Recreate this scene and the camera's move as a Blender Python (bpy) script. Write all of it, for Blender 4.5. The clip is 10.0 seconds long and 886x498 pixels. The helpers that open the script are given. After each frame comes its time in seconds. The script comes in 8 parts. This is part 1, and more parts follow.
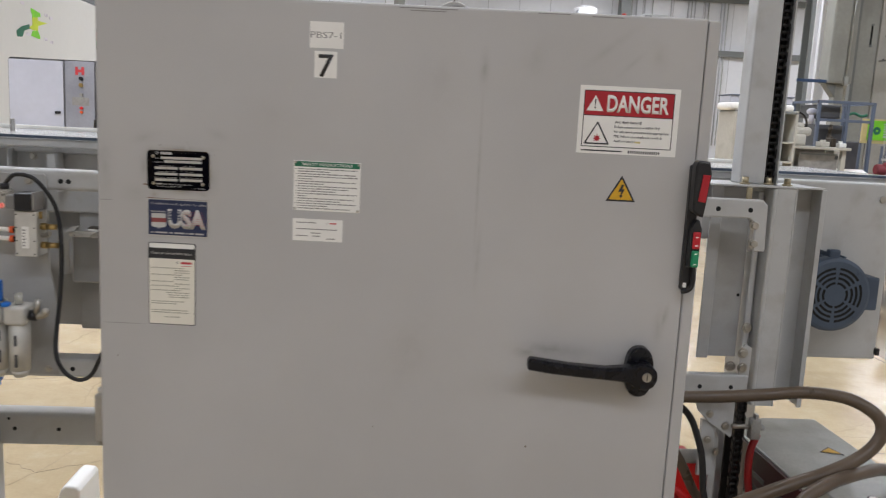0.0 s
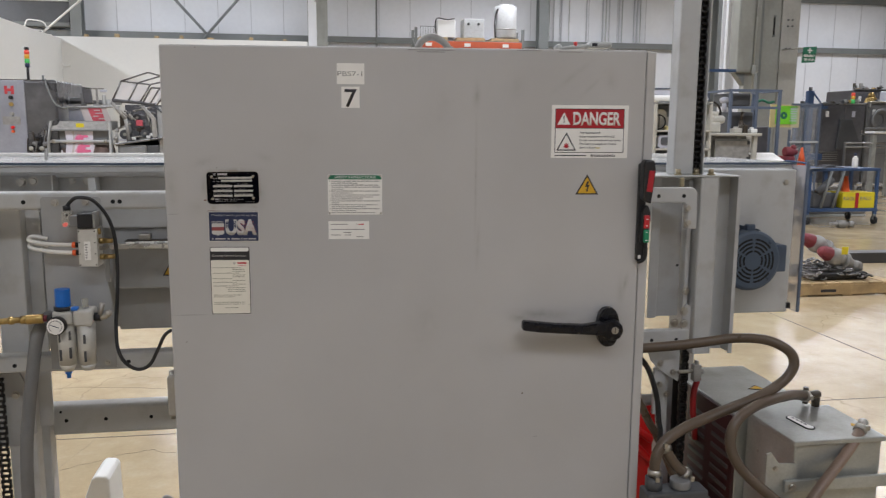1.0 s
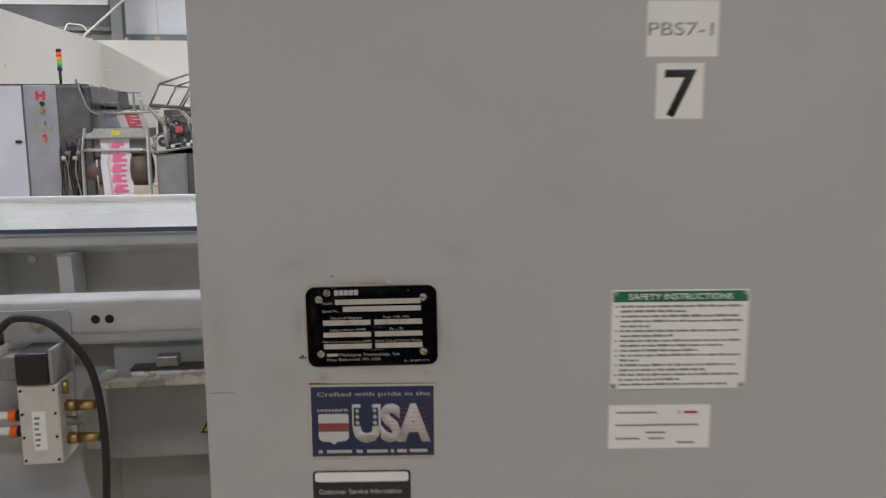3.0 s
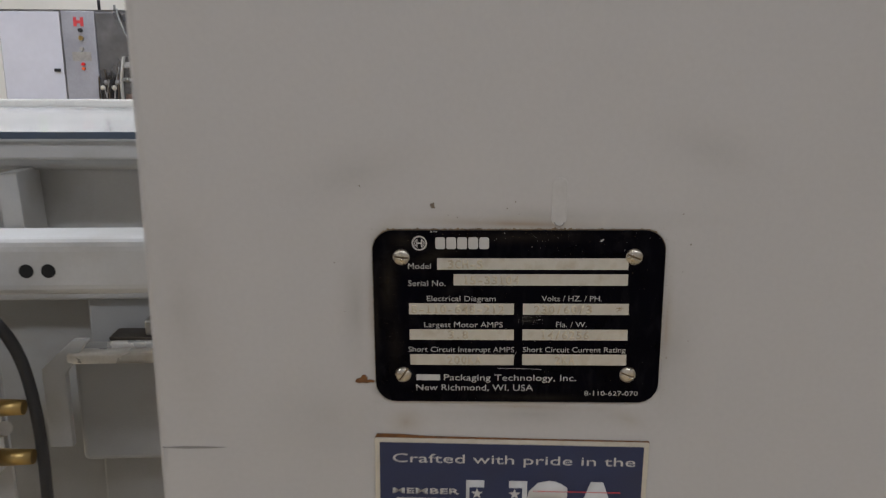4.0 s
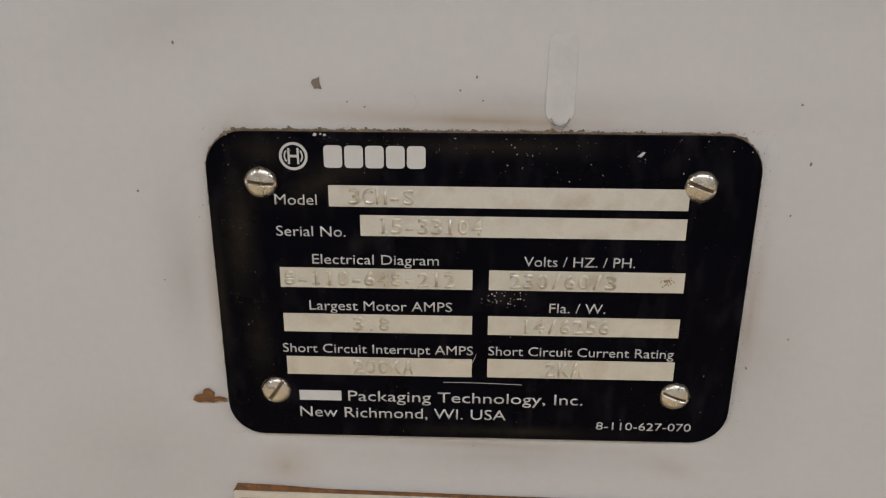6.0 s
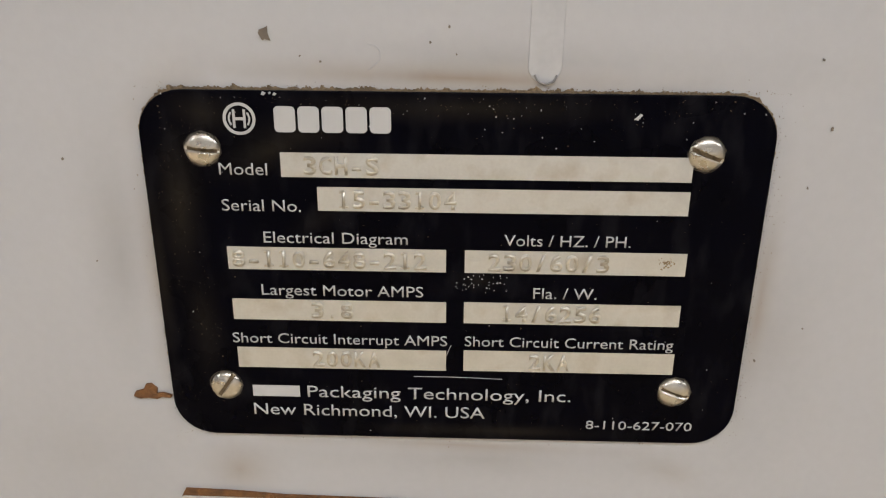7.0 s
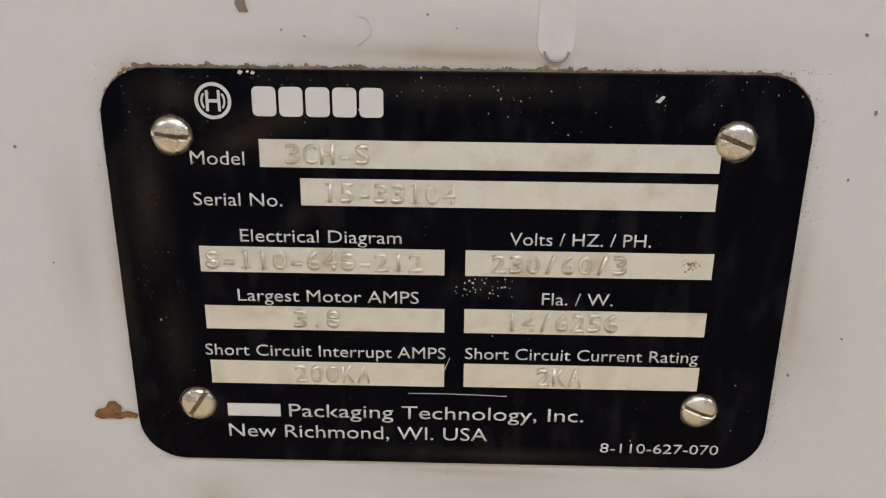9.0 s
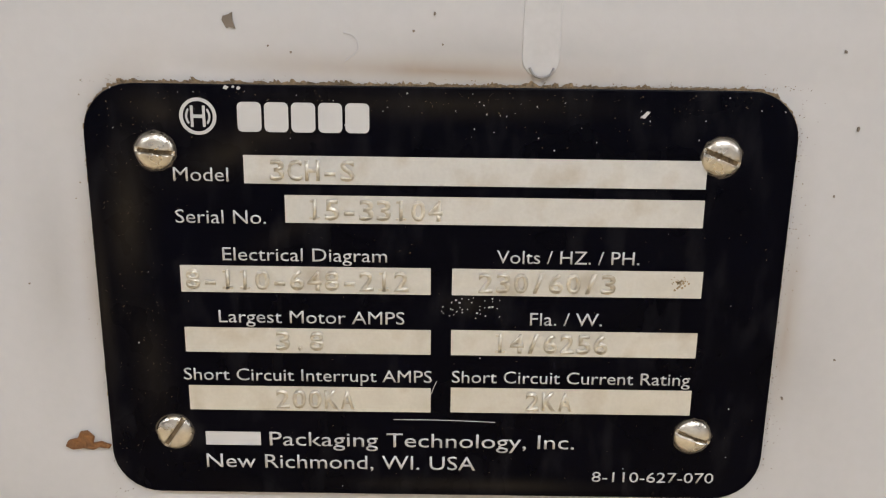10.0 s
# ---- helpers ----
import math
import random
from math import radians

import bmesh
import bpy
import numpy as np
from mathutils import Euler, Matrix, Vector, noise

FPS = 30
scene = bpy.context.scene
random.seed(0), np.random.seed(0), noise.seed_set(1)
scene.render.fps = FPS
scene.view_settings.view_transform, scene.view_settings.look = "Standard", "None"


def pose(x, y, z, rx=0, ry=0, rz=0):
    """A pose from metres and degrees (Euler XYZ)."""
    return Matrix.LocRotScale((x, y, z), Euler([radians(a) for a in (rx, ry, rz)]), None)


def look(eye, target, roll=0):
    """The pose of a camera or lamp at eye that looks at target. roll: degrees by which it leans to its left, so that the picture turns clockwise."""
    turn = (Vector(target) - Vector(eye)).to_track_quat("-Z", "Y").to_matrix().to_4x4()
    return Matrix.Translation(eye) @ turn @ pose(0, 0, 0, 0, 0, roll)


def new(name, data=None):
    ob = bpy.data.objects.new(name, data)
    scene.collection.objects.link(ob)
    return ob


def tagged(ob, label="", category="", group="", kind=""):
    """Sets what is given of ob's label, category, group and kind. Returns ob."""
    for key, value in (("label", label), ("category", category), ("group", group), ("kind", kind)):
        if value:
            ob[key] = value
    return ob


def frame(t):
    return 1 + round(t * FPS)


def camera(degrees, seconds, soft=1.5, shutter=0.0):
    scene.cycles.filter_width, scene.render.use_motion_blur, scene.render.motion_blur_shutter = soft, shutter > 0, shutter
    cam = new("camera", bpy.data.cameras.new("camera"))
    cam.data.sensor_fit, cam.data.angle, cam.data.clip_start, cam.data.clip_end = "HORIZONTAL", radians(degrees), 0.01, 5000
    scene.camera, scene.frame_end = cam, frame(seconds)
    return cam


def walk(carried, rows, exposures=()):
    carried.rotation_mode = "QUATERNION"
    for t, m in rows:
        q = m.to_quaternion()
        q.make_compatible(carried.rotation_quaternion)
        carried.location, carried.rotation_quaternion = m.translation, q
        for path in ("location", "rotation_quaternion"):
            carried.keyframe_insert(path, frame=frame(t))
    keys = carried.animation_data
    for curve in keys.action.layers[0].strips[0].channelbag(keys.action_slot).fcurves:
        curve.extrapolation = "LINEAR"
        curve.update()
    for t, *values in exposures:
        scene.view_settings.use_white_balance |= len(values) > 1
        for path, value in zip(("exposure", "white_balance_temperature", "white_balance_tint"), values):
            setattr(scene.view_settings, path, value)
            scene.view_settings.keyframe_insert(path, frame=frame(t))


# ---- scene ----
# ---- camera ----
cam = camera(58.3, 10.0, soft=1.2, shutter=0.3)
PATH = [
    (0, (0.03351, -1.58949, 1.46948), (0.10297, -0.60372, 1.31638), 2.89),
    (0.3, (-0.09511, -1.73695, 1.45833), (0.00198, -0.75262, 1.31116), 1.97),
    (0.5, (-0.14433, -1.82719, 1.46735), (-0.02922, -0.84497, 1.31902), 1.38),
    (0.7, (-0.17984, -1.89236, 1.48312), (-0.04753, -0.91303, 1.33014), 1.11),
    (1, (-0.17826, -1.96265, 1.50425), (-0.02343, -0.98642, 1.35256), 0.37),
    (1.3, (-0.21572, -1.98479, 1.53143), (-0.03644, -1.01233, 1.38250), 0.08),
    (1.5, (-0.25039, -1.92622, 1.53364), (-0.06719, -0.95443, 1.38511), -0.19),
    (1.8, (-0.32602, -1.73654, 1.51133), (-0.13861, -0.76437, 1.37079), -0.68),
    (2, (-0.35879, -1.58244, 1.53130), (-0.17566, -0.60930, 1.39178), -0.54),
    (2.5, (-0.38863, -1.16137, 1.54977), (-0.24522, -0.18117, 1.41321), -0.68),
    (2.7, (-0.37983, -0.97308, 1.55259), (-0.25339, 0.00891, 1.41217), -0.60),
    (3.8, (-0.43300, -0.38800, 1.47100), (-0.30300, 1.56500, 1.06300), 0.30),
    (4, (-0.42700, -0.33400, 1.46200), (-0.31700, 1.61100, 1.01300), 0.32),
    (4.5, (-0.40816, -0.24598, 1.45700), (-0.33036, 0.70914, 1.17120), 0.93),
    (5, (-0.40230, -0.21515, 1.44001), (-0.33097, 0.73054, 1.12288), 1.17),
    (5.2, (-0.39845, -0.20732, 1.43667), (-0.33417, 0.73604, 1.11119), 1.11),
    (6.3, (-0.39428, -0.17573, 1.42847), (-0.33969, 0.75954, 1.07879), 0.98),
    (6.5, (-0.39246, -0.17077, 1.42698), (-0.33376, 0.76100, 1.06871), 1.14),
    (7, (-0.38928, -0.16359, 1.42169), (-0.32785, 0.76839, 1.06444), 1.16),
    (7.5, (-0.39195, -0.15846, 1.42086), (-0.32681, 0.77189, 1.06002), 1.34),
    (8, (-0.38959, -0.15427, 1.41853), (-0.32178, 0.77758, 1.06207), 1.38),
    (8.5, (-0.39003, -0.15167, 1.41833), (-0.32274, 0.78304, 1.06935), 1.27),
    (9, (-0.38901, -0.14956, 1.41055), (-0.31984, 0.79471, 1.08874), 1.35),
    (9.5, (-0.38857, -0.14939, 1.40625), (-0.31336, 0.80767, 1.12631), 1.43),
    (10, (-0.38890, -0.15023, 1.40103), (-0.30220, 0.81764, 1.16500), 1.49),
]
EXPOSURES = [(0, 0.02), (0.5, -0.06), (1.5, -0.14), (2.7, -0.20), (3.8, -0.17), (4.0, -0.13), (4.5, 0.03), (5.2, 0.32), (6.5, 0.70), (9.0, 0.91), (10, 1.0)]
walk(cam, [(t, look(eye, target, roll)) for t, eye, target, roll in PATH], EXPOSURES)

# ---- light ----
# Closed hall: high-bay luminaires under the roof, bounced by floor, walls and roof.
world = bpy.data.worlds.new("hall_world")
scene.world = world
world.use_nodes = True
world.node_tree.nodes["Background"].inputs[0].default_value = (0.9, 0.95, 1.0, 1)
world.node_tree.nodes["Background"].inputs[1].default_value = 0.05
HALL = dict(x0=-22.0, x1=32.0, y0=-14.0, y1=33.0, top=8.6)
LAMP_POWER = 415.0
# luminaires are out of view; their places and shares are set for brightness
# x, y, the axis along which the luminaire runs, share of the power
LAMPS = [
    (-11, -6, "x", 0.72), (1, -6, "x", 0.78), (13, -6, "x", 0.95), (-8, 5, "x", 1.7), (1, 5, "x", 1.35), (13, 5, "x", 1.2), (-15, 23, "y", 4.2),
    # the last one is added unseen behind the partition to brighten the far wall
    (3, 16, "x", 1.3), (15, 16, "x", 1.0), (-1, 23, "x", 1.2), (9, 28, "x", 1.2), (22, 28, "x", 1.2), (-5, 30.4, "x", 0.25),
]
LAMP_LENGTH, LAMP_WIDTH = 8.0, 0.8
for lx, ly, along, share in LAMPS:
    ld = bpy.data.lights.new("high_bay_light", "AREA")
    ld.shape, ld.size, ld.size_y, ld.energy, ld.color = "RECTANGLE", LAMP_LENGTH, LAMP_WIDTH, LAMP_POWER * share, (0.93, 0.97, 1.075)
    lo = new("high_bay_light", ld)
    lo.matrix_world = pose(lx, ly, HALL["top"] - 0.75, 0, 0, 90 if along == "y" else 0)


# ---- materials ----
def material(name, col, rough=0.5, metal=0.0, var=0.10, scale=6.0, fine=180.0, bump=0.05, stain=None, stain_amount=0.35, stain_scale=3.0, spec=0.5, coat=0.0, glow=None, glow_strength=0.0, stretch=None):
    m = bpy.data.materials.new(name)
    m.use_nodes = True
    nt = m.node_tree
    bs = nt.nodes["Principled BSDF"]
    co = nt.nodes.new("ShaderNodeTexCoord")

    def noise_at(s, detail=4.0, squeeze=None):
        n = nt.nodes.new("ShaderNodeTexNoise")
        n.inputs["Scale"].default_value, n.inputs["Detail"].default_value = s, detail
        source = co.outputs["Object"]
        if squeeze:
            mp = nt.nodes.new("ShaderNodeMapping")
            mp.inputs["Scale"].default_value = squeeze
            nt.links.new(source, mp.inputs["Vector"])
            source = mp.outputs[0]
        nt.links.new(source, n.inputs["Vector"])
        return n.outputs["Fac"]

    def ramp(value, a, b, lo_, hi_):
        r = nt.nodes.new("ShaderNodeMapRange")
        for i, v in enumerate((a, b, lo_, hi_)):
            r.inputs[1 + i].default_value = v
        nt.links.new(value, r.inputs[0])
        return r.outputs[0]

    def mix(fac, a, b, mode="MIX"):
        x = nt.nodes.new("ShaderNodeMix")
        x.data_type, x.blend_type = "RGBA", mode
        for sock, v in ((0, fac), (6, a), (7, b)):
            if isinstance(v, bpy.types.NodeSocket):
                nt.links.new(v, x.inputs[sock])
            else:
                x.inputs[sock].default_value = v if sock == 0 else (*v, 1)
        return x.outputs[2]

    big, small = noise_at(scale), noise_at(fine, 3.0)
    dark = tuple(c * (1 - var) for c in col)
    light = tuple(min(1.0, c * (1 + var)) for c in col)
    c = mix(ramp(big, 0.3, 0.7, 0, 1), dark, light)
    c = mix(ramp(small, 0.35, 0.65, 0, var * 1.2), c, tuple(v * 0.55 for v in col))
    if stain:
        c = mix(ramp(noise_at(stain_scale, 8.0, stretch), 0.52, 0.72, 0, stain_amount), c, stain)
    nt.links.new(c, bs.inputs["Base Color"])
    nt.links.new(ramp(big, 0.3, 0.7, max(0.02, rough - 0.08), min(1, rough + 0.08)), bs.inputs["Roughness"])
    bs.inputs["Metallic"].default_value = metal
    bs.inputs["Specular IOR Level"].default_value = spec
    bs.inputs["Coat Weight"].default_value = coat
    if bump:
        b = nt.nodes.new("ShaderNodeBump")
        b.inputs["Strength"].default_value, b.inputs["Distance"].default_value = bump, 0.002
        nt.links.new(small, b.inputs["Height"])
        nt.links.new(b.outputs[0], bs.inputs["Normal"])
    if glow:
        bs.inputs["Emission Color"].default_value, bs.inputs["Emission Strength"].default_value = (*glow, 1), glow_strength
    return m


def clear(name, tint=(0.96, 0.97, 0.97), rough=0.03, alpha=0.25):
    m = bpy.data.materials.new(name)
    m.use_nodes = True
    bs = m.node_tree.nodes["Principled BSDF"]
    bs.inputs["Base Color"].default_value = (*tint, 1)
    bs.inputs["Roughness"].default_value = rough
    bs.inputs["Alpha"].default_value = alpha
    bs.inputs["Specular IOR Level"].default_value = 0.8
    return m


def concrete(name, col):
    """Polished tan slab: cloudy tone, brown stains, pale scuffs and a broken net of hairline cracks."""
    m = material(name, col, 0.19, var=0.10, scale=0.9, fine=60, bump=0.02, stain=(0.27, 0.19, 0.105), stain_amount=0.55, stain_scale=1.3)
    nt = m.node_tree
    bs = nt.nodes["Principled BSDF"]
    co = nt.nodes.new("ShaderNodeTexCoord")

    def node(kind, **values):
        n = nt.nodes.new(kind)
        for k, v in values.items():
            n.inputs[k].default_value = v
        return n

    def ranged(value, a, b, lo_, hi_):
        r = nt.nodes.new("ShaderNodeMapRange")
        for k, v in enumerate((a, b, lo_, hi_)):
            r.inputs[1 + k].default_value = v
        nt.links.new(value, r.inputs[0])
        return r.outputs[0]

    def blend(fac, a, b):
        x = nt.nodes.new("ShaderNodeMix")
        x.data_type = "RGBA"
        nt.links.new(fac, x.inputs[0])
        nt.links.new(a, x.inputs[6])
        x.inputs[7].default_value = (*b, 1)
        return x.outputs[2]

    c = bs.inputs["Base Color"].links[0].from_socket
    blotch = node("ShaderNodeTexNoise", Scale=5.5, Detail=6.0, Roughness=0.65)
    nt.links.new(co.outputs["Object"], blotch.inputs["Vector"])
    c = blend(ranged(blotch.outputs["Fac"], 0.50, 0.70, 0.0, 0.45), c, (0.36, 0.27, 0.16))
    c = blend(ranged(blotch.outputs["Fac"], 0.46, 0.32, 0.0, 0.35), c, (0.60, 0.52, 0.38))
    bend = node("ShaderNodeTexNoise", Scale=3.0, Detail=4.0)
    nt.links.new(co.outputs["Object"], bend.inputs["Vector"])
    add = nt.nodes.new("ShaderNodeVectorMath")
    add.operation = "MULTIPLY_ADD"
    add.inputs[1].default_value = (0.30, 0.30, 0.0)
    nt.links.new(bend.outputs["Color"], add.inputs[0])
    nt.links.new(co.outputs["Object"], add.inputs[2])
    net = node("ShaderNodeTexVoronoi", Scale=1.25)
    net.feature = "DISTANCE_TO_EDGE"
    nt.links.new(add.outputs[0], net.inputs["Vector"])
    gate = node("ShaderNodeTexNoise", Scale=0.9, Detail=3.0)
    nt.links.new(co.outputs["Object"], gate.inputs["Vector"])
    k = nt.nodes.new("ShaderNodeMath")
    k.operation = "MULTIPLY"
    nt.links.new(ranged(net.outputs["Distance"], 0.0015, 0.006, 0.45, 0.0), k.inputs[0])
    nt.links.new(ranged(gate.outputs["Fac"], 0.50, 0.60, 0.0, 1.0), k.inputs[1])
    c = blend(k.outputs[0], c, (0.20, 0.145, 0.085))
    nt.links.new(c, bs.inputs["Base Color"])
    return m


DOOR_GREY = material("grey_enamel", (0.485, 0.478, 0.473), 0.40, var=0.05, scale=2.2, fine=420, bump=0.03, stain=(0.36, 0.34, 0.31), stain_amount=0.25, stain_scale=1.6)
FRAME_GREY = material("machine_grey", (0.49, 0.494, 0.488), 0.45, var=0.06, scale=9, fine=350, bump=0.04, stain=(0.30, 0.27, 0.22), stain_amount=0.35, stain_scale=14)


def smear(mat, spots, col, name):
    """A copy of a paint with soft smears of another colour (x, z, half width, half height, turn, strength) on its x, z
    face.
    """
    m = mat.copy()
    m.name = name
    nt = m.node_tree
    bs = nt.nodes["Principled BSDF"]
    co = nt.nodes.new("ShaderNodeTexCoord")
    nz = nt.nodes.new("ShaderNodeTexNoise")
    nz.inputs["Scale"].default_value, nz.inputs["Detail"].default_value = 34.0, 6.0
    nt.links.new(co.outputs["Object"], nz.inputs["Vector"])
    total = None
    for x, z, w_, h_, turn, s_ in spots:
        mp_ = nt.nodes.new("ShaderNodeMapping")
        mp_.vector_type = "TEXTURE"
        mp_.inputs["Location"].default_value = (x, 0, z)
        mp_.inputs["Rotation"].default_value = (0, radians(turn), 0)
        mp_.inputs["Scale"].default_value = (w_, 1.0, h_)
        nt.links.new(co.outputs["Object"], mp_.inputs["Vector"])
        g = nt.nodes.new("ShaderNodeTexGradient")
        g.gradient_type = "QUADRATIC_SPHERE"
        nt.links.new(mp_.outputs[0], g.inputs["Vector"])
        k = nt.nodes.new("ShaderNodeMath")
        k.operation, k.inputs[1].default_value = "MULTIPLY", s_
        nt.links.new(g.outputs["Fac"], k.inputs[0])
        if total is None:
            total = k.outputs[0]
        else:
            a = nt.nodes.new("ShaderNodeMath")
            a.operation = "MAXIMUM"
            nt.links.new(total, a.inputs[0])
            nt.links.new(k.outputs[0], a.inputs[1])
            total = a.outputs[0]
    r = nt.nodes.new("ShaderNodeMapRange")
    for i, v in enumerate((0.30, 0.65, 0.45, 1.25)):
        r.inputs[1 + i].default_value = v
    nt.links.new(nz.outputs["Fac"], r.inputs[0])
    f = nt.nodes.new("ShaderNodeMath")
    f.operation = "MULTIPLY"
    nt.links.new(total, f.inputs[0])
    nt.links.new(r.outputs[0], f.inputs[1])
    x_ = nt.nodes.new("ShaderNodeMix")
    x_.data_type = "RGBA"
    nt.links.new(f.outputs[0], x_.inputs[0])
    nt.links.new(bs.inputs["Base Color"].links[0].from_socket, x_.inputs[6])
    x_.inputs[7].default_value = (*col, 1)
    nt.links.new(x_.outputs[2], bs.inputs["Base Color"])
    return m


# the first two spots darken the door along the lever's upper edge
DOOR_SKIN = smear(DOOR_GREY, [(0.37, 1.042, 0.13, 0.022, 2, 0.55), (0.318, 1.034, 0.045, 0.020, 4, 0.6), (0.205, 1.38, 0.006, 0.26, 0, 0.32), (0.212, 1.22, 0.010, 0.10, 2, 0.25), (0.44, 1.63, 0.10, 0.014, -38, 0.18), (0.48, 1.60, 0.07, 0.010, -42, 0.15), (0.585, 1.115, 0.012, 0.05, 10, 0.5), (0.575, 1.10, 0.02, 0.07, 0, 0.3), (-0.46, 1.31, 0.05, 0.03, 0, 0.22), (-0.30, 1.43, 0.04, 0.018, 20, 0.22), (-0.44, 1.42, 0.05, 0.02, -15, 0.2), (-0.52, 1.36, 0.03, 0.12, 0, 0.22), (0.08, 1.02, 0.09, 0.16, 20, 0.16), (-0.2, 1.48, 0.12, 0.05, 12, 0.06), (0.205, 1.58, 0.016, 0.06, 0, 0.36), (0.30, 1.60, 0.05, 0.06, 20, 0.14), (0.53, 1.62, 0.03, 0.05, -15, 0.2), (-0.31, 1.345, 0.022, 0.06, 0, 0.28), (-0.37, 1.314, 0.09, 0.010, 0, 0.34), (-0.445, 1.36, 0.012, 0.05, 0, 0.3), (-0.36, 1.402, 0.09, 0.007, 1, 0.3), (0.12, 1.55, 0.08, 0.12, 0, 0.14)], (0.20, 0.18, 0.15), "grey_enamel_worn")
DOOR_SKIN = smear(DOOR_SKIN, [(-0.376, 1.3985, 0.075, 0.0045, 0.8, 0.75), (-0.3135, 1.355, 0.0040, 0.045, 0, 0.5), (-0.438, 1.353, 0.004, 0.045, -1, 0.5), (-0.424, 1.309, 0.013, 0.011, 0, 0.5), (-0.376, 1.3175, 0.07, 0.003, 0.8, 0.5), (-0.327, 1.312, 0.014, 0.006, 20, 0.3), (-0.432, 1.394, 0.016, 0.010, -35, 0.55)], (0.27, 0.20, 0.125), "grey_enamel_grimy")
# machine grey darkened: the shade on covers and recessed panels is in the colour
SHADED_GREY = material("machine_grey_shaded", (0.37, 0.372, 0.366), 0.45, var=0.06, scale=9, fine=350, bump=0.04, stain=(0.26, 0.235, 0.195), stain_amount=0.35, stain_scale=14)
HOLE = material("hole_black", (0.01, 0.01, 0.01), 0.9, var=0.0, bump=0)
STEEL = material("zinc_steel", (0.46, 0.44, 0.40), 0.36, metal=1.0, var=0.12, scale=90, fine=700, bump=0.04)
STAINLESS = material("stainless", (0.33, 0.33, 0.335), 0.32, metal=0.9, var=0.22, scale=1.8, fine=9, bump=0.05, stain=(0.16, 0.16, 0.165), stain_amount=0.5, stain_scale=1.4)
STAINLESS_DARK = material("mottled_stainless", (0.23, 0.23, 0.24), 0.30, metal=0.9, var=0.30, scale=1.6, fine=9, bump=0.05, stain=(0.10, 0.10, 0.105), stain_amount=0.7, stain_scale=1.2)
STAINLESS_BLUE = material("blue_grey_panel", (0.36, 0.37, 0.42), 0.4, metal=0.4, var=0.12, scale=3, fine=30, bump=0.03)
GALV = material("galvanised", (0.44, 0.45, 0.425), 0.40, metal=0.55, var=0.16, scale=9, fine=140, bump=0.06, stain=(0.24, 0.215, 0.17), stain_amount=0.6, stain_scale=7, stretch=(1.0, 1.0, 0.35))
BRIGHT_RIM = material("polished_aluminium_strip", (0.80, 0.78, 0.74), 0.28, metal=0.5, var=0.12, scale=30, fine=300, bump=0.03, stain=(0.32, 0.24, 0.14), stain_amount=0.5, stain_scale=18)
BOLT_ZINC = material("yellowed_zinc", (0.42, 0.36, 0.24), 0.4, metal=0.8, var=0.15, scale=60, bump=0.04)
BRASS = material("brass", (0.47, 0.33, 0.13), 0.38, metal=1.0, var=0.15, scale=60, bump=0.04)
BLACK = material("black_plastic", (0.011, 0.011, 0.013), 0.42, var=0.2, scale=30, fine=500, bump=0.06)
HANDLE_BLACK = material("black_handle_lacquer", (0.0050, 0.0050, 0.0085), 0.27, var=0.25, scale=40, fine=700, bump=0.10, stain=(0.02, 0.02, 0.02), stain_amount=0.4, stain_scale=30, spec=0.3)
RUBBER = material("black_rubber", (0.02, 0.02, 0.021), 0.6, var=0.15, scale=20, bump=0.05)
CHAIN_STEEL = material("bare_chain_steel", (0.22, 0.21, 0.20), 0.35, metal=0.75, var=0.3, scale=40, fine=300, bump=0.05)
DEEP_RED = material("deep_red_paint", (0.30, 0.010, 0.012), 0.4, var=0.15, scale=20, bump=0.03)
CHAIN_BLACK = material("oily_chain_steel_and_shade", (0.022, 0.020, 0.019), 0.45, metal=0.5, var=0.3, scale=60, fine=400, bump=0.1)
HOSE_BROWN = material("brown_hose", (0.105, 0.074, 0.049), 0.34, var=0.18, scale=12, fine=300, bump=0.05, stain=(0.13, 0.095, 0.065), stain_amount=0.4, stain_scale=9)
HOSE_GREY = material("grey_hose", (0.17, 0.17, 0.17), 0.6, var=0.1, scale=14, fine=260, bump=0.06)
BLUE_CAP = material("blue_plastic", (0.01, 0.16, 0.60), 0.38, var=0.08, scale=20, bump=0.03)
RED = material("red_plastic", (0.70, 0.012, 0.012), 0.38, var=0.1, scale=8, bump=0.03)
SWITCH_RED = material("switch_red", (0.52, 0.015, 0.025), 0.4, var=0.05, bump=0.02)
DARK_RED = material("dark_red_paint", (0.045, 0.009, 0.011), 0.45, var=0.25, scale=8, fine=260, bump=0.05)
GREEN = material("green_plastic", (0.01, 0.26, 0.12), 0.4, var=0.05, bump=0)
ORANGE = material("orange_plastic", (0.85, 0.13, 0.03), 0.45, var=0.06, bump=0.02)
ORANGE_RED = material("rack_orange", (0.62, 0.12, 0.05), 0.5, var=0.1, scale=3, bump=0)
WHITE_TUBE = material("white_tube", (0.78, 0.77, 0.73), 0.3, var=0.04, bump=0)
WHITE_PAINT = material("white_paint", (0.80, 0.80, 0.77), 0.55, var=0.03, scale=0.8, fine=20, bump=0.02)
PARTITION_WHITE = material("partition_white", (0.74, 0.735, 0.705), 0.6, var=0.03, scale=0.3, fine=8, bump=0.02)
WALL_GREY = material("metal_wall_panel", (0.80, 0.81, 0.835), 0.5, var=0.05, scale=0.3, fine=6, bump=0.02, stain=(0.58, 0.58, 0.58), stain_amount=0.3, stain_scale=0.5)
STEEL_GREY = material("painted_structural_steel", (0.20, 0.21, 0.205), 0.55, var=0.1, scale=1.0, fine=15, bump=0.03)
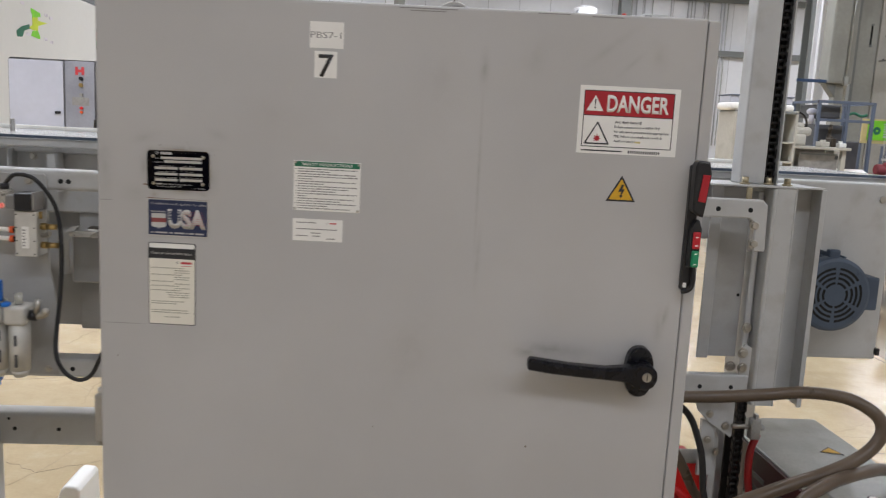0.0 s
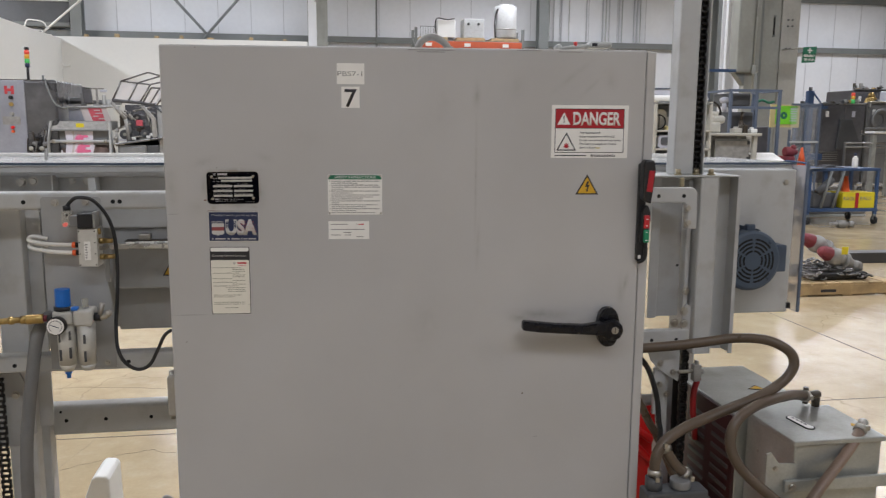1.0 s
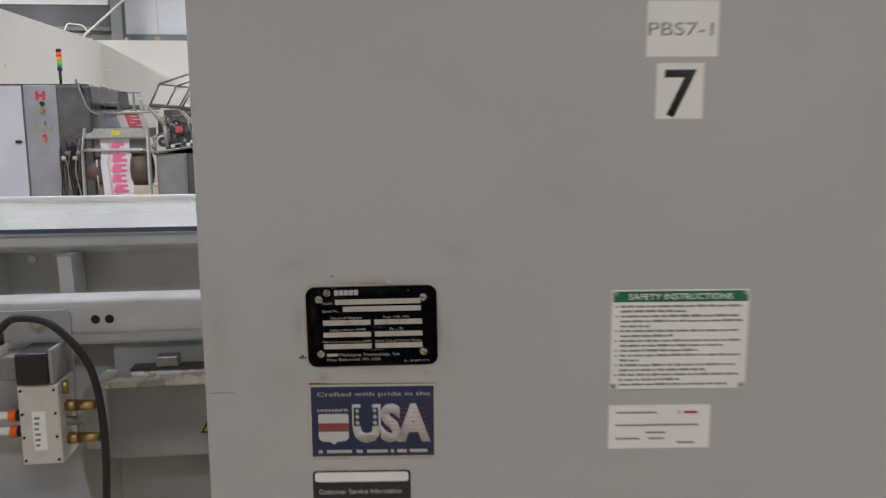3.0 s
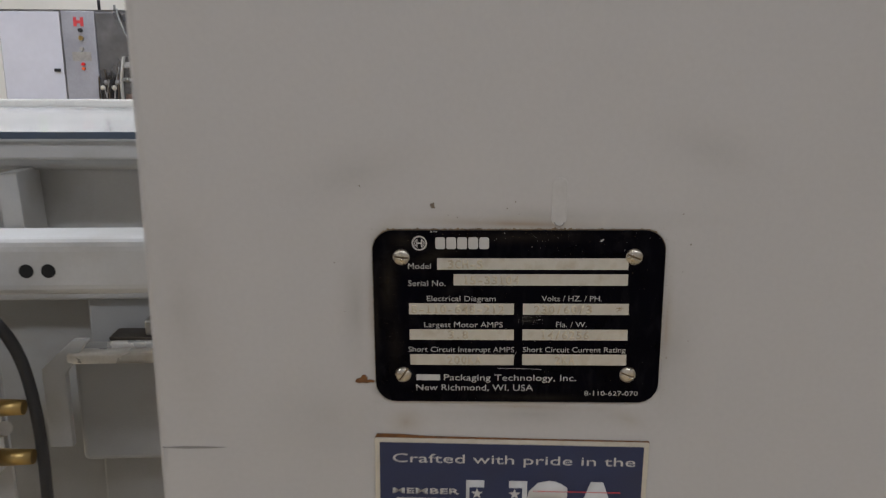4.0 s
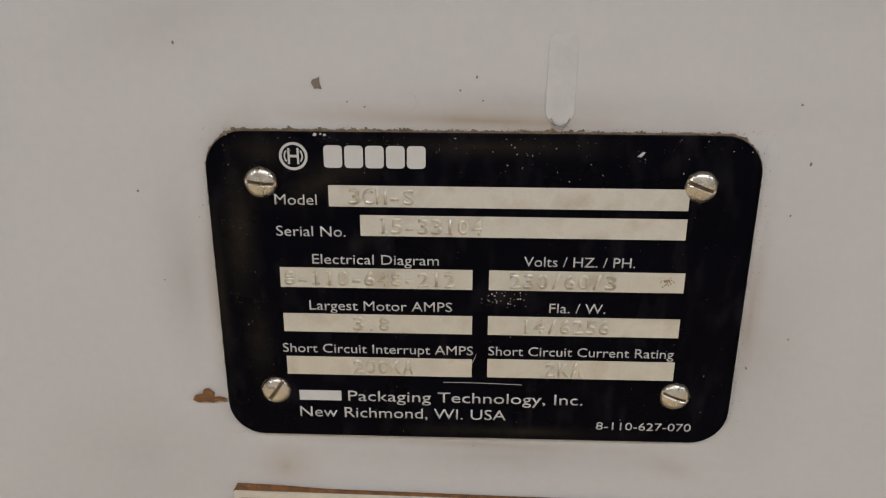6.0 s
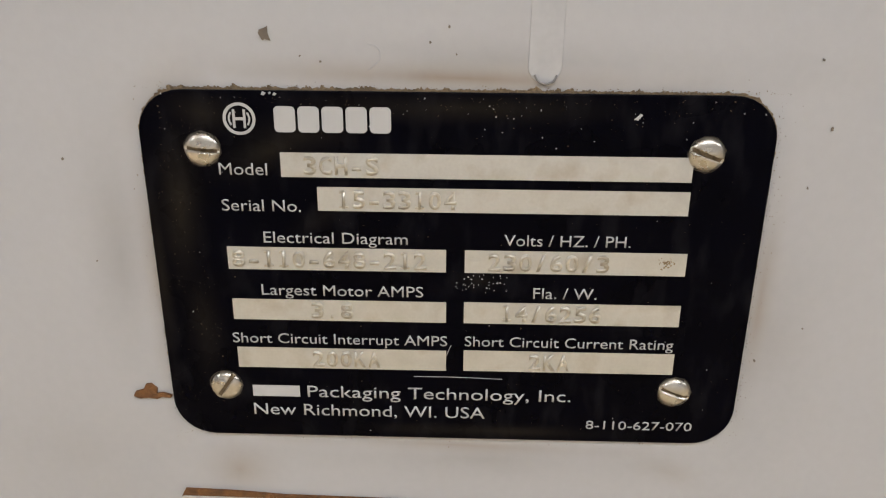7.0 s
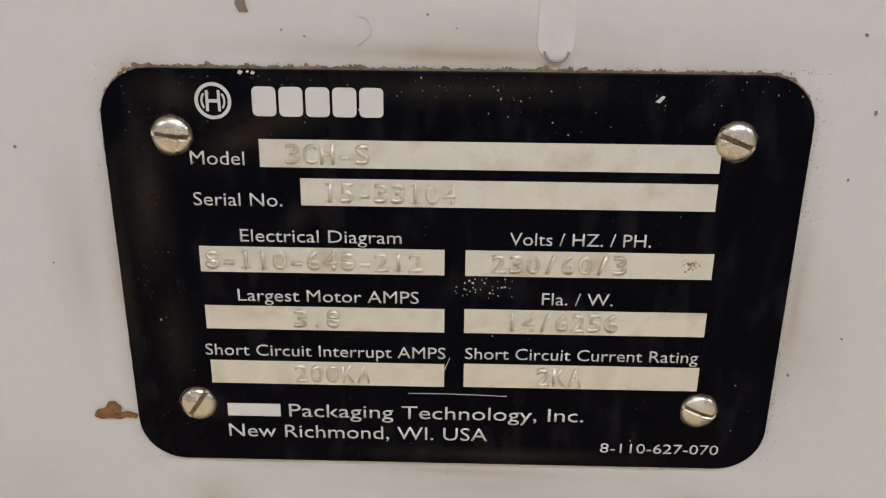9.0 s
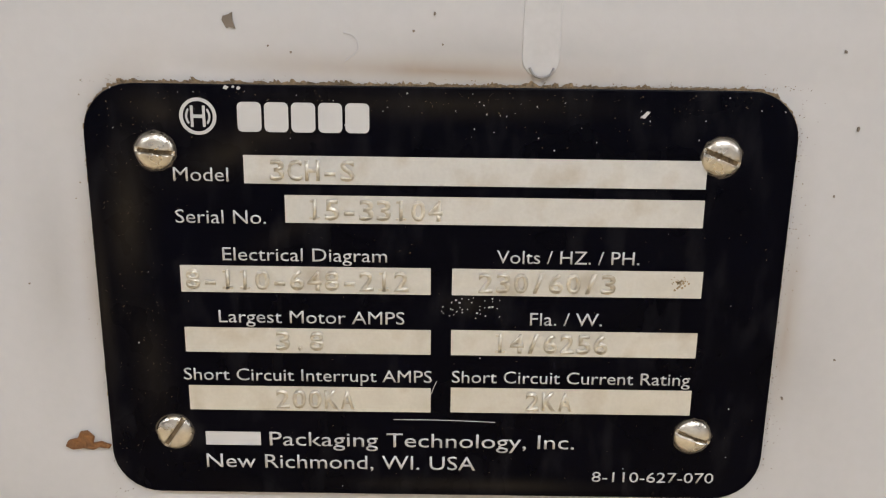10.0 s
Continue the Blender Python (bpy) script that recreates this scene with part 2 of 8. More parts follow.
SEAM_GREY = material("seam_grey", (0.46, 0.46, 0.475), 0.5, var=0.05, scale=1.0, fine=15, bump=0)
COLUMN_PALE = material("column_pale_primer", (0.42, 0.41, 0.375), 0.5, var=0.12, scale=1.6, fine=20, bump=0.03, stain=(0.26, 0.23, 0.17), stain_amount=0.5, stain_scale=2.5, stretch=(1, 1, 0.3))
COLUMN_GREEN = material("column_primer", (0.33, 0.335, 0.305), 0.55, var=0.12, scale=1.4, fine=15, bump=0.03, stain=(0.20, 0.19, 0.16), stain_amount=0.45, stain_scale=2.0, stretch=(1, 1, 0.3))
CONCRETE = concrete("tan_concrete", (0.53, 0.42, 0.265))
CRACK = material("crack_dirt", (0.36, 0.28, 0.18), 0.8, var=0.15, bump=0.05)
JOINT = material("joint_filler", (0.22, 0.175, 0.125), 0.8, var=0.15, bump=0.1)
ROOF = material("unseen_roof_grey", (0.45, 0.46, 0.48), 0.7, var=0.05, scale=0.4, fine=5, bump=0)
MOTOR_BLUE = material("blue_grey_motor", (0.060, 0.085, 0.125), 0.42, var=0.12, scale=16, fine=300, bump=0.06)
ACRYLIC = clear("clear_acrylic", (0.80, 0.775, 0.785), 0.06, 0.35)
CLEAR_BOWL = clear("clear_plastic", (0.62, 0.60, 0.50), 0.12, 0.38)
LID_ACRYLIC = clear("hazed_acrylic", (0.95, 0.96, 0.96), 0.12, 0.6)
MESH_ACRYLIC = clear("thin_acrylic", (0.85, 0.88, 0.92), 0.06, 0.12)
HINGE_BEIGE = material("beige_hinge", (0.36, 0.33, 0.28), 0.5, var=0.08, scale=40, bump=0.04)
SMUDGE = material("brown_speck", (0.17, 0.135, 0.10), 0.5, var=0.1, scale=40, bump=0)
LED_RED = material("red_led", (0.6, 0.05, 0.03), 0.4, var=0, bump=0, glow=(1.0, 0.05, 0.04), glow_strength=0.55)
LED_RED_DIM = material("red_signal_lens", (0.45, 0.04, 0.03), 0.4, var=0, bump=0, glow=(1.0, 0.12, 0.06), glow_strength=0.35)
LED_GREEN = material("green_lamp", (0.05, 0.3, 0.08), 0.4, var=0, bump=0, glow=(0.1, 1.0, 0.2), glow_strength=0.2)
LED_AMBER = material("amber_lamp", (0.5, 0.25, 0.03), 0.4, var=0, bump=0, glow=(1.0, 0.5, 0.05), glow_strength=0.25)
STICKER_WHITE = material("white_vinyl", (0.86, 0.845, 0.81), 0.45, var=0.03, scale=25, fine=500, bump=0.02)
CARD_CREAM = material("cream_card", (0.82, 0.785, 0.69), 0.5, var=0.04, scale=25, fine=500, bump=0.02)
INK = material("black_ink", (0.022, 0.022, 0.026), 0.5, var=0.05, bump=0)
INK_GREY = material("grey_print", (0.25, 0.24, 0.23), 0.5, var=0.05, bump=0)
INK_OLIVE = material("faded_print", (0.36, 0.34, 0.26), 0.5, var=0.05, bump=0)
SIGN_RED = material("sign_red", (0.40, 0.012, 0.022), 0.45, var=0.05, bump=0)
PRINT_RED = material("print_red", (0.55, 0.05, 0.06), 0.5, var=0.05, bump=0)
SHIELD_RED = material("dull_red_print", (0.26, 0.06, 0.06), 0.5, var=0.05, bump=0)
SIGN_YELLOW = material("sign_yellow", (0.66, 0.38, 0.02), 0.45, var=0.06, scale=60, bump=0.02)
SIGN_GREEN = material("sign_green", (0.015, 0.16, 0.085), 0.5, var=0.06, bump=0)
PLATE_BLACK = material("black_anodised_plate", (0.0004, 0.0004, 0.0024), 0.30, var=0.3, scale=60, fine=1400, bump=0.02, stain=(0.0085, 0.0080, 0.0100), stain_amount=0.7, stain_scale=260, spec=0.04, stretch=(1, 1, 0.35))
PLATE_DIRTY = smear(PLATE_BLACK, [(-0.0545, 0.015, 0.007, 0.026, 3, 0.8), (-0.036, 0.0265, 0.016, 0.006, -25, 0.85), (-0.052, -0.012, 0.006, 0.020, 0, 0.6), (0.010, -0.0365, 0.040, 0.0028, 0.5, 0.8), (0.0, 0.0355, 0.045, 0.0045, 0, 0.7), (-0.048, 0.034, 0.013, 0.006, 10, 0.6), (-0.026, 0.013, 0.012, 0.004, -30, 0.4), (-0.030, 0.030, 0.020, 0.007, -12, 0.55), (-0.060, 0.0, 0.003, 0.035, 0, 0.7), (0.006, 0.0, 0.008, 0.004, 0, 0.5)], (0.022, 0.0175, 0.0125), "black_anodised_plate_dusty")
PLATE_SILVER = material("bare_aluminium", (0.605, 0.603, 0.580), 0.36, metal=0.75, var=0.08, scale=120, fine=1500, bump=0.03, stain=(0.34, 0.28, 0.19), stain_amount=0.5, stain_scale=120)
PLATE_PRINT = material("silver_print", (0.51, 0.50, 0.485), 0.5, metal=0.1, var=0.03, bump=0)
EMBOSS = material("stamped_aluminium", (0.585, 0.545, 0.455), 0.40, metal=0.6, var=0.22, scale=350, fine=1800, bump=0.06, stain=(0.30, 0.235, 0.15), stain_amount=0.55, stain_scale=260)
STAIN_TAN = material("tan_stain", (0.30, 0.225, 0.13), 0.8, var=0.35, scale=600, fine=2500, bump=0.2)
SCREW_STEEL = material("nickel_screw", (0.52, 0.48, 0.41), 0.30, metal=1.0, var=0.15, scale=260, fine=1800, bump=0.05)
RUST = material("rust", (0.20, 0.085, 0.025), 0.85, var=0.4, scale=500, fine=2000, bump=0.5)
GRIME = material("brown_grime", (0.23, 0.165, 0.095), 0.9, var=0.4, scale=500, fine=2500, bump=0.5)
RUN_PAINT = material("paint_run", (0.475, 0.468, 0.457), 0.38, var=0.06, scale=200, fine=900, bump=0.02)
FLAG_BLUE = material("plate_blue", (0.014, 0.024, 0.075), 0.4, var=0.1, scale=60, fine=900, bump=0.02)
FLAG_WHITE = material("plate_white", (0.56, 0.55, 0.53), 0.42, var=0.06, bump=0)
WOOD = material("pallet_wood", (0.50, 0.36, 0.19), 0.7, var=0.2, scale=7, fine=90, bump=0.15, stain=(0.28, 0.19, 0.10), stain_amount=0.5, stain_scale=6)
CART_BLUE = material("blue_paint", (0.035, 0.075, 0.17), 0.45, var=0.12, scale=5, fine=100, bump=0.03)
PALE_PANEL = material("pale_blue_panel", (0.52, 0.53, 0.60), 0.4, var=0.06, scale=1.2, fine=12, bump=0.02)
BENCH_CREAM = material("soiled_cream_paint", (0.50, 0.48, 0.42), 0.55, var=0.12, scale=3, fine=30, bump=0.03, stain=(0.26, 0.24, 0.20), stain_amount=0.5, stain_scale=3)
CAGE_BLUE = material("light_blue_paint", (0.12, 0.15, 0.21), 0.5, var=0.1, scale=4, bump=0.02)
BOX_YELLOW = material("yellow_carton", (0.72, 0.58, 0.02), 0.6, var=0.06, scale=8, bump=0.02)
LIME = material("lime_poster", (0.22, 0.70, 0.03), 0.5, var=0.1, scale=6, bump=0)
EMBLEM_YELLOW = material("emblem_yellow", (0.62, 0.72, 0.04), 0.5, var=0.1, scale=6, bump=0)
BOARD_TAN = material("board_tan", (0.62, 0.52, 0.24), 0.6, var=0.06, bump=0)
CAST_GREY = material("cast_grey", (0.34, 0.33, 0.31), 0.5, metal=0.3, var=0.2, scale=14, fine=160, bump=0.1)
CAST_DARK = material("dark_bronze", (0.075, 0.060, 0.045), 0.4, metal=0.5, var=0.2, scale=30, bump=0.06)
VALVE_ALU = material("pale_cast_aluminium", (0.60, 0.585, 0.54), 0.45, metal=0.15, var=0.08, scale=40, fine=400, bump=0.05)
MAROON = material("maroon_cap", (0.22, 0.035, 0.045), 0.5, var=0.2, scale=12, bump=0.05)
MACHINE_DARK = material("dark_machine", (0.075, 0.077, 0.082), 0.45, var=0.15, scale=1.5, fine=8, bump=0.05)
MACHINE_WARM = material("worn_machine_steel", (0.122, 0.120, 0.128), 0.42, metal=0.25, var=0.25, scale=1.8, fine=10, bump=0.05, stain=(0.075, 0.072, 0.078), stain_amount=0.5, stain_scale=1.6)
GUARD_TUBE = material("guard_tube_steel", (0.19, 0.185, 0.185), 0.35, metal=0.7, var=0.15, scale=6, fine=60, bump=0.03)
MACHINE_MID = material("mid_machine", (0.20, 0.20, 0.20), 0.45, var=0.18, scale=1.5, fine=8, bump=0.05)
FILM_TAN = material("clear_tinted_film", (0.56, 0.50, 0.49), 0.3, var=0.10, scale=5, bump=0)
FILM_RED = material("faded_red_print", (0.52, 0.085, 0.11), 0.4, var=0.2, scale=9, bump=0)
PINK_PALE = material("pale_pink_print", (0.74, 0.36, 0.48), 0.4, var=0.1, scale=8, bump=0)
HOSE_PALE = material("sun_faded_hose", (0.235, 0.165, 0.125), 0.36, var=0.2, scale=10, fine=250, bump=0.05, stain=(0.13, 0.09, 0.06), stain_amount=0.4, stain_scale=8)
PINK = material("pink_print", (0.75, 0.16, 0.30), 0.5, var=0.1, scale=6, bump=0)
FILM_WHITE = material("white_film", (0.72, 0.68, 0.74), 0.3, var=0.05, scale=4, bump=0)
BROWN_ROLL = material("brown_core", (0.13, 0.085, 0.07), 0.6, var=0.2, scale=5, bump=0.02)
SCREEN_RED = material("dim_red_screen", (0.16, 0.03, 0.025), 0.2, var=0.1, bump=0, glow=(1.0, 0.15, 0.08), glow_strength=0.07)
SCREEN = material("dark_screen", (0.03, 0.02, 0.02), 0.15, var=0.1, bump=0)


# ---- building helpers ----
class Solid:
    """Collects simple shaped solids into one mesh."""

    def __init__(self):
        self.bm = bmesh.new()

    def _take(self, tmp, bevel=0.0, seg=2, angle=0.6):
        if bevel:
            sharp = [e for e in tmp.edges if len(e.link_faces) == 2 and e.calc_face_angle() > angle]
            bmesh.ops.bevel(tmp, geom=sharp, offset=bevel, segments=seg, profile=0.5, affect="EDGES", clamp_overlap=True)
        me = bpy.data.meshes.new("tmp")
        tmp.to_mesh(me)
        tmp.free()
        self.bm.from_mesh(me)
        bpy.data.meshes.remove(me)
        return self

    def box(self, x0, x1, y0, y1, z0, z1, bevel=0.0, seg=2, turn=None):
        t = bmesh.new()
        m = Matrix.Translation(((x0 + x1) / 2, (y0 + y1) / 2, (z0 + z1) / 2)) @ Matrix.Diagonal((x1 - x0, y1 - y0, z1 - z0, 1))
        bmesh.ops.create_cube(t, size=1, matrix=m)
        if turn is not None:
            bmesh.ops.transform(t, matrix=turn, verts=t.verts)
        return self._take(t, bevel, seg)

    def cyl(self, a, b, r, r2=None, seg=24, bevel=0.0):
        a, b = Vector(a), Vector(b)
        t = bmesh.new()
        q = (b - a).to_track_quat("Z", "Y").to_matrix().to_4x4()
        bmesh.ops.create_cone(t, cap_ends=True, segments=seg, radius1=r, radius2=r if r2 is None else r2, depth=(b - a).length, matrix=Matrix.Translation((a + b) / 2) @ q)
        for f in t.faces:
            f.smooth = len(f.verts) == 4
        return self._take(t, bevel, 2)

    def ball(self, c, r, squash=(1, 1, 1), seg=16):
        t = bmesh.new()
        bmesh.ops.create_uvsphere(t, u_segments=seg, v_segments=seg // 2, radius=r, matrix=Matrix.Translation(c) @ Matrix.Diagonal((*squash, 1)))
        for f in t.faces:
            f.smooth = True
        return self._take(t)

    def prism(self, pts, y0, y1, bevel=0.0, axis="y", seg=2):
        """A flat outline in x, z (or y, z for axis x; x, y for axis z) given thickness."""
        t = bmesh.new()

        def at(p, d):
            return {"y": (p[0], d, p[1]), "x": (d, p[0], p[1]), "z": (p[0], p[1], d)}[axis]

        lo_ = [t.verts.new(at(p, y0)) for p in pts]
        hi_ = [t.verts.new(at(p, y1)) for p in pts]
        t.faces.new(lo_)
        t.faces.new(hi_[::-1])
        n = len(pts)
        for i in range(n):
            t.faces.new((lo_[i], hi_[i], hi_[(i + 1) % n], lo_[(i + 1) % n]))
        bmesh.ops.recalc_face_normals(t, faces=t.faces)
        return self._take(t, bevel, seg)

    def tube(self, pts, r, seg=14, steps=8, closed=False):
        """A round bar along a smooth line through pts."""
        p = [Vector(q) for q in pts]
        line = []
        n = len(p)
        for i in range(n if closed else n - 1):
            a, b, c, d = p[(i - 1) % n if closed else max(i - 1, 0)], p[i], p[(i + 1) % n], p[(i + 2) % n if closed else min(i + 2, n - 1)]
            for k in range(steps):
                u = k / steps
                line.append(0.5 * (2 * b + (c - a) * u + (2 * a - 5 * b + 4 * c - d) * u * u + (3 * b - a - 3 * c + d) * u**3))
        if not closed:
            line.append(p[-1])
        t = bmesh.new()
        rings = []
        nrm = None
        for i, q in enumerate(line):
            if closed:
                tan = (line[(i + 1) % len(line)] - line[i - 1]).normalized()
            else:
                tan = (line[min(i + 1, len(line) - 1)] - line[max(i - 1, 0)]).normalized()
            if nrm is None:
                nrm = tan.orthogonal().normalized()
            nrm = (nrm - tan * nrm.dot(tan)).normalized()
            other = tan.cross(nrm)
            rings.append([t.verts.new(q + r * (nrm * math.cos(2 * math.pi * k / seg) + other * math.sin(2 * math.pi * k / seg))) for k in range(seg)])
        pairs = list(zip(rings, rings[1:])) + ([(rings[-1], rings[0])] if closed else [])
        for ra, rb in pairs:
            for k in range(seg):
                f = t.faces.new((ra[k], ra[(k + 1) % seg], rb[(k + 1) % seg], rb[k]))
                f.smooth = True
        if not closed:
            t.faces.new(rings[0][::-1])
            t.faces.new(rings[-1])
        return self._take(t)

    def rounded(self, x0, x1, z0, z1, r, y0, y1, bevel=0.0, n=8):
        pts = []
        for cx, cz, a0 in ((x1 - r, z1 - r, 0), (x0 + r, z1 - r, 90), (x0 + r, z0 + r, 180), (x1 - r, z0 + r, 270)):
            pts += [(cx + r * math.cos(radians(a0 + 90 * k / n)), cz + r * math.sin(radians(a0 + 90 * k / n))) for k in range(n + 1)]
        return self.prism(pts, y0, y1, bevel)

    def ring(self, c, r0, r1, y0, y1, a0=0.0, a1=360.0, n=40, axis="y"):
        """A flat ring (or part of one) round c=(x, z), between radii r0 and r1."""
        t = bmesh.new()
        full = a1 - a0 >= 359.9
        rows_ = []
        for k in range(n if full else n + 1):
            a = radians(a0 + (a1 - a0) * k / n)
            ca, sa = math.cos(a), math.sin(a)
            rows_.append([t.verts.new((c[0] + r * ca, y, c[1] + r * sa)) for r, y in ((r0, y0), (r1, y0), (r1, y1), (r0, y1))])
        for k in range(n):
            A, B_ = rows_[k], rows_[(k + 1) % len(rows_)]
            for i in range(4):
                t.faces.new((A[i], A[(i + 1) % 4], B_[(i + 1) % 4], B_[i]))
        if not full:
            t.faces.new(rows_[0][::-1])
            t.faces.new(rows_[-1])
        bmesh.ops.recalc_face_normals(t, faces=t.faces)
        return self._take(t)

    def words(self, s, x0, z0, y, height=None, width=None, depth=0.0002, bold=0.0, centre=False):
        """Lettering in the x, z plane that faces -y, its foot at z0 and its start (or centre) at x0."""
        cu = bpy.data.curves.new("lettering", "FONT")
        cu.body, cu.size, cu.extrude, cu.offset, cu.resolution_u = s, 1.0, 0.0, bold, 3
        ob = bpy.data.objects.new("lettering", cu)
        me = bpy.data.meshes.new_from_object(ob)
        bpy.data.objects.remove(ob)
        bpy.data.curves.remove(cu)
        xs = [v.co.x for v in me.vertices]
        cap = 0.70
        sx = width / (max(xs) - min(xs)) if width else height / cap
        sz = height / cap if height else sx
        left = x0 - (sx * (max(xs) - min(xs)) / 2 if centre else 0)
        x_min = min(xs)
        t = bmesh.new()
        t.from_mesh(me)
        bpy.data.meshes.remove(me)
        for v in t.verts:
            v.co = (left + (v.co.x - x_min) * sx, y, z0 + v.co.y * sz)
        if depth:
            got = bmesh.ops.extrude_face_region(t, geom=t.faces[:])
            bmesh.ops.translate(t, vec=(0, -depth, 0), verts=[g for g in got["geom"] if isinstance(g, bmesh.types.BMVert)])
            bmesh.ops.recalc_face_normals(t, faces=t.faces)
        return self._take(t)


def stamped(text, a, b, z0, y, height, depth):
    """Raised typewriter characters at an even pitch between a and b, with slab feet under the ones."""
    s = Solid()
    pitch = (b - a) / len(text)
    for k, ch in enumerate(text):
        mid = a + (k + 0.5) * pitch
        share = {"1": 0.20, ".": 0.22, "-": 0.62, "/": 0.62}.get(ch, 0.82)
        s.words(ch, mid, z0, y, height=height, width=pitch * share, depth=depth, bold=0.022, centre=True)
        if ch == "1":
            s.box(mid - pitch * 0.30, mid + pitch * 0.30, y - depth, y, z0, z0 + height * 0.10)
            s.box(mid - pitch * 0.26, mid - pitch * 0.02, y - depth, y, z0 + height * 0.86, z0 + height * 0.97)
    return s


def print_lines(parent, x0, z0, rows, pitch, size, y, mat, seed):
    """Rows of unreadable small print: each (indent, length) becomes one line of word-long bars."""
    rd = random.Random(seed)
    z = z0
    for indent, length in rows:
        if length:
            s, x = Solid(), x0 + indent
            while x < x0 + indent + length:
                w_ = min(rd.uniform(1.2, 5.5) * size, x0 + indent + length - x)
                s.box(x, x + w_, y - 0.00012, y + 0.0002, z, z + size * rd.uniform(0.72, 1.0))
                x += w_ + size * 0.55
            part("print_line", s, mat, parent)
        z -= pitch


def thing(name, base, label, category, group="", kind="", at_frame=None):
    e = new(name)
    e.empty_display_size = 0.05
    e.matrix_basis = (at_frame or Matrix()) @ Matrix.Translation(base)
    e["base"] = base
    return tagged(e, label, category, group, kind)


def part(name, solid, mat, parent, label=""):
    me = bpy.data.meshes.new(name)
    solid.bm.to_mesh(me)
    solid.bm.free()
    me.materials.append(mat)
    ob = new(name, me)
    if parent is not None:
        ob.parent = parent
        if "base" in parent:
            ob.matrix_parent_inverse = Matrix.Translation([-v for v in parent["base"]])
    if label:
        ob["label"] = label
    return ob


def whole(name, solid, mat, label, category, group="", kind="", at_frame=None):
    ob = part(name, solid, mat, None)
    if at_frame is not None:
        ob.matrix_basis = at_frame
    return tagged(ob, label, category, group, kind)


HINGE = Vector((-0.536, 0.0, 0.0))
CAB = Matrix.Translation(HINGE) @ pose(0, 0, 0, 0, 0, -5.0) @ Matrix.Translation(-HINGE)


# ---- the hall ----
hx0, hx1, hy0, hy1, htop = HALL["x0"], HALL["x1"], HALL["y0"], HALL["y1"], HALL["top"]
tagged(part("floor", Solid().box(hx0, hx1, hy0, hy1, -0.2, 0.0), CONCRETE, None), "polished tan concrete floor with cracks and stains", "floor", kind="structure")
# unseen roof, added to close the hall; its grey sets the bounced light
tagged(part("ceiling", Solid().box(hx0 - 0.3, hx1 + 0.3, hy0 - 0.3, hy1 + 0.3, htop, htop + 0.2), ROOF, None), "plain assumed roof closing the hall, out of view", "ceiling", kind="structure")
# only the north wall comes into view; the others close the hall
for nm, b in (("wall_north", (hx0, hx1, hy1, hy1 + 0.25)), ("wall_south", (hx0, hx1, hy0 - 0.25, hy0)), ("wall_west", (hx0 - 0.25, hx0, hy0 - 0.25, hy1 + 0.25)), ("wall_east", (hx1, hx1 + 0.25, hy0 - 0.25, hy1 + 0.25))):
    tagged(part(nm, Solid().box(*b, -0.2, htop), WALL_GREY, None), "pale grey insulated metal wall sheeting", "wall", kind="structure")
# sheeting seams and girts of the far wall
seams = Solid()
for k in range(40):
    xs_ = hx0 + 0.6 + 1.33 * k
    seams.box(xs_ - 0.010, xs_ + 0.010, hy1 - 0.012, hy1 + 0.002, 0, htop)
tagged(part("trim", seams, SEAM_GREY, None), "grey standing seams between the wall sheets", "trim", kind="structure")
for gx0, gx1, z0 in ((hx0, hx1, 5.06), (hx0, hx1, 7.3)):
    g = Solid().box(gx0, gx1, hy1 - 0.22, hy1 - 0.002, z0, z0 + 0.16, 0.01).box(gx0, gx1, hy1 - 0.24, hy1 - 0.20, z0 - 0.05, z0 + 0.20)
    tagged(part("wall_girt", g, STEEL_GREY, None), "dark grey steel girt along the far wall", "girt", kind="structure")


def i_column(x, y, w, d, mat, top=htop, name="steel_column", label="painted steel frame column rising to the roof"):
    e = thing(name, (x, y, 0), label, "column", "hall columns")
    part("web", Solid().box(x - w * 0.10, x + w * 0.10, y - d / 2 + 0.03, y + d / 2 - 0.03, 0, top), mat, e)
    part("front_flange", Solid().box(x - w / 2, x + w / 2, y - d / 2, y - d / 2 + 0.03, 0, top, 0.006), mat, e)
    part("back_flange", Solid().box(x - w / 2, x + w / 2, y + d / 2 - 0.03, y + d / 2, 0, top, 0.006), mat, e)
    for k in range(4):
        bx, bz = x + (-0.07 if k % 2 else 0.07) * w / 0.4, 4.4 + 0.16 * (k // 2)
        part("bolt", Solid().cyl((bx, y - d / 2 - 0.018, bz), (bx, y - d / 2, bz), 0.018, seg=6), STEEL, e)
    part("base_plate", Solid().box(x - w * 0.7, x + w * 0.7, y - d * 0.6, y + d * 0.6, 0, 0.03), mat, e)
    return e


cc = i_column(-0.06, 30.3, 0.76, 0.7, COLUMN_GREEN, label="green-grey steel frame column with a pale cover strip beside the partition")
part("cover_strip", Solid().box(-0.42, -0.10, 29.88, 29.945, 0, 8.55, 0.01), WALL_GREY, cc, "pale sheet cover strip")
part("strip_bracket", Solid().box(-0.16, -0.02, 29.86, 29.945, 6.2, 6.5, 0.01), COLUMN_PALE, cc)
for cx in (-9.4, 9.5, 27.0):
    i_column(cx, 32.2, 0.42, 0.5, STEEL_GREY, label="dark grey steel wall column of the hall")
i_column(2.4, 32.6, 0.07, 0.1, STEEL_GREY, label="thin dark post against the far wall", name="wall_post")
e = thing("wind_brace", (-4.5, 32.4, 4.9), "crossed steel wind bracing on the far wall", "brace")
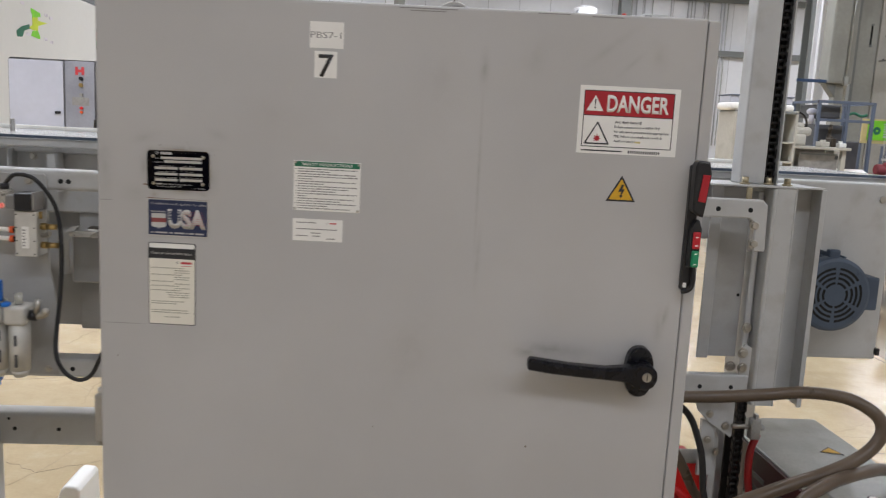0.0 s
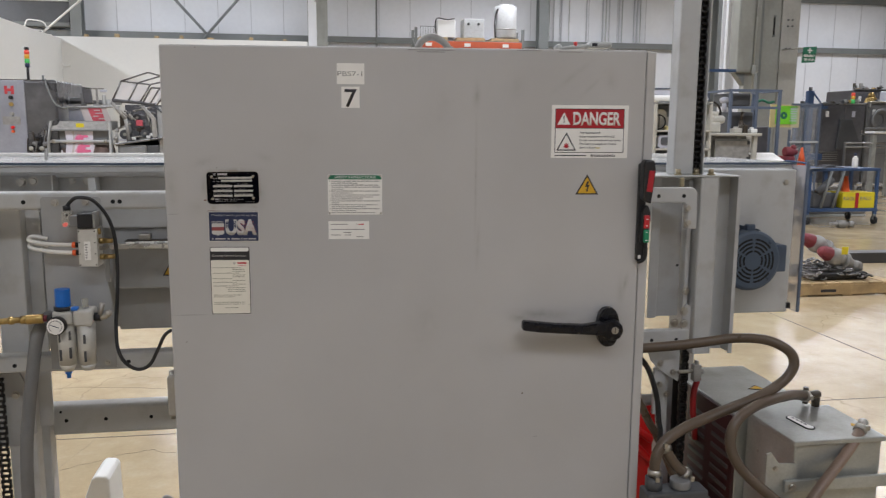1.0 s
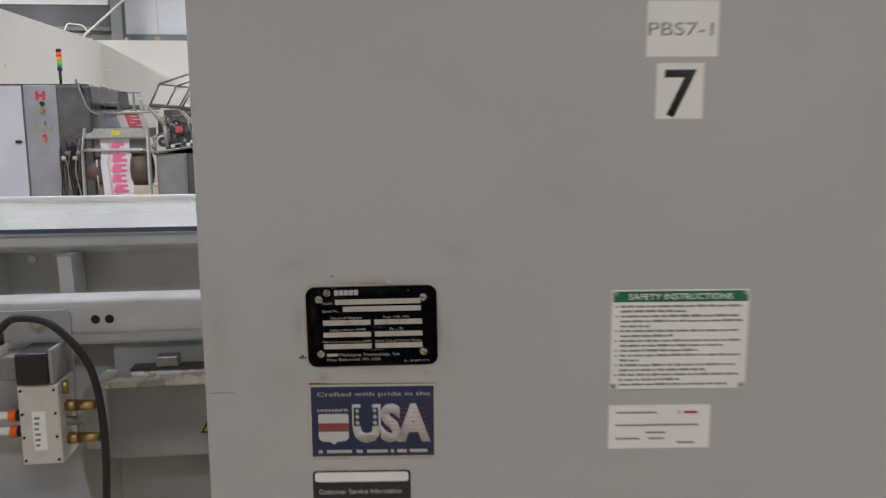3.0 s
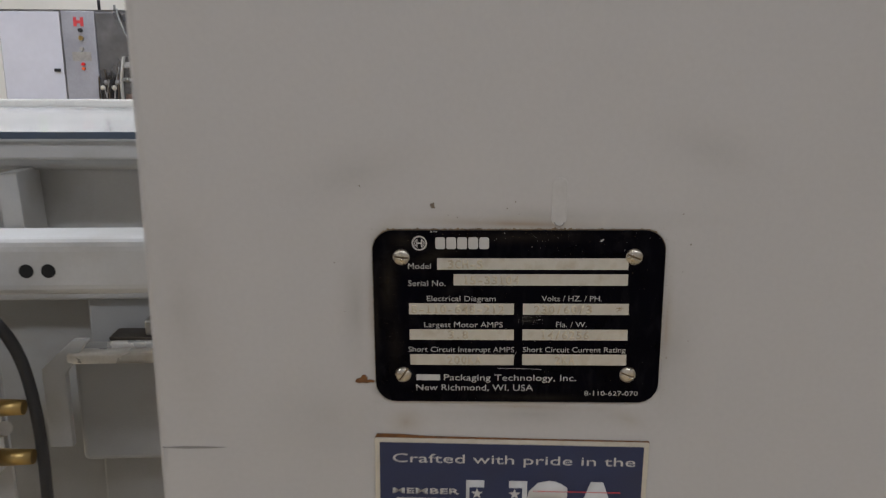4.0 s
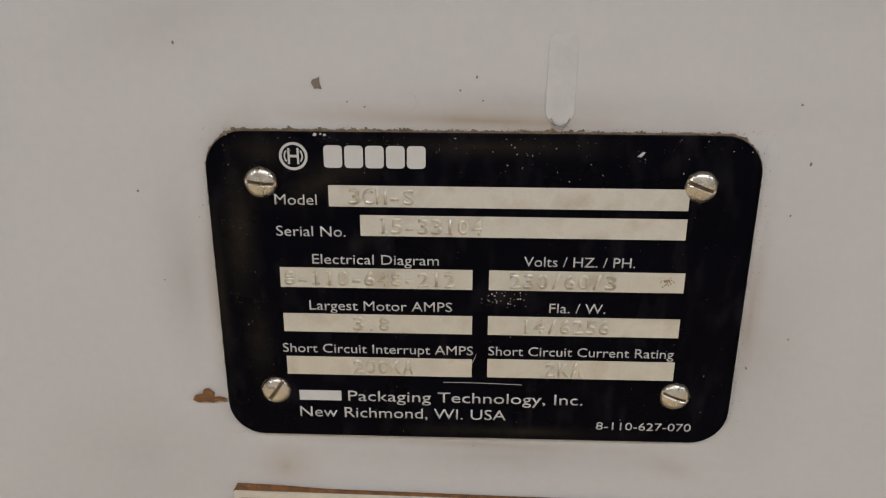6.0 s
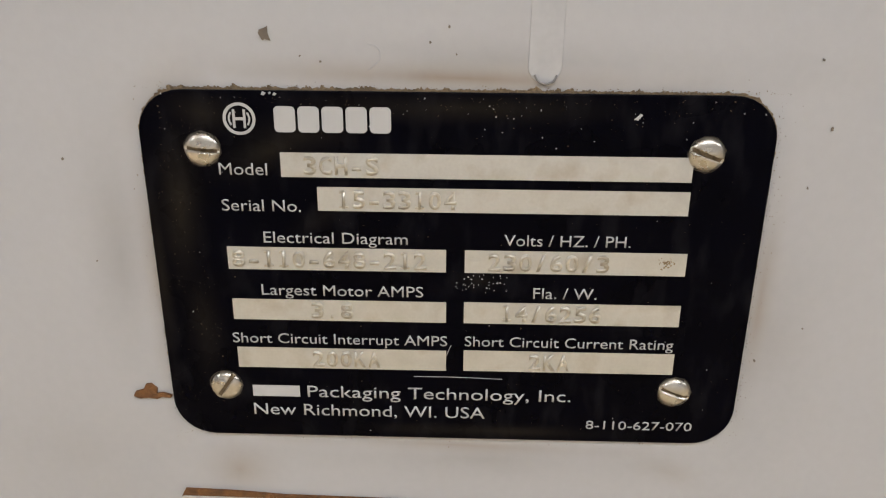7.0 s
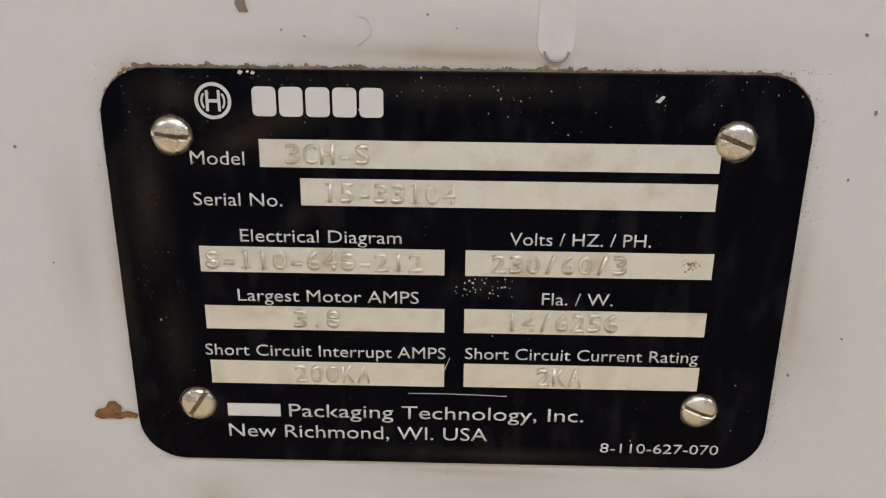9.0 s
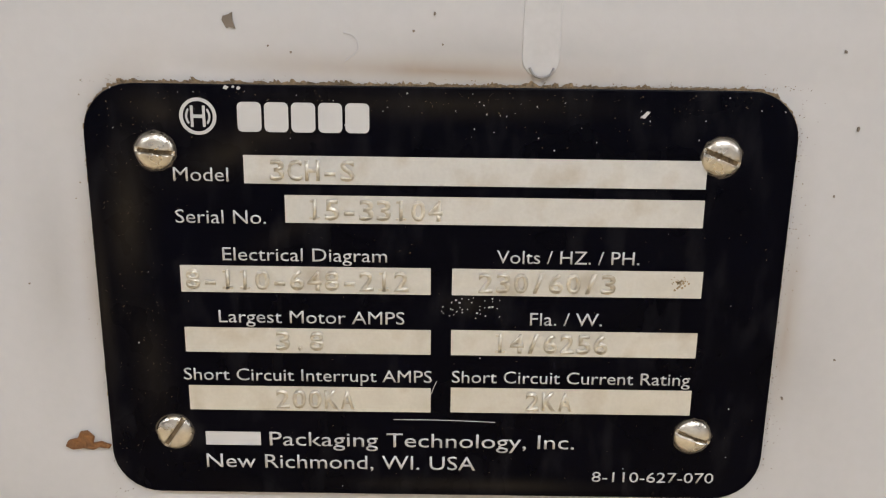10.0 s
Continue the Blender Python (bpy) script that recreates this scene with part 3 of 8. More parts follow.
for a, b in (((-7.4, 32.4, 8.4), (-3.9, 32.4, 4.5)), ((-1.6, 32.4, 8.4), (-5.1, 32.4, 4.5))):
    part("brace_bar", Solid().cyl(a, b, 0.055, seg=8), STEEL_GREY, e)
e = thing("roller_door", (-11.6, 32.9, 5.4), "dark roller shutter box high on the far wall", "shutter")
part("housing", Solid().box(-14.5, -9.75, 32.4, 32.95, 5.5, 6.3, 0.02), MACHINE_DARK, e)
part("lintel", Solid().box(-14.5, -9.75, 32.3, 32.95, 6.3, 7.2, 0.02), WALL_GREY, e)
part("bottom_bar", Solid().box(-14.5, -9.75, 32.35, 32.95, 5.34, 5.5, 0.02), STEEL_GREY, e)

# white clean-room partition
tagged(part("partition_joint", Solid().box(-8.84, -0.46, 27.985, 27.9985, 0.96, 1.0, 0.003), PALE_PANEL, None), "thin pale joint strip along the partition", "trim", kind="structure")
tagged(part("partition_front", Solid().box(-8.85, -0.45, 28.0, 28.15, 0, 4.45), PARTITION_WHITE, None), "white partition wall of an inner room", "partition wall", kind="structure")
tagged(part("partition_side", Solid().box(-9.0, -8.85, 12.6, 28.15, 0, 4.45), PARTITION_WHITE, None), "white side wall of an inner room", "partition wall", kind="structure")
tagged(part("partition_roof", Solid().box(-9.0, -0.45, 28.0, 32.4, 4.45, 4.53), PARTITION_WHITE, None), "flat roof of the inner room", "partition roof", kind="structure")
for k, (part_x, bw, bh) in enumerate(((-8.1, 0.10, 0.10), (-7.1, 0.14, 0.13), (-5.75, 0.11, 0.09), (-4.9, 0.10, 0.12), (-3.95, 0.20, 0.07), (-2.5, 0.12, 0.11), (-1.3, 0.10, 0.08))):
    whole("timber_block", Solid().box(part_x, part_x + bw, 28.05, 28.3, 4.53, 4.53 + bh, 0.01), WOOD, "short timber block lying on the partition top", "timber block", "partition blocks")
e = thing("vent_pipe", (-8.8, 27.9, 2.83), "thin white pipe bent down the partition", "pipe")
part("pipe", Solid().tube([(-9.10, 27.99, 4.47), (-8.95, 27.968, 4.43), (-8.90, 27.966, 4.13), (-8.89, 27.966, 3.83), (-8.85, 27.966, 3.62), (-8.75, 27.966, 3.52), (-8.60, 27.966, 3.54)], 0.028), WHITE_PAINT, e)
e = thing("stay_pipe", (-9.2, 27.0, 4.45), "pale straight pipe rising from the partition edge", "pipe")
part("rail", Solid().cyl((-9.22, 27.0, 4.45), (-7.2, 27.0, 6.19), 0.035, seg=10), WHITE_PAINT, e)
part("hoop", Solid().tube([(-9.75, 27.0, 4.46), (-9.62, 27.0, 4.86), (-9.50, 27.0, 4.94), (-9.10, 27.0, 4.88), (-8.98, 27.0, 4.70)], 0.022), WHITE_PAINT, e)
part("hoop_rail", Solid().cyl((-9.69, 27.0, 4.64), (-9.12, 27.0, 4.60), 0.018, seg=8), WHITE_PAINT, e)
part("foot", Solid().box(-9.8, -8.86, 26.9, 27.1, 4.45, 4.48), WHITE_PAINT, e)

# luminaires, out of view; their long strip form is assumed for soft shadows
for lx, ly, along, share in LAMPS:
    e = thing("high_bay_lamp", (lx, ly, htop), "long white strip luminaire assumed under the roof, out of view", "ceiling lamp", "high-bay lamps")
    hl, hw_ = LAMP_LENGTH / 2 + 0.05, LAMP_WIDTH / 2 + 0.04
    hx_, hy_ = (hl, hw_) if along == "x" else (hw_, hl)
    part("housing", Solid().box(lx - hx_, lx + hx_, ly - hy_, ly + hy_, htop - 0.70, htop - 0.58, 0.02), WHITE_PAINT, e)
    for k in (-3, 0, 3):
        px_, py_ = (lx + k, ly) if along == "x" else (lx, ly + k)
        part("hanger", Solid().cyl((px_, py_, htop - 0.58), (px_, py_, htop), 0.012, seg=6), STEEL_GREY, e)

# floor joints
for nm, b in (("floor_joint", (3.50, 3.512, hy0, hy1)), ("floor_joint", (-2.6, -2.588, hy0, hy1)), ("floor_joint", (9.6, 9.612, hy0, hy1))):
    tagged(part(nm, Solid().box(b[0], b[1], b[2], b[3], -0.01, 0.0015), JOINT, None), "dark saw-cut joint across the concrete floor", "floor joint", kind="structure")
for y in (1.93, 8.0, 14.0):
    tagged(part("floor_joint", Solid().box(hx0, hx1, y, y + 0.007, -0.01, 0.0015), JOINT, None), "dark saw-cut joint across the concrete floor", "floor joint", kind="structure")


def crack(pts, name="floor_crack"):
    s = Solid()
    rnd = random.Random(len(pts) * 7 + int(pts[0][0] * 100))
    line = []
    for a, b in zip(pts, pts[1:]):
        for k in range(10):
            u = k / 10
            line.append((a[0] + (b[0] - a[0]) * u + rnd.uniform(-0.012, 0.012), a[1] + (b[1] - a[1]) * u + rnd.uniform(-0.012, 0.012)))
    line.append(pts[-1])
    for a, b in zip(line, line[1:]):
        d = Vector((b[0] - a[0], b[1] - a[1]))
        if d.length < 1e-4:
            continue
        n = Vector((-d.y, d.x)).normalized() * rnd.uniform(0.0005, 0.0015)
        s.prism([(a[0] + n.x, a[1] + n.y), (a[0] - n.x, a[1] - n.y), (b[0] - n.x, b[1] - n.y), (b[0] + n.x, b[1] + n.y)], 0.0002, 0.0012, axis="z")
    return tagged(part(name, s, CRACK, None), "hairline crack in the concrete floor", "floor crack", kind="structure")


crack([(-2.2, 1.9), (-1.7, 1.75), (-1.35, 1.55), (-1.0, 1.75), (-0.6, 1.6)])
crack([(-1.35, 1.55), (-1.25, 1.95), (-1.32, 2.4)])
crack([(-2.4, 2.6), (-1.6, 2.75), (-0.8, 2.6)])
crack([(-1.9, 1.2), (-1.5, 1.3), (-1.35, 1.55)])


# ---- control cabinet (in its own axes, turned with its hinge) ----
cab = thing("control_cabinet", (0.05, 0.12, 0.0), "grey enamelled steel control cabinet with its wide door shut", "electrical cabinet", at_frame=CAB)
part("door", Solid().box(-0.536, 0.6165, 0.0, 0.022, 0.30, 1.690, 0.0045, 3), DOOR_SKIN, cab)
part("body", Solid().box(-0.530, 0.641, 0.026, 0.24, 0.27, 1.686, 0.004, 2).box(0.6178, 0.641, 0.0020, 0.03, 0.27, 1.6875, 0.003, 2), DOOR_GREY, cab)
part("plinth", Solid().box(-0.50, 0.62, 0.05, 0.22, 0.0, 0.27, 0.003), DOOR_GREY, cab)
hinge = part("hinge", Solid().box(-0.557, -0.532, 0.012, 0.080, 0.785, 0.890, 0.006, 3), HINGE_BEIGE, cab, "beige plastic-capped hinge")
part("hinge_pin", Solid().cyl((-0.549, 0.030, 0.775), (-0.549, 0.030, 0.900), 0.006, seg=12), STEEL, hinge)
# worn dents along the door's upper edge
for x0, x1, z in ((0.040, 0.150, 1.6835), (0.062, 0.128, 1.6790), (0.30, 0.36, 1.6850), (0.40, 0.46, 1.6830), (-0.455, -0.450, 1.6830)):
    part("scuff", Solid().box(x0, x1, -0.0003, 0.0006, z, z + 0.0016), INK_GREY, cab, "dark rubbed scuff")
for x0, x1, z in ((-0.534, -0.505, 1.2945), (-0.534, -0.443, 1.048), (0.36, 0.375, 0.72)):
    part("scratch", Solid().prism([(x0, z), (x0 + (x1 - x0) * 0.35, z - 0.0004), (x0 + (x1 - x0) * 0.8, z + 0.0001), (x1, z + 0.0007), (x0 + (x1 - x0) * 0.7, z + 0.0010), (x0 + (x1 - x0) * 0.3, z + 0.0008)], -0.0002, 0.0006), INK_GREY, cab, "thin dark scratch")
rs = random.Random(5)
for x, z, r in ((0.3306, 0.8360, 0.0022), (-0.4126, 1.4059, 0.0012), (-0.5000, 0.9800, 0.0013), (0.0200, 0.8600, 0.0011), (-0.4428, 1.4137, 0.0005), (-0.3819, 1.4049, 0.0004), (-0.3770, 1.4029, 0.0003), (-0.3785, 1.4078, 0.0004), (-0.3097, 1.4034, 0.0004), (-0.3058, 1.3907, 0.0005), (-0.3083, 1.3790, 0.0003), (-0.4540, 1.3810, 0.0004), (-0.4501, 1.3595, 0.0003), (-0.3126, 1.3410, 0.0005), (-0.3039, 1.3488, 0.0003), (-0.4062, 1.4020, 0.0003), (-0.4024, 1.4010, 0.0003)):
    r *= 0.6 if r < 0.0007 else 1.0
    pts = [(x + r * rs.uniform(0.5, 1.3) * math.cos(k * 0.785), z + 1.3 * r * rs.uniform(0.5, 1.3) * math.sin(k * 0.785)) for k in range(8)]
    part("speck", Solid().prism(pts, -0.0002, 0.0003), SMUDGE, cab, "dark speck of dirt")
# paint run above the name plate and its curled end
run = Solid().rounded(-0.3637, -0.3574, 1.3980, 1.4180, 0.0031, -0.0002, 0.0001, 0.00015)
part("paint_run", run, RUN_PAINT, cab, "pale glossy run in the paint")
part("run_lip", Solid().tube([(-0.3624, -0.0003, 1.3995), (-0.3616, -0.0005, 1.3983), (-0.3602, -0.0005, 1.3979), (-0.3589, -0.0005, 1.3984), (-0.3583, -0.0003, 1.3995)], 0.00022, seg=6, steps=4), INK_GREY, cab, "dark curled lip of the paint run")
# curl mark
part("curl_mark", Solid().tube([(-0.3936, -0.0002, 1.4044), (-0.3918, -0.0002, 1.4039), (-0.3912, -0.0002, 1.4017), (-0.3934, -0.0002, 1.3997)], 0.00005, seg=5, steps=5), SEAM_GREY, cab, "faint curl mark")
# swing handle of the door
hub = Solid()
pts = []
for k in range(36):
    a = 2 * math.pi * k / 36
    rx, rz = 0.0275, 0.050
    pts.append((0.5405 + rx * math.copysign(abs(math.cos(a)) ** 0.8, math.cos(a)), 1.012 + rz * math.copysign(abs(math.sin(a)) ** 0.85, math.sin(a))))
hub.prism(pts, -0.028, 0.0, 0.005, seg=3)
handle = part("door_handle", hub, HANDLE_BLACK, cab, "black swing handle of the door")
lev = Solid()
outline = [(0.318, 1.0135), (0.319, 1.0345), (0.325, 1.0365), (0.40, 1.0285), (0.47, 1.0255), (0.508, 1.030), (0.535, 1.038), (0.556, 1.036), (0.568, 1.022), (0.570, 1.006), (0.562, 0.992), (0.548, 0.985), (0.532, 0.986), (0.516, 0.998), (0.49, 1.0005), (0.42, 1.004), (0.36, 1.008)]
lev.prism(outline, -0.058, -0.029, 0.006, seg=3)
part("lever", lev, HANDLE_BLACK, handle)
part("lock_cylinder", Solid().cyl((0.5475, -0.0605, 1.0125), (0.5475, -0.050, 1.0125), 0.0090, seg=28, bevel=0.001), STEEL, handle, "bright steel key lock")
part("keyway", Solid().box(0.5466, 0.5484, -0.0609, -0.058, 1.0055, 1.0195), HOLE, handle)
part("hub_notch", Solid().box(0.527, 0.553, -0.0285, -0.024, 1.044, 1.050, 0.001), HOLE, handle)
part("hub_screw_hole", Solid().cyl((0.541, -0.0584, 0.9935), (0.541, -0.05, 0.9935), 0.0042, seg=16), HOLE, handle)
# mains disconnect on the flange
dis = part("disconnect_switch", Solid().box(0.6070, 0.6262, -0.014, 0.008, 1.178, 1.420, 0.004, 3), BLACK, cab, "black mains disconnect operator")
part("disconnect_lever", Solid().prism([(0.6078, 1.335), (0.6286, 1.322), (0.6326, 1.352), (0.6378, 1.405), (0.6334, 1.428), (0.6126, 1.430), (0.6070, 1.422)], -0.044, -0.012, 0.004), BLACK, dis)
part("red_grip", Solid().prism([(0.6154, 1.354), (0.6294, 1.352), (0.6342, 1.403), (0.6206, 1.404)], -0.0462, -0.0435, 0.0006), SIGN_RED, dis, "red grip panel")
part("button_housing", Solid().prism([(0.6110, 1.225), (0.6318, 1.225), (0.6334, 1.300), (0.6270, 1.318), (0.6206, 1.318), (0.6126, 1.300)], -0.030, -0.012, 0.003), BLACK, dis)
part("off_button", Solid().box(0.6162, 0.6306, -0.036, -0.029, 1.262, 1.295, 0.003), SWITCH_RED, dis, "red off button")
part("on_button", Solid().box(0.6162, 0.6306, -0.036, -0.029, 1.227, 1.259, 0.003), GREEN, dis, "green on button")
for z in (1.284, 1.268, 1.252, 1.232):
    part("button_mark", Solid().box(0.6210, 0.6262, -0.0363, -0.0355, z, z + 0.002), STICKER_WHITE, dis)
part("padlock_loop", Solid().tube([(0.6262, -0.018, 1.228), (0.6278, -0.020, 1.205), (0.6254, -0.020, 1.186), (0.6174, -0.018, 1.178), (0.6102, -0.014, 1.176)], 0.0048), BLACK, dis)
part("loop_tag", Solid().box(0.6106, 0.6174, -0.0155, -0.0135, 1.184, 1.193), STICKER_WHITE, dis)


# ---- signs on the door ----
def sign(name, x, z, label, category, group=""):
    return thing(name, (x, 0.0, z), label, category, group, at_frame=CAB)


def bar(e, x0, x1, z0, z1, y, mat, name="print_bar", label=""):
    return part(name, Solid().box(x0, x1, y - 0.00012, y + 0.0002, z0, z1), mat, e, label)


# identification stickers
e = sign("asset_sticker", -0.095, 1.627, "white paper sticker with a printed machine code", "sticker")
part("sheet", Solid().box(-0.127, -0.0625, -0.0003, 0.0002, 1.603, 1.6515), STICKER_WHITE, e)
part("code", Solid().words("PBS7-1", -0.1255, 1.6215, -0.0003, height=0.0115, width=0.058, depth=0.0001), INK_GREY, e)
e = sign("number_sticker", -0.0955, 1.573, "white square sticker with a bold black seven", "sticker")
part("sheet", Solid().box(-0.117, -0.074, -0.0003, 0.0002, 1.548, 1.5975), STICKER_WHITE, e)
part("numeral", Solid().words("7", -0.1095, 1.5505, -0.0003, height=0.0415, width=0.029, depth=0.0001, bold=0.012), INK, e)

# danger sign
e = sign("danger_sign", 0.482, 1.496, "white and red arc flash danger sign on the cabinet door", "safety sign")
dx0, dx1, dz0, dz1 = 0.388, 0.577, 1.432, 1.559
part("sheet", Solid().box(dx0, dx1, -0.0004, 0.0002, dz0, dz1), STICKER_WHITE, e)
fr = Solid()
fx0, fx1, fz0, fz1 = dx0 + 0.0085, dx1 - 0.010, dz0 + 0.0125, dz1 - 0.0085
for b in ((fx0, fx1, fz0, fz0 + 0.0016), (fx0, fx1, fz1 - 0.0016, fz1), (fx0, fx0 + 0.0016, fz0, fz1), (fx1 - 0.0016, fx1, fz0, fz1), (fx0, fx1, fz1 - 0.0475, fz1 - 0.046)):
    fr.box(b[0], b[1], -0.0006, -0.0003, b[2], b[3])
part("border", fr, INK, e)
part("red_panel", Solid().box(fx0 + 0.0016, fx1 - 0.0016, -0.0005, -0.0003, fz1 - 0.046, fz1 - 0.0016), SIGN_RED, e)
part("heading", Solid().words("DANGER", fx0 + 0.044, fz1 - 0.0385, -0.0005, height=0.0300, width=0.117, depth=0.0002, bold=0.030), STICKER_WHITE, e)
part("alert_triangle", Solid().prism([(fx0 + 0.0055, fz1 - 0.0385), (fx0 + 0.0375, fz1 - 0.0385), (fx0 + 0.0215, fz1 - 0.0090)], -0.0007, -0.0004), STICKER_WHITE, e)
part("alert_mark", Solid().prism([(fx0 + 0.0200, fz1 - 0.0170), (fx0 + 0.0230, fz1 - 0.0170), (fx0 + 0.0223, fz1 - 0.0290), (fx0 + 0.0207, fz1 - 0.0290)], -0.0009, -0.0006).cyl((fx0 + 0.0215, -0.0009, fz1 - 0.0325), (fx0 + 0.0215, -0.0006, fz1 - 0.0325), 0.0017, seg=12), INK, e)
tri = Solid()
ta, tb, tc = (fx0 + 0.0065, fz0 + 0.0065), (fx0 + 0.0510, fz0 + 0.0065), (fx0 + 0.0288, fz0 + 0.0465)
for p, q in ((ta, tb), (tb, tc), (tc, ta)):
    tri.cyl((p[0], -0.0005, p[1]), (q[0], -0.0005, q[1]), 0.0013, seg=8).ball((p[0], -0.0005, p[1]), 0.0014, seg=8)
part("hazard_triangle", tri, INK, e)
part("flash_symbol", Solid().prism([(fx0 + 0.0215 + 0.0145 * u, fz0 + 0.010 + 0.0145 * v) for u, v in ((0.1, 0), (0.3, 0.25), (0.0, 0.35), (0.25, 0.5), (0.1, 0.85), (0.4, 0.65), (0.5, 1.1), (0.62, 0.65), (0.9, 0.9), (0.78, 0.5), (1.05, 0.4), (0.75, 0.25), (0.95, 0), (0.65, 0.15), (0.5, 0.0), (0.35, 0.15))], -0.0007, -0.0003), SIGN_RED, e)
for k, (s_, w_) in enumerate((("Arc flash hazard!", 0.051), ("Follow requirements in NFPA 70 E", 0.086), ("for safe work practices and appropriate", 0.103), ("PPE. Failure to comply can result in", 0.091), ("death or injury!", 0.040))):
    part("notice_line", Solid().words(s_, fx0 + 0.0610, fz0 + 0.0460 - 0.0088 * k, -0.0004, height=0.0050 if k == 0 else 0.0043, width=w_, depth=0.0002, bold=0.02), INK, e)
bar(e, fx0 + 0.1015, fx0 + 0.112, fz0 + 0.0100, fz0 + 0.0135, -0.0004, BOARD_TAN, "stain", "small tan stain")
bar(e, fx0 + 0.001, fx0 + 0.078, dz0 + 0.0045, dz0 + 0.0070, -0.0004, INK)
for k in range(15):
    bar(e, fx0 + 0.090 + 0.0041 * k, fx0 + 0.0925 + 0.0041 * k, dz0 + 0.0025, dz0 + 0.0082, -0.0004, INK, "barcode_bar")

# shock-hazard triangle
def shock_sign(name, cx, z0, w, h, frame_m, label):
    ee = thing(name, (cx, 0.0, z0), label, "warning sticker", "shock warning stickers", at_frame=frame_m)
    part("black_triangle", Solid().prism([(cx - w / 2, z0), (cx + w / 2, z0), (cx, z0 + h)], -0.0004, 0.0002), INK, ee)
    k_ = 0.80
    zc = z0 + h / 3
    part("yellow_field", Solid().prism([(cx - w / 2 * k_, zc - h / 3 * k_), (cx + w / 2 * k_, zc - h / 3 * k_), (cx, zc + 2 * h / 3 * k_)], -0.0006, -0.0003), SIGN_YELLOW, ee)
    part("bolt_symbol", Solid().prism([(cx + w * u, z0 + h * v) for u, v in ((0.01, 0.66), (0.09, 0.64), (0.03, 0.47), (0.12, 0.48), (0.02, 0.22), (0.07, 0.24), (0.0, 0.12), (-0.05, 0.26), (-0.01, 0.24), (0.01, 0.38), (-0.09, 0.37))], -0.0008, -0.0005), INK, ee)
    return ee


shock_sign("shock_sticker", 0.4800, 1.3425, 0.057, 0.050, CAB, "yellow triangular electric shock sticker on the cabinet door")

# safety instructions
e = sign("safety_placard", -0.087, 1.342, "white safety placard with a green heading and corner screws", "placard")
part("plate", Solid().box(-0.152, -0.022, -0.0010, 0.0002, 1.2935, 1.390, 0.0004), STICKER_WHITE, e)
part("green_band", Solid().box(-0.1505, -0.0235, -0.0012, -0.0008, 1.3785, 1.3888), SIGN_GREEN, e)
part("heading", Solid().words("SAFETY INSTRUCTIONS", -0.136, 1.3808, -0.0012, height=0.0056, width=0.098, depth=0.0001, bold=0.01), STICKER_WHITE, e)
rows_ = [(0, 0.115), (0, 0.062), (0, 0.112), (0, 0.116), (0, 0.028), (0, 0.113), (0, 0.050), (0, 0.116), (0, 0.098), (0, 0.074), (0, 0.115), (0, 0.018), (0, 0.110), (0, 0.082), (0, 0.114), (0, 0.058), (0, 0.104)]
print_lines(e, -0.1435, 1.3733, rows_, 0.00475, 0.0023, -0.0010, INK_GREY, 3)
for k in (0, 2, 5, 7, 9, 10, 12, 14, 16):
    bar(e, -0.1480, -0.1462, 1.3733 - 0.00475 * k, 1.3751 - 0.00475 * k, -0.0010, INK_GREY, "bullet_mark")
for sx, sz in ((-0.1485, 1.3865), (-0.0255, 1.3865), (-0.1485, 1.297), (-0.0255, 1.297)):
    part("screw", Solid().ball((sx, -0.001, sz), 0.0028, (1, 0.5, 1), 12), STEEL, e)
# small service card
e = sign("service_card", -0.103, 1.256, "small white service card with a few printed lines", "card")
part("sheet", Solid().box(-0.152, -0.054, -0.0004, 0.0002, 1.234, 1.2775), STICKER_WHITE, e)
for b in ((-0.145, -0.106, 1.2690, 1.2708), (-0.145, -0.065, 1.2565, 1.2583), (-0.116, -0.097, 1.2490, 1.2508), (-0.145, -0.122, 1.2430, 1.2448), (-0.113, -0.098, 1.2430, 1.2448), (-0.085, -0.068, 1.2385, 1.2405)):
    bar(e, *b, -0.0004, INK_GREY)
bar(e, -0.0795, -0.0665, 1.2686, 1.2712, -0.0004, PRINT_RED, "brand_shape")
part("brand_mark", Solid().ring((-0.0840, 1.2699), 0.0010, 0.0016, -0.0006, -0.0003, n=16), INK_GREY, e)

# customer service card
e = sign("service_placard", -0.39, 1.133, "cream service placard with a black heading band", "placard")
part("backing", Solid().rounded(-0.4365, -0.3425, 1.050, 1.2155, 0.004, -0.0006, 0.0002), INK, e)
part("card", Solid().rounded(-0.4350, -0.3440, 1.0515, 1.1835, 0.003, -0.0010, -0.0004), CARD_CREAM, e)
part("top_strip", Solid().rounded(-0.4345, -0.3445, 1.2045, 1.2140, 0.003, -0.0010, -0.0004), STICKER_WHITE, e)
part("heading", Solid().words("Customer Service Information", -0.431, 1.1920, -0.0006, height=0.0050, width=0.080, depth=0.0002, bold=0.006), PLATE_PRINT, e)
bar(e, -0.372, -0.350, 1.1740, 1.1782, -0.0010, PRINT_RED, "brand_shape")
bar(e, -0.371, -0.351, 1.1692, 1.1702, -0.0010, PRINT_RED, "brand_line")
part("brand_mark", Solid().ring((-0.3785, 1.1762), 0.0018, 0.0027, -0.0012, -0.0009, n=20), INK_GREY, e)
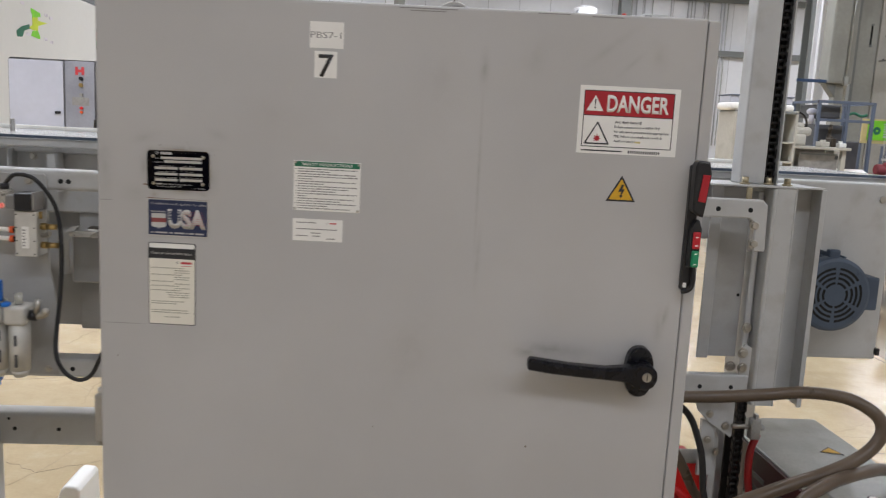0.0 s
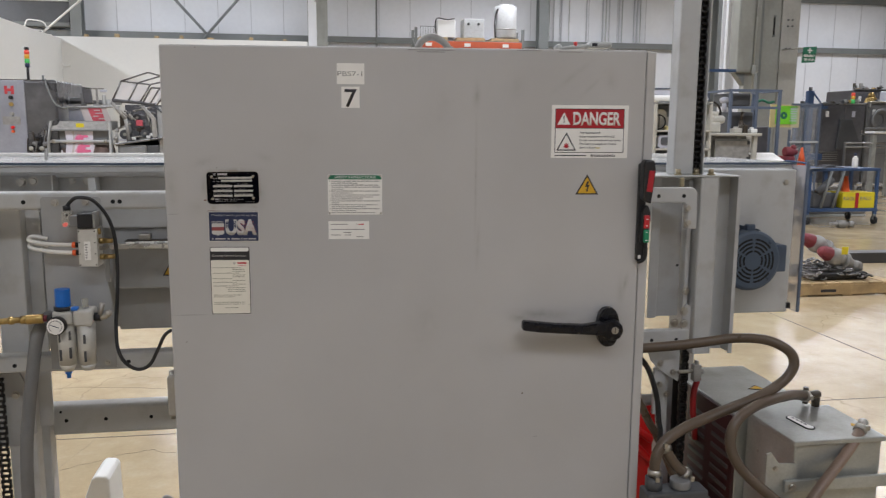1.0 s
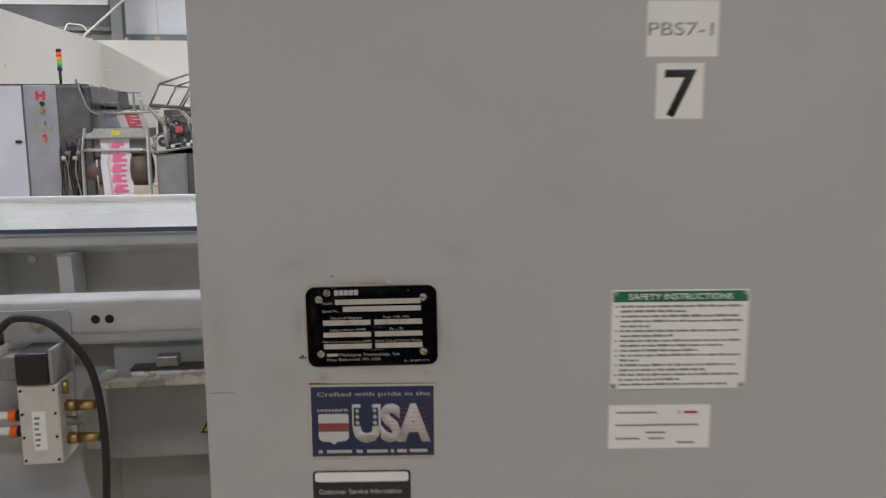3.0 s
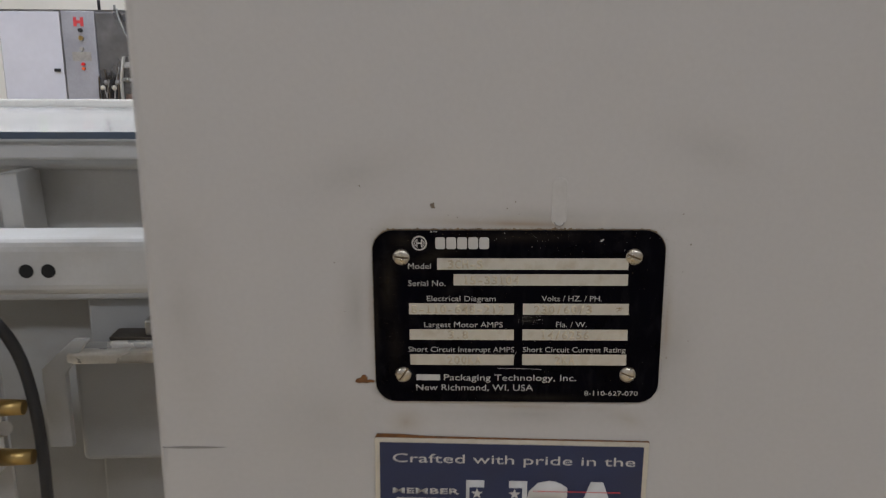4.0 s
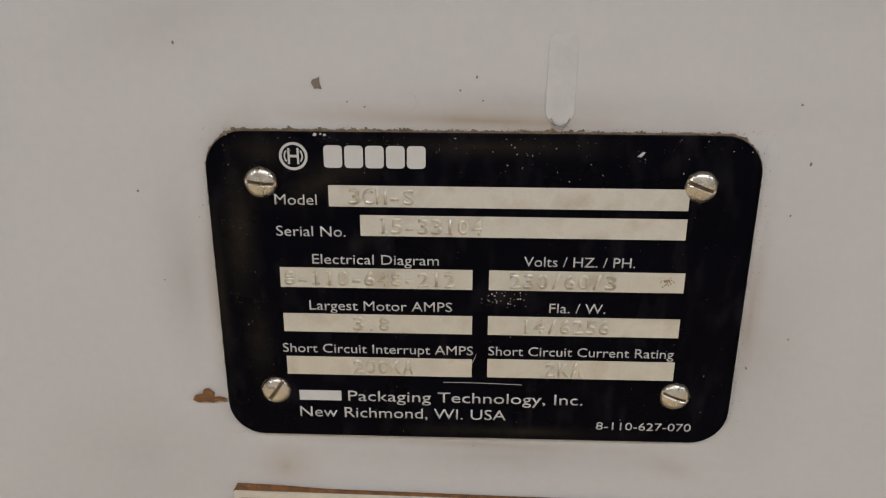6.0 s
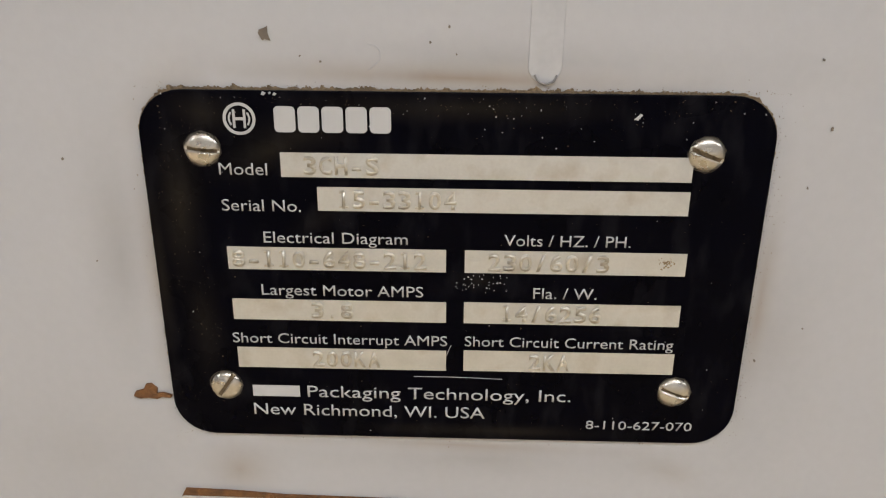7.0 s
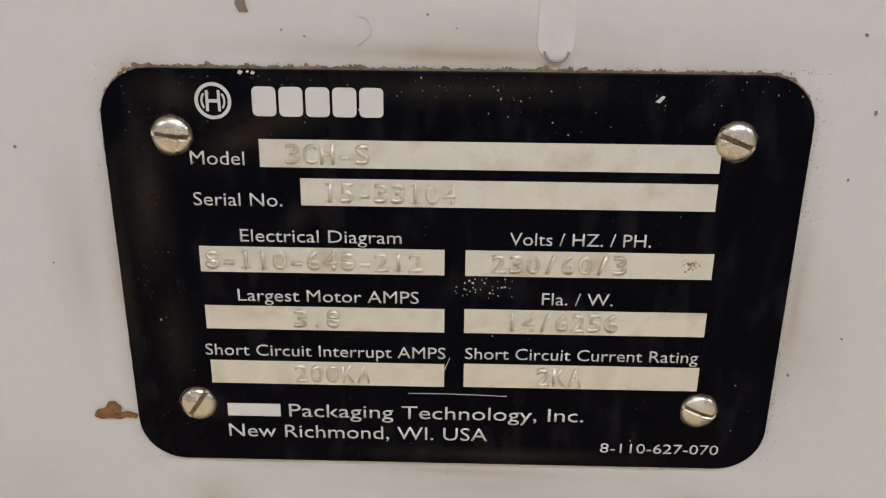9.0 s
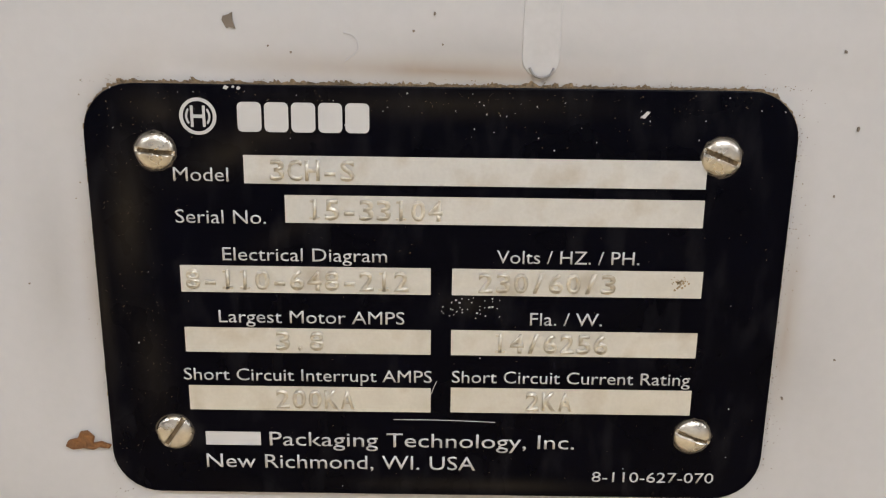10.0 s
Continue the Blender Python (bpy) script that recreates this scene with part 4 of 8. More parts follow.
rows_ = [(0, 0.066), (0.046, 0.030), (0.046, 0.030), (0, 0.062), (0.046, 0.030), (0.046, 0.028), (0, 0.044), (0.046, 0.030), (0, 0.056), (0.046, 0.030), (0, 0.060), (0.030, 0.046), (0.034, 0.040), (0.034, 0.042), (0, 0), (0, 0.066), (0, 0.050), (0, 0), (0, 0), (0, 0.074), (0, 0.076), (0, 0), (0.026, 0.032)]
print_lines(e, -0.4305, 1.1640, rows_, 0.0045, 0.0021, -0.0010, INK_OLIVE, 9)
part("tear", Solid().prism([(-0.349, 1.0745), (-0.3425, 1.0755), (-0.3425, 1.0735)], -0.0012, -0.0009), INK, e)

# flag plate
e = thing("flag_plate", (-0.374, 0.0, 1.2668), "blue metal plate with a silver edge praising local manufacture", "plate", at_frame=CAB @ Matrix.Translation((-0.0012, 0.0, -0.0016)))
ux0, ux1, uz0, uz1 = -0.4368, -0.3162, 1.2300, 1.3035
part("plate", Solid().rounded(ux0, ux1, uz0, uz1, 0.0008, -0.0010, 0.0002, 0.0003), PLATE_SILVER, e)
part("blue_field", Solid().box(ux0 + 0.0022, ux1 - 0.0022, -0.0012, -0.0008, uz0 + 0.0022, uz1 - 0.0022), FLAG_BLUE, e)
part("upper_line", Solid().words("Crafted with pride in the", ux0 + 0.0080, uz1 - 0.0115, -0.0012, height=0.0042, width=0.107, depth=0.0001, bold=0.0), PLATE_PRINT, e)
part("member_word", Solid().words("MEMBER", ux0 + 0.0078, 1.2768, -0.0012, height=0.0026, width=0.0300, depth=0.0001, bold=0.02), PLATE_PRINT, e)
part("shield", Solid().prism([(-0.4284, 1.2731), (-0.4270, 1.2746), (-0.4010, 1.2746), (-0.3995, 1.2731), (-0.3995, 1.2506), (-0.4025, 1.2476), (-0.4108, 1.2467), (-0.4139, 1.2442), (-0.4172, 1.2467), (-0.4255, 1.2476), (-0.4284, 1.2506)], -0.0013, -0.0010), FLAG_WHITE, e)
bar(e, -0.4284, -0.3995, 1.2570, 1.2655, -0.0013, SHIELD_RED, "shield_stripe")
part("large_letters", Solid().words("USA", -0.3961, 1.2486, -0.0012, height=0.0335, width=0.0745, depth=0.0002, bold=0.055), FLAG_WHITE, e)
for k in range(7):
    z = 1.2790 - 0.0042 * k
    bar(e, -0.3662, -0.3275 + 0.0008 * k, z, z + 0.0003, -0.0014, PRINT_RED, "red_pinstripe")
for cx_ in (-0.3912, -0.3745):
    part("letter_inset", Solid().box(cx_ - 0.0034, cx_ + 0.0034, -0.00155, -0.0013, 1.2623, 1.2805), FLAG_BLUE, e)
    for k in range(3):
        zc_ = 1.2775 - 0.0060 * k
        st = [(cx_ + (0.0027 if j % 2 == 0 else 0.0011) * math.sin(math.pi * j / 5), zc_ + (0.0027 if j % 2 == 0 else 0.0011) * math.cos(math.pi * j / 5)) for j in range(10)]
        part("star", Solid().prism(st, -0.0017, -0.0015), FLAG_WHITE, e)
for x0, x1 in ((0.008, 0.012), (0.016, 0.040), (0.044, 0.050), (0.054, 0.074), (0.077, 0.080), (0.083, 0.092), (0.095, 0.112)):
    bar(e, ux0 + x0, ux0 + x1, uz0 + 0.0055, uz0 + 0.0085, -0.0012, PLATE_PRINT)
part("rust_edge", Solid().prism([(ux0, uz1 - 0.0004), (ux0 + 0.001, uz1 + 0.0016), (ux0 + 0.012, uz1 + 0.0014), (ux0 + 0.024, uz1 + 0.0007), (ux0 + 0.070, uz1 + 0.0004), (ux1, uz1 + 0.0003), (ux1, uz1 - 0.0006)], -0.0008, 0.0002), RUST, e, "rusty upper edge")

# ---- machine name plate (in its own slightly turned axes; millimetres) ----
NP = CAB @ Matrix.Translation((-0.3770, 0.0, 1.3581)) @ pose(0, 0, 0, 0, -0.7, 0) @ Matrix.Diagonal((0.992, 1.0, 0.986, 1.0))
MM = 0.000975
np_ = thing("name_plate", (0, 0, 0), "black machine name plate with bare metal fields and four screws", "name plate", at_frame=NP)
rg = random.Random(11)


def ragged(x0, x1, z0, z1, r, spread, n=26):
    pts_ = []
    for cx_, cz_, a0 in ((x1 - r, z1 - r, 0), (x0 + r, z1 - r, 90), (x0 + r, z0 + r, 180), (x1 - r, z0 + r, 270)):
        pts_ += [(cx_ + r * math.cos(radians(a0 + 90 * k / 6)), cz_ + r * math.sin(radians(a0 + 90 * k / 6))) for k in range(7)]
    dense = []
    for a, b in zip(pts_, pts_[1:] + pts_[:1]):
        d_ = math.hypot(b[0] - a[0], b[1] - a[1])
        m_ = max(1, int(d_ / (0.30 * MM)))
        for k in range(m_):
            dense.append((a[0] + (b[0] - a[0]) * k / m_, a[1] + (b[1] - a[1]) * k / m_))
    cx_, cz_ = (x0 + x1) / 2, (z0 + z1) / 2
    out = []
    for x, z in dense:
        top = max(0.0, (z - cz_) / (z1 - cz_))
        g_ = spread * (0.32 + 0.9 * top**4) * (0.2 + 1.5 * abs(noise.noise(Vector((x * 420, z * 420, 3.1))))) * rg.uniform(0.2, 1.5)
        d_ = Vector((x - cx_, (z - cz_) * 1.5)).normalized()
        out.append((x + d_.x * g_, z + d_.y * g_))
    return out


part("grime_edge", Solid().prism(ragged(-62.6 * MM, 63.4 * MM, -39.8 * MM, 39.6 * MM, 9 * MM, 0.6 * MM), -0.0005, 0.0001), GRIME, np_, "brown dirt gathered round the edge")
dust = Solid()
for k in range(620):
    side = rg.random()
    if side < 0.4:
        x, z = rg.uniform(-64, 65), 39.5 + abs(rg.gauss(0, 0.5)) ** 1.3
    elif side < 0.75:
        x, z = 63.4 + abs(rg.gauss(0, 0.9)) ** 1.5, rg.uniform(-38, 38)
    elif side < 0.85:
        x, z = -62.6 - abs(rg.gauss(0, 0.8)) ** 1.4, rg.uniform(-38, 38)
    else:
        x, z = rg.uniform(-64, 65), -39.9 - abs(rg.gauss(0, 0.9)) ** 1.5
    r_ = rg.choice((0.03, 0.04, 0.05, 0.06, 0.08, 0.11))
    dust.prism([((x + r_ * rg.uniform(0.5, 1.4) * math.cos(j * 1.257)) * MM, (z + r_ * rg.uniform(0.5, 1.4) * math.sin(j * 1.257)) * MM) for j in range(5)], -0.00012, 0.0001)
tagged(part("dust", dust, GRIME, np_, "brown dust specks round the plate"), kind="stuff")
plate = part("plate", Solid().rounded(-62.5 * MM, 63.3 * MM, -39.7 * MM, 39.4 * MM, 9 * MM, -0.0012, 0.0001, 0.00025), PLATE_DIRTY, np_)
FIELDS = ((-34.5, 47.7, 22.0, 27.1, "3CH-S", -29.8, -14.8), (-27.4, 47.8, 14.9, 20.0, "15-33104", -23.3, 0.9), (-47.0, -1.1, 1.6, 6.7, "8-110-648-212", -46.0, -5.2), (2.8, 48.7, 1.6, 6.7, "230/60/3", 7.7, 32.8), (-46.9, -1.0, -10.2, -5.3, "3.8", -29.9, -21.0), (2.8, 48.7, -10.2, -5.2, "14/6256", 10.7, 32.0), (-46.8, -0.9, -22.0, -17.0, "200KA", -30.2, -15.5), (2.9, 48.6, -21.9, -16.8, "2KA", 17.2, 25.9))
for x0, x1, z0, z1, s_, a, b in FIELDS:
    fld = part("metal_field", Solid().box(x0 * MM, x1 * MM, -0.00128, -0.0010, z0 * MM, z1 * MM), PLATE_SILVER, np_, "bare aluminium field with stamped characters")
    part("stamped_text", stamped(s_, (a - 0.3) * MM, (b + 0.3) * MM, (z0 + 0.75) * MM, -0.00126, 3.6 * MM, 0.00034), EMBOSS, fld)
for s_, x0, x1, z0, h_ in (("Model", -47.1, -37.3, 22.3, 2.55), ("Serial No.", -47.2, -30.9, 14.6, 2.55), ("Electrical Diagram", -39.1, -9.1, 7.7, 2.5), ("Volts / HZ. / PH.", 10.9, 36.9, 7.8, 2.5), ("Largest Motor AMPS", -40.4, -5.9, -4.3, 2.5), ("Fla. / W.", 17.4, 30.8, -4.1, 2.5), ("Short Circuit Interrupt AMPS", -47.6, -0.7, -15.9, 2.45), ("Short Circuit Current Rating", 3.1, 48.1, -15.8, 2.45), ("Packaging Technology, Inc.", -31.9, 26.9, -29.4, 2.95), ("New Richmond, WI. USA", -44.3, 7.9, -34.2, 2.95), ("8-110-627-070", 30.7, 54.4, -36.3, 2.2)):
    part("printed_line", Solid().words(s_, x0 * MM, z0 * MM, -0.0012, height=h_ * MM, width=(x1 - x0) * MM, depth=0.00006, bold=-0.002), PLATE_PRINT, np_)
part("brand_bar", Solid().box(-44.2 * MM, -33.6 * MM, -0.00127, -0.0011, -29.4 * MM, -26.6 * MM), PLATE_PRINT, np_)
for k in range(5):
    x0 = -35.2 + 4.72 * k
    part("brand_block", Solid().rounded(x0 * MM, (x0 + 4.2) * MM, 31.2 * MM, 36.4 * MM, 0.9 * MM, -0.00127, -0.0011), PLATE_PRINT, np_)
part("brand_ring", Solid().ring((-42.1 * MM, 33.8 * MM), 2.65 * MM, 3.25 * MM, -0.00127, -0.0011), PLATE_PRINT, np_)
mark = Solid()
for k in (-1, 1):
    mark.box((-42.1 + k * 1.05 - 0.24) * MM, (-42.1 + k * 1.05 + 0.24) * MM, -0.00127, -0.0011, 31.95 * MM, 35.65 * MM)
    mark.ring((-42.1 * MM, 33.8 * MM), 1.85 * MM, 2.2 * MM, -0.00127, -0.0011, 90 - k * 90 - 38, 90 - k * 90 + 38, n=12)
mark.box(-42.9 * MM, -41.3 * MM, -0.00127, -0.0011, 33.5 * MM, 34.1 * MM)
part("brand_mark", mark, PLATE_PRINT, np_)
# scratches, chips and dust on the plate
for a, b, w_ in (((-8.0, -23.6), (11.5, -23.9), 0.16), ((0.2, -15.6), (-0.8, -18.2), 0.14)):
    part("scratch", Solid().tube([(a[0] * MM, -0.00122, a[1] * MM), ((a[0] + b[0]) / 2 * MM, -0.00124, ((a[1] + b[1]) / 2 + 0.15) * MM), (b[0] * MM, -0.00122, b[1] * MM)], w_ * MM / 2, seg=5, steps=4), PLATE_PRINT, np_)
chips = Solid()
for k in range(104):
    x, z = (rg.uniform(1, 12), rg.uniform(-2.5, 1.2)) if k < 34 else ((rg.uniform(-60, 61), rg.uniform(30, 39)) if k < 80 else (rg.uniform(-60, 61), rg.uniform(-38, 38)))
    if any(f_[0] - 0.4 < x < f_[1] + 0.4 and f_[2] - 0.4 < z < f_[3] + 0.4 for f_ in FIELDS):
        continue
    r_ = rg.choice((0.08, 0.10, 0.12, 0.16)) * (1.3 if k < 34 else 1)
    chips.prism([(x * MM + r_ * MM * rg.uniform(0.5, 1.4) * math.cos(j * 1.047), z * MM + r_ * MM * rg.uniform(0.5, 1.4) * math.sin(j * 1.047)) for j in range(6)], -0.00123, -0.0011)
part("chips", chips, PLATE_PRINT, np_, "tiny bright chips and dust")
film = Solid()
for k in range(520):
    x, z = (rg.uniform(-60, 61), rg.uniform(-38, 38)) if k < 260 else ((rg.uniform(-61, -50), rg.uniform(-34, 34)) if k < 380 else (rg.uniform(-60, 61), 38.5 - abs(rg.gauss(0, 2.5))))
    if any(f_[0] - 0.4 < x < f_[1] + 0.4 and f_[2] - 0.4 < z < f_[3] + 0.4 for f_ in FIELDS):
        continue
    r_ = rg.choice((0.04, 0.05, 0.06, 0.08))
    film.prism([(x * MM + r_ * MM * rg.uniform(0.5, 1.6) * math.cos(j * 1.257), z * MM + r_ * MM * rg.uniform(0.5, 1.6) * math.sin(j * 1.257)) for j in range(5)], -0.00122, -0.0011)
tagged(part("dust_film", film, GRIME, np_, "fine brown dust on the black plate"), kind="stuff")
part("chip", Solid().prism([(35.2 * MM, 34.6 * MM), (36.4 * MM, 35.7 * MM), (36.9 * MM, 35.5 * MM), (36.0 * MM, 34.4 * MM)], -0.00124, -0.0011), PLATE_PRINT, np_)
for x, z, q in ((-37.0, 38.9, 1.0), (-35.7, 39.0, 0.6), (-34.8, 38.8, 0.8)):
    part("edge_chip", Solid().prism([((x - 0.5 * q) * MM, (z - 0.25 * q) * MM), ((x + 0.1 * q) * MM, (z - 0.45 * q) * MM), ((x + 0.55 * q) * MM, (z + 0.05 * q) * MM), ((x - 0.1 * q) * MM, (z + 0.4 * q) * MM)], -0.00124, -0.0011), PLATE_PRINT, np_)
stain = Solid()
for k in range(46):
    a_, d_ = rg.uniform(0, 6.283), abs(rg.gauss(0, 1.1))
    x, z, r_ = 44.4 + d_ * math.cos(a_), 4.6 + 0.85 * d_ * math.sin(a_), rg.uniform(0.08, 0.24)
    if not 2.6 < z < 6.4:
        continue
    stain.prism([((x + r_ * rg.uniform(0.6, 1.3) * math.cos(j * 1.047)) * MM, (z + r_ * rg.uniform(0.6, 1.3) * math.sin(j * 1.047)) * MM) for j in range(6)], -0.00132, -0.0012)
part("field_stain", stain, STAIN_TAN, np_, "cluster of brown specks on a metal field")


def plate_screw(x, z, angle):
    r_ = 3.55 * MM
    t = bmesh.new()
    n_, rings_ = 36, []
    for j in range(9):
        a = j / 8 * math.pi / 2
        rr, hh = r_ * math.cos(a), 1.55 * MM * math.sin(a)
        rings_.append([t.verts.new((rr * math.cos(2 * math.pi * k / n_), -hh, rr * math.sin(2 * math.pi * k / n_))) for k in range(n_)] if j < 8 else [t.verts.new((0, -hh, 0))])
    for A, B_ in zip(rings_, rings_[1:]):
        for k in range(n_):
            f = t.faces.new((A[k], A[(k + 1) % n_], B_[(k + 1) % n_], B_[k]) if len(B_) > 1 else (A[k], A[(k + 1) % n_], B_[0]))
            f.smooth = True
    # the slot, cut down into the dome
    for off in (-0.45 * MM, 0.45 * MM):
        bmesh.ops.bisect_plane(t, geom=t.verts[:] + t.edges[:] + t.faces[:], plane_co=(0, 0, off), plane_no=(0, 0, 1))
    inner = [f for f in t.faces if abs(f.calc_center_median().z) < 0.45 * MM]
    got = bmesh.ops.extrude_face_region(t, geom=inner)
    bmesh.ops.delete(t, geom=inner, context="FACES")
    for v in [g for g in got["geom"] if isinstance(g, bmesh.types.BMVert)]:
        v.co.y = -0.35 * MM
    bmesh.ops.recalc_face_normals(t, faces=t.faces)
    m_ = Matrix.Translation((x * MM, -0.0012, z * MM)) @ Matrix.Rotation(radians(-angle), 4, "Y")
    bmesh.ops.transform(t, matrix=m_, verts=t.verts)
    s_ = Solid()
    s_._take(t)
    sc = part("screw", s_, SCREW_STEEL, np_, "slotted round-head screw")
    part("slot_dirt", Solid().box(-3.0 * MM, 3.0 * MM, -0.00044, -0.0002, -0.40 * MM, 0.40 * MM, turn=m_), GRIME, sc)
    rim = [(x * MM + (r_ + 0.30 * MM * rg.uniform(0.0, 1.3)) * math.cos(k * 0.2618), z * MM + (r_ + 0.30 * MM * rg.uniform(0.1, 1.2)) * math.sin(k * 0.2618)) for k in range(24)]
    part("screw_grime", Solid().prism(rim, -0.00126, -0.0011), CAST_DARK, sc)


for x, z, a in ((-50.0, 27.6, -6), (50.0, 27.8, -22), (-50.0, -26.7, 56), (49.5, -26.2, -20)):
    plate_screw(x, z, a)
part("rust_blob", Solid().prism([(x * MM, z * MM) for x, z in ((-63.0, -30.3), (-65.0, -29.6), (-66.5, -29.9), (-66.2, -28.6), (-67.5, -27.3), (-68.8, -27.5), (-69.4, -28.9), (-71.3, -29.4), (-71.9, -30.6), (-70.4, -31.3), (-68.5, -31.0), (-66.5, -31.3), (-65.2, -30.7), (-63.4, -31.0))], -0.0007, 0.0001, 0.0002), RUST, np_, "crust of rust beside the plate")


# ---- packaging machine behind the cabinet ----
def bolt_head(x, y, z, r, parent, name="bolt", six=True):
    return part(name, Solid().cyl((x, y - 0.007, z), (x, y, z), r, seg=6 if six else 20, bevel=0.0012).cyl((x, y - 0.0015, z), (x, y, z), r * 1.35, seg=20), STEEL, parent)


def hole(x, y, z, r, parent):
    return part("bolt_hole", Solid().cyl((x, y - 0.0006, z), (x, y + 0.004, z), r, seg=16), HOLE, parent)


mf = thing("packaging_machine", (0.0, 0.6, 0.0), "long light grey packaging machine frame with clear guard lid", "packaging machine")
part("front_rail", Solid().box(-1.75, -0.40, 0.307, 0.365, 1.276, 1.324, 0.010, 4), FRAME_GREY, mf)
for x in (-0.957, -0.729, -0.7115):
    hole(x, 0.307, 1.298, 0.0058, mf)
part("rear_rail", Solid().box(-1.75, 1.36, 0.585, 0.65, 1.19, 1.362, 0.007, 3), FRAME_GREY, mf)
part("rail_lip", Solid().box(-1.75, 1.36, 0.560, 0.586, 1.348, 1.364, 0.005, 3), FRAME_GREY, mf)
part("lid_frame", Solid().box(-1.75, 1.40, 0.50, 0.53, 1.366, 1.386, 0.003), FRAME_GREY, mf)
part("lid_frame", Solid().box(-1.75, 1.40, 0.94, 0.97, 1.366, 1.386, 0.003), FRAME_GREY, mf)
part("guard_lid", Solid().box(-1.75, 1.405, 0.495, 0.985, 1.3885, 1.3945, 0.001), LID_ACRYLIC, mf, "clear acrylic guard lid")
part("lid_edge", Solid().box(-1.75, 1.405, 0.4925, 0.4948, 1.3880, 1.3950), MOTOR_BLUE, mf)
part("lid_rail", Solid().box(-1.75, 1.30, 0.925, 0.945, 1.397, 1.409, 0.003), WHITE_TUBE, mf)
part("machine_deck", Solid().box(-1.75, 1.36, 0.66, 0.96, 1.28, 1.30, 0.003), WHITE_PAINT, mf)
part("lid_reflector", Solid().box(-1.02, -1.014, 0.70, 0.72, 1.395, 1.43, 0.001), CAST_GREY, mf)
part("end_guard", Solid().box(1.398, 1.404, 0.42, 0.98, 0.90, 1.388, 0.001), ACRYLIC, mf, "clear acrylic end guard")
part("end_guard_edge", Solid().box(1.396, 1.406, 0.414, 0.421, 0.90, 1.40, 0.001), CAGE_BLUE, mf)
# bracket plates behind the front rail
part("bracket_plate", Solid().box(-1.10, -0.953, 0.555, 0.560, 1.25, 1.355, 0.001), SHADED_GREY, mf)
part("bracket_edge", Solid().box(-0.953, -0.948, 0.530, 0.585, 1.25, 1.357, 0.001), FRAME_GREY, mf)
part("angle_tab", Solid().prism([(-0.848, 1.25), (-0.848, 1.349), (-0.828, 1.351), (-0.824, 1.25)], 0.520, 0.575, 0.001), FRAME_GREY, mf)
for x, z, r in ((-1.040, 1.335, 0.0105), (-1.010, 1.338, 0.011), (-0.908, 1.337, 0.008), (-0.862, 1.336, 0.012)):
    bolt_head(x, 0.556 if x < -0.95 else 0.584, z, r, mf)
part("stud", Solid().cyl((-1.041, 0.535, 1.336), (-1.041, 0.556, 1.336), 0.012, seg=6), STEEL, mf)
# legs and lower rails
part("left_post", Solid().box(-1.075, -1.000, 0.40, 0.45, 0.0, 1.276, 0.004).box(-1.005, -0.962, 0.44, 0.448, 0.62, 1.276, 0.002), FRAME_GREY, mf)
part("post_web", Solid().box(-0.968, -0.914, 0.46, 0.468, 0.85, 1.276, 0.001), SHADED_GREY, mf)
part("side_sheet", Solid().box(-1.75, -1.075, 0.36, 0.365, 0.86, 1.276, 0.001), SHADED_GREY, mf)
part("middle_rail", Solid().box(-1.75, -0.40, 0.307, 0.36, 0.826, 0.872, 0.006, 3), FRAME_GREY, mf)
for x in (-1.010, -0.952, -0.711):
    hole(x, 0.307, 0.847, 0.0058, mf)
part("lower_rail", Solid().box(-1.30, -0.35, 0.535, 0.600, 0.552, 0.645, 0.012, 4), FRAME_GREY, mf)
for x in (-0.957, -0.841, -0.706):
    hole(x, 0.535, 0.600, 0.0058, mf)
hole(-0.972, 0.535, 0.628, 0.004, mf)
part("gusset", Solid().prism([(-1.12, 0.58), (-1.12, 0.80), (-1.03, 0.80), (-0.995, 0.70), (-0.995, 0.62), (-1.03, 0.58)], 0.395, 0.400, 0.001), SHADED_GREY, mf)
bolt_head(-1.045, 0.394, 0.735, 0.009, mf)
part("foot_post", Solid().box(-1.045, -0.995, 0.50, 0.55, 0.0, 0.62, 0.004), FRAME_GREY, mf)
part("rear_leg", Solid().box(-1.60, -1.52, 0.88, 0.95, 0.0, 1.28, 0.004), FRAME_GREY, mf)
part("rear_leg", Solid().box(1.20, 1.28, 0.88, 0.95, 0.0, 1.28, 0.004), FRAME_GREY, mf)
part("front_leg", Solid().box(-1.72, -1.64, 0.50, 0.58, 0.0, 1.30, 0.004), FRAME_GREY, mf)
# covers under the rear rail
part("upper_cover", Solid().box(-0.797, 0.60, 0.537, 0.583, 1.010, 1.142, 0.006, 3), SHADED_GREY, mf)
part("cover_channel", Solid().box(-0.76, 0.60, 0.550, 0.583, 1.1425, 1.1570, 0.001), CAST_DARK, mf)
part("cover_rim", Solid().box(-0.800, 0.60, 0.522, 0.537, 1.134, 1.150, 0.005, 3), BRIGHT_RIM, mf, "bright worn aluminium strip")
part("cover_rim", Solid().box(-0.760, 0.60, 0.541, 0.5495, 1.1430, 1.1540, 0.002), BRIGHT_RIM, mf)
part("clamp", Solid().box(-0.720, -0.684, 0.552, 0.577, 1.1570, 1.176, 0.003).cyl((-0.702, 0.547, 1.168), (-0.702, 0.577, 1.168), 0.004, seg=8), STEEL, mf)
part("cover_hinge", Solid().prism([(-0.827, 1.130), (-0.790, 1.163), (-0.773, 1.163), (-0.801, 1.123), (-0.801, 1.035), (-0.827, 1.035)], 0.523, 0.533, 0.001), FRAME_GREY, mf)
part("lower_cover", Solid().box(-0.80, 0.60, 0.60, 0.62, 0.868, 1.19, 0.003), SHADED_GREY, mf)
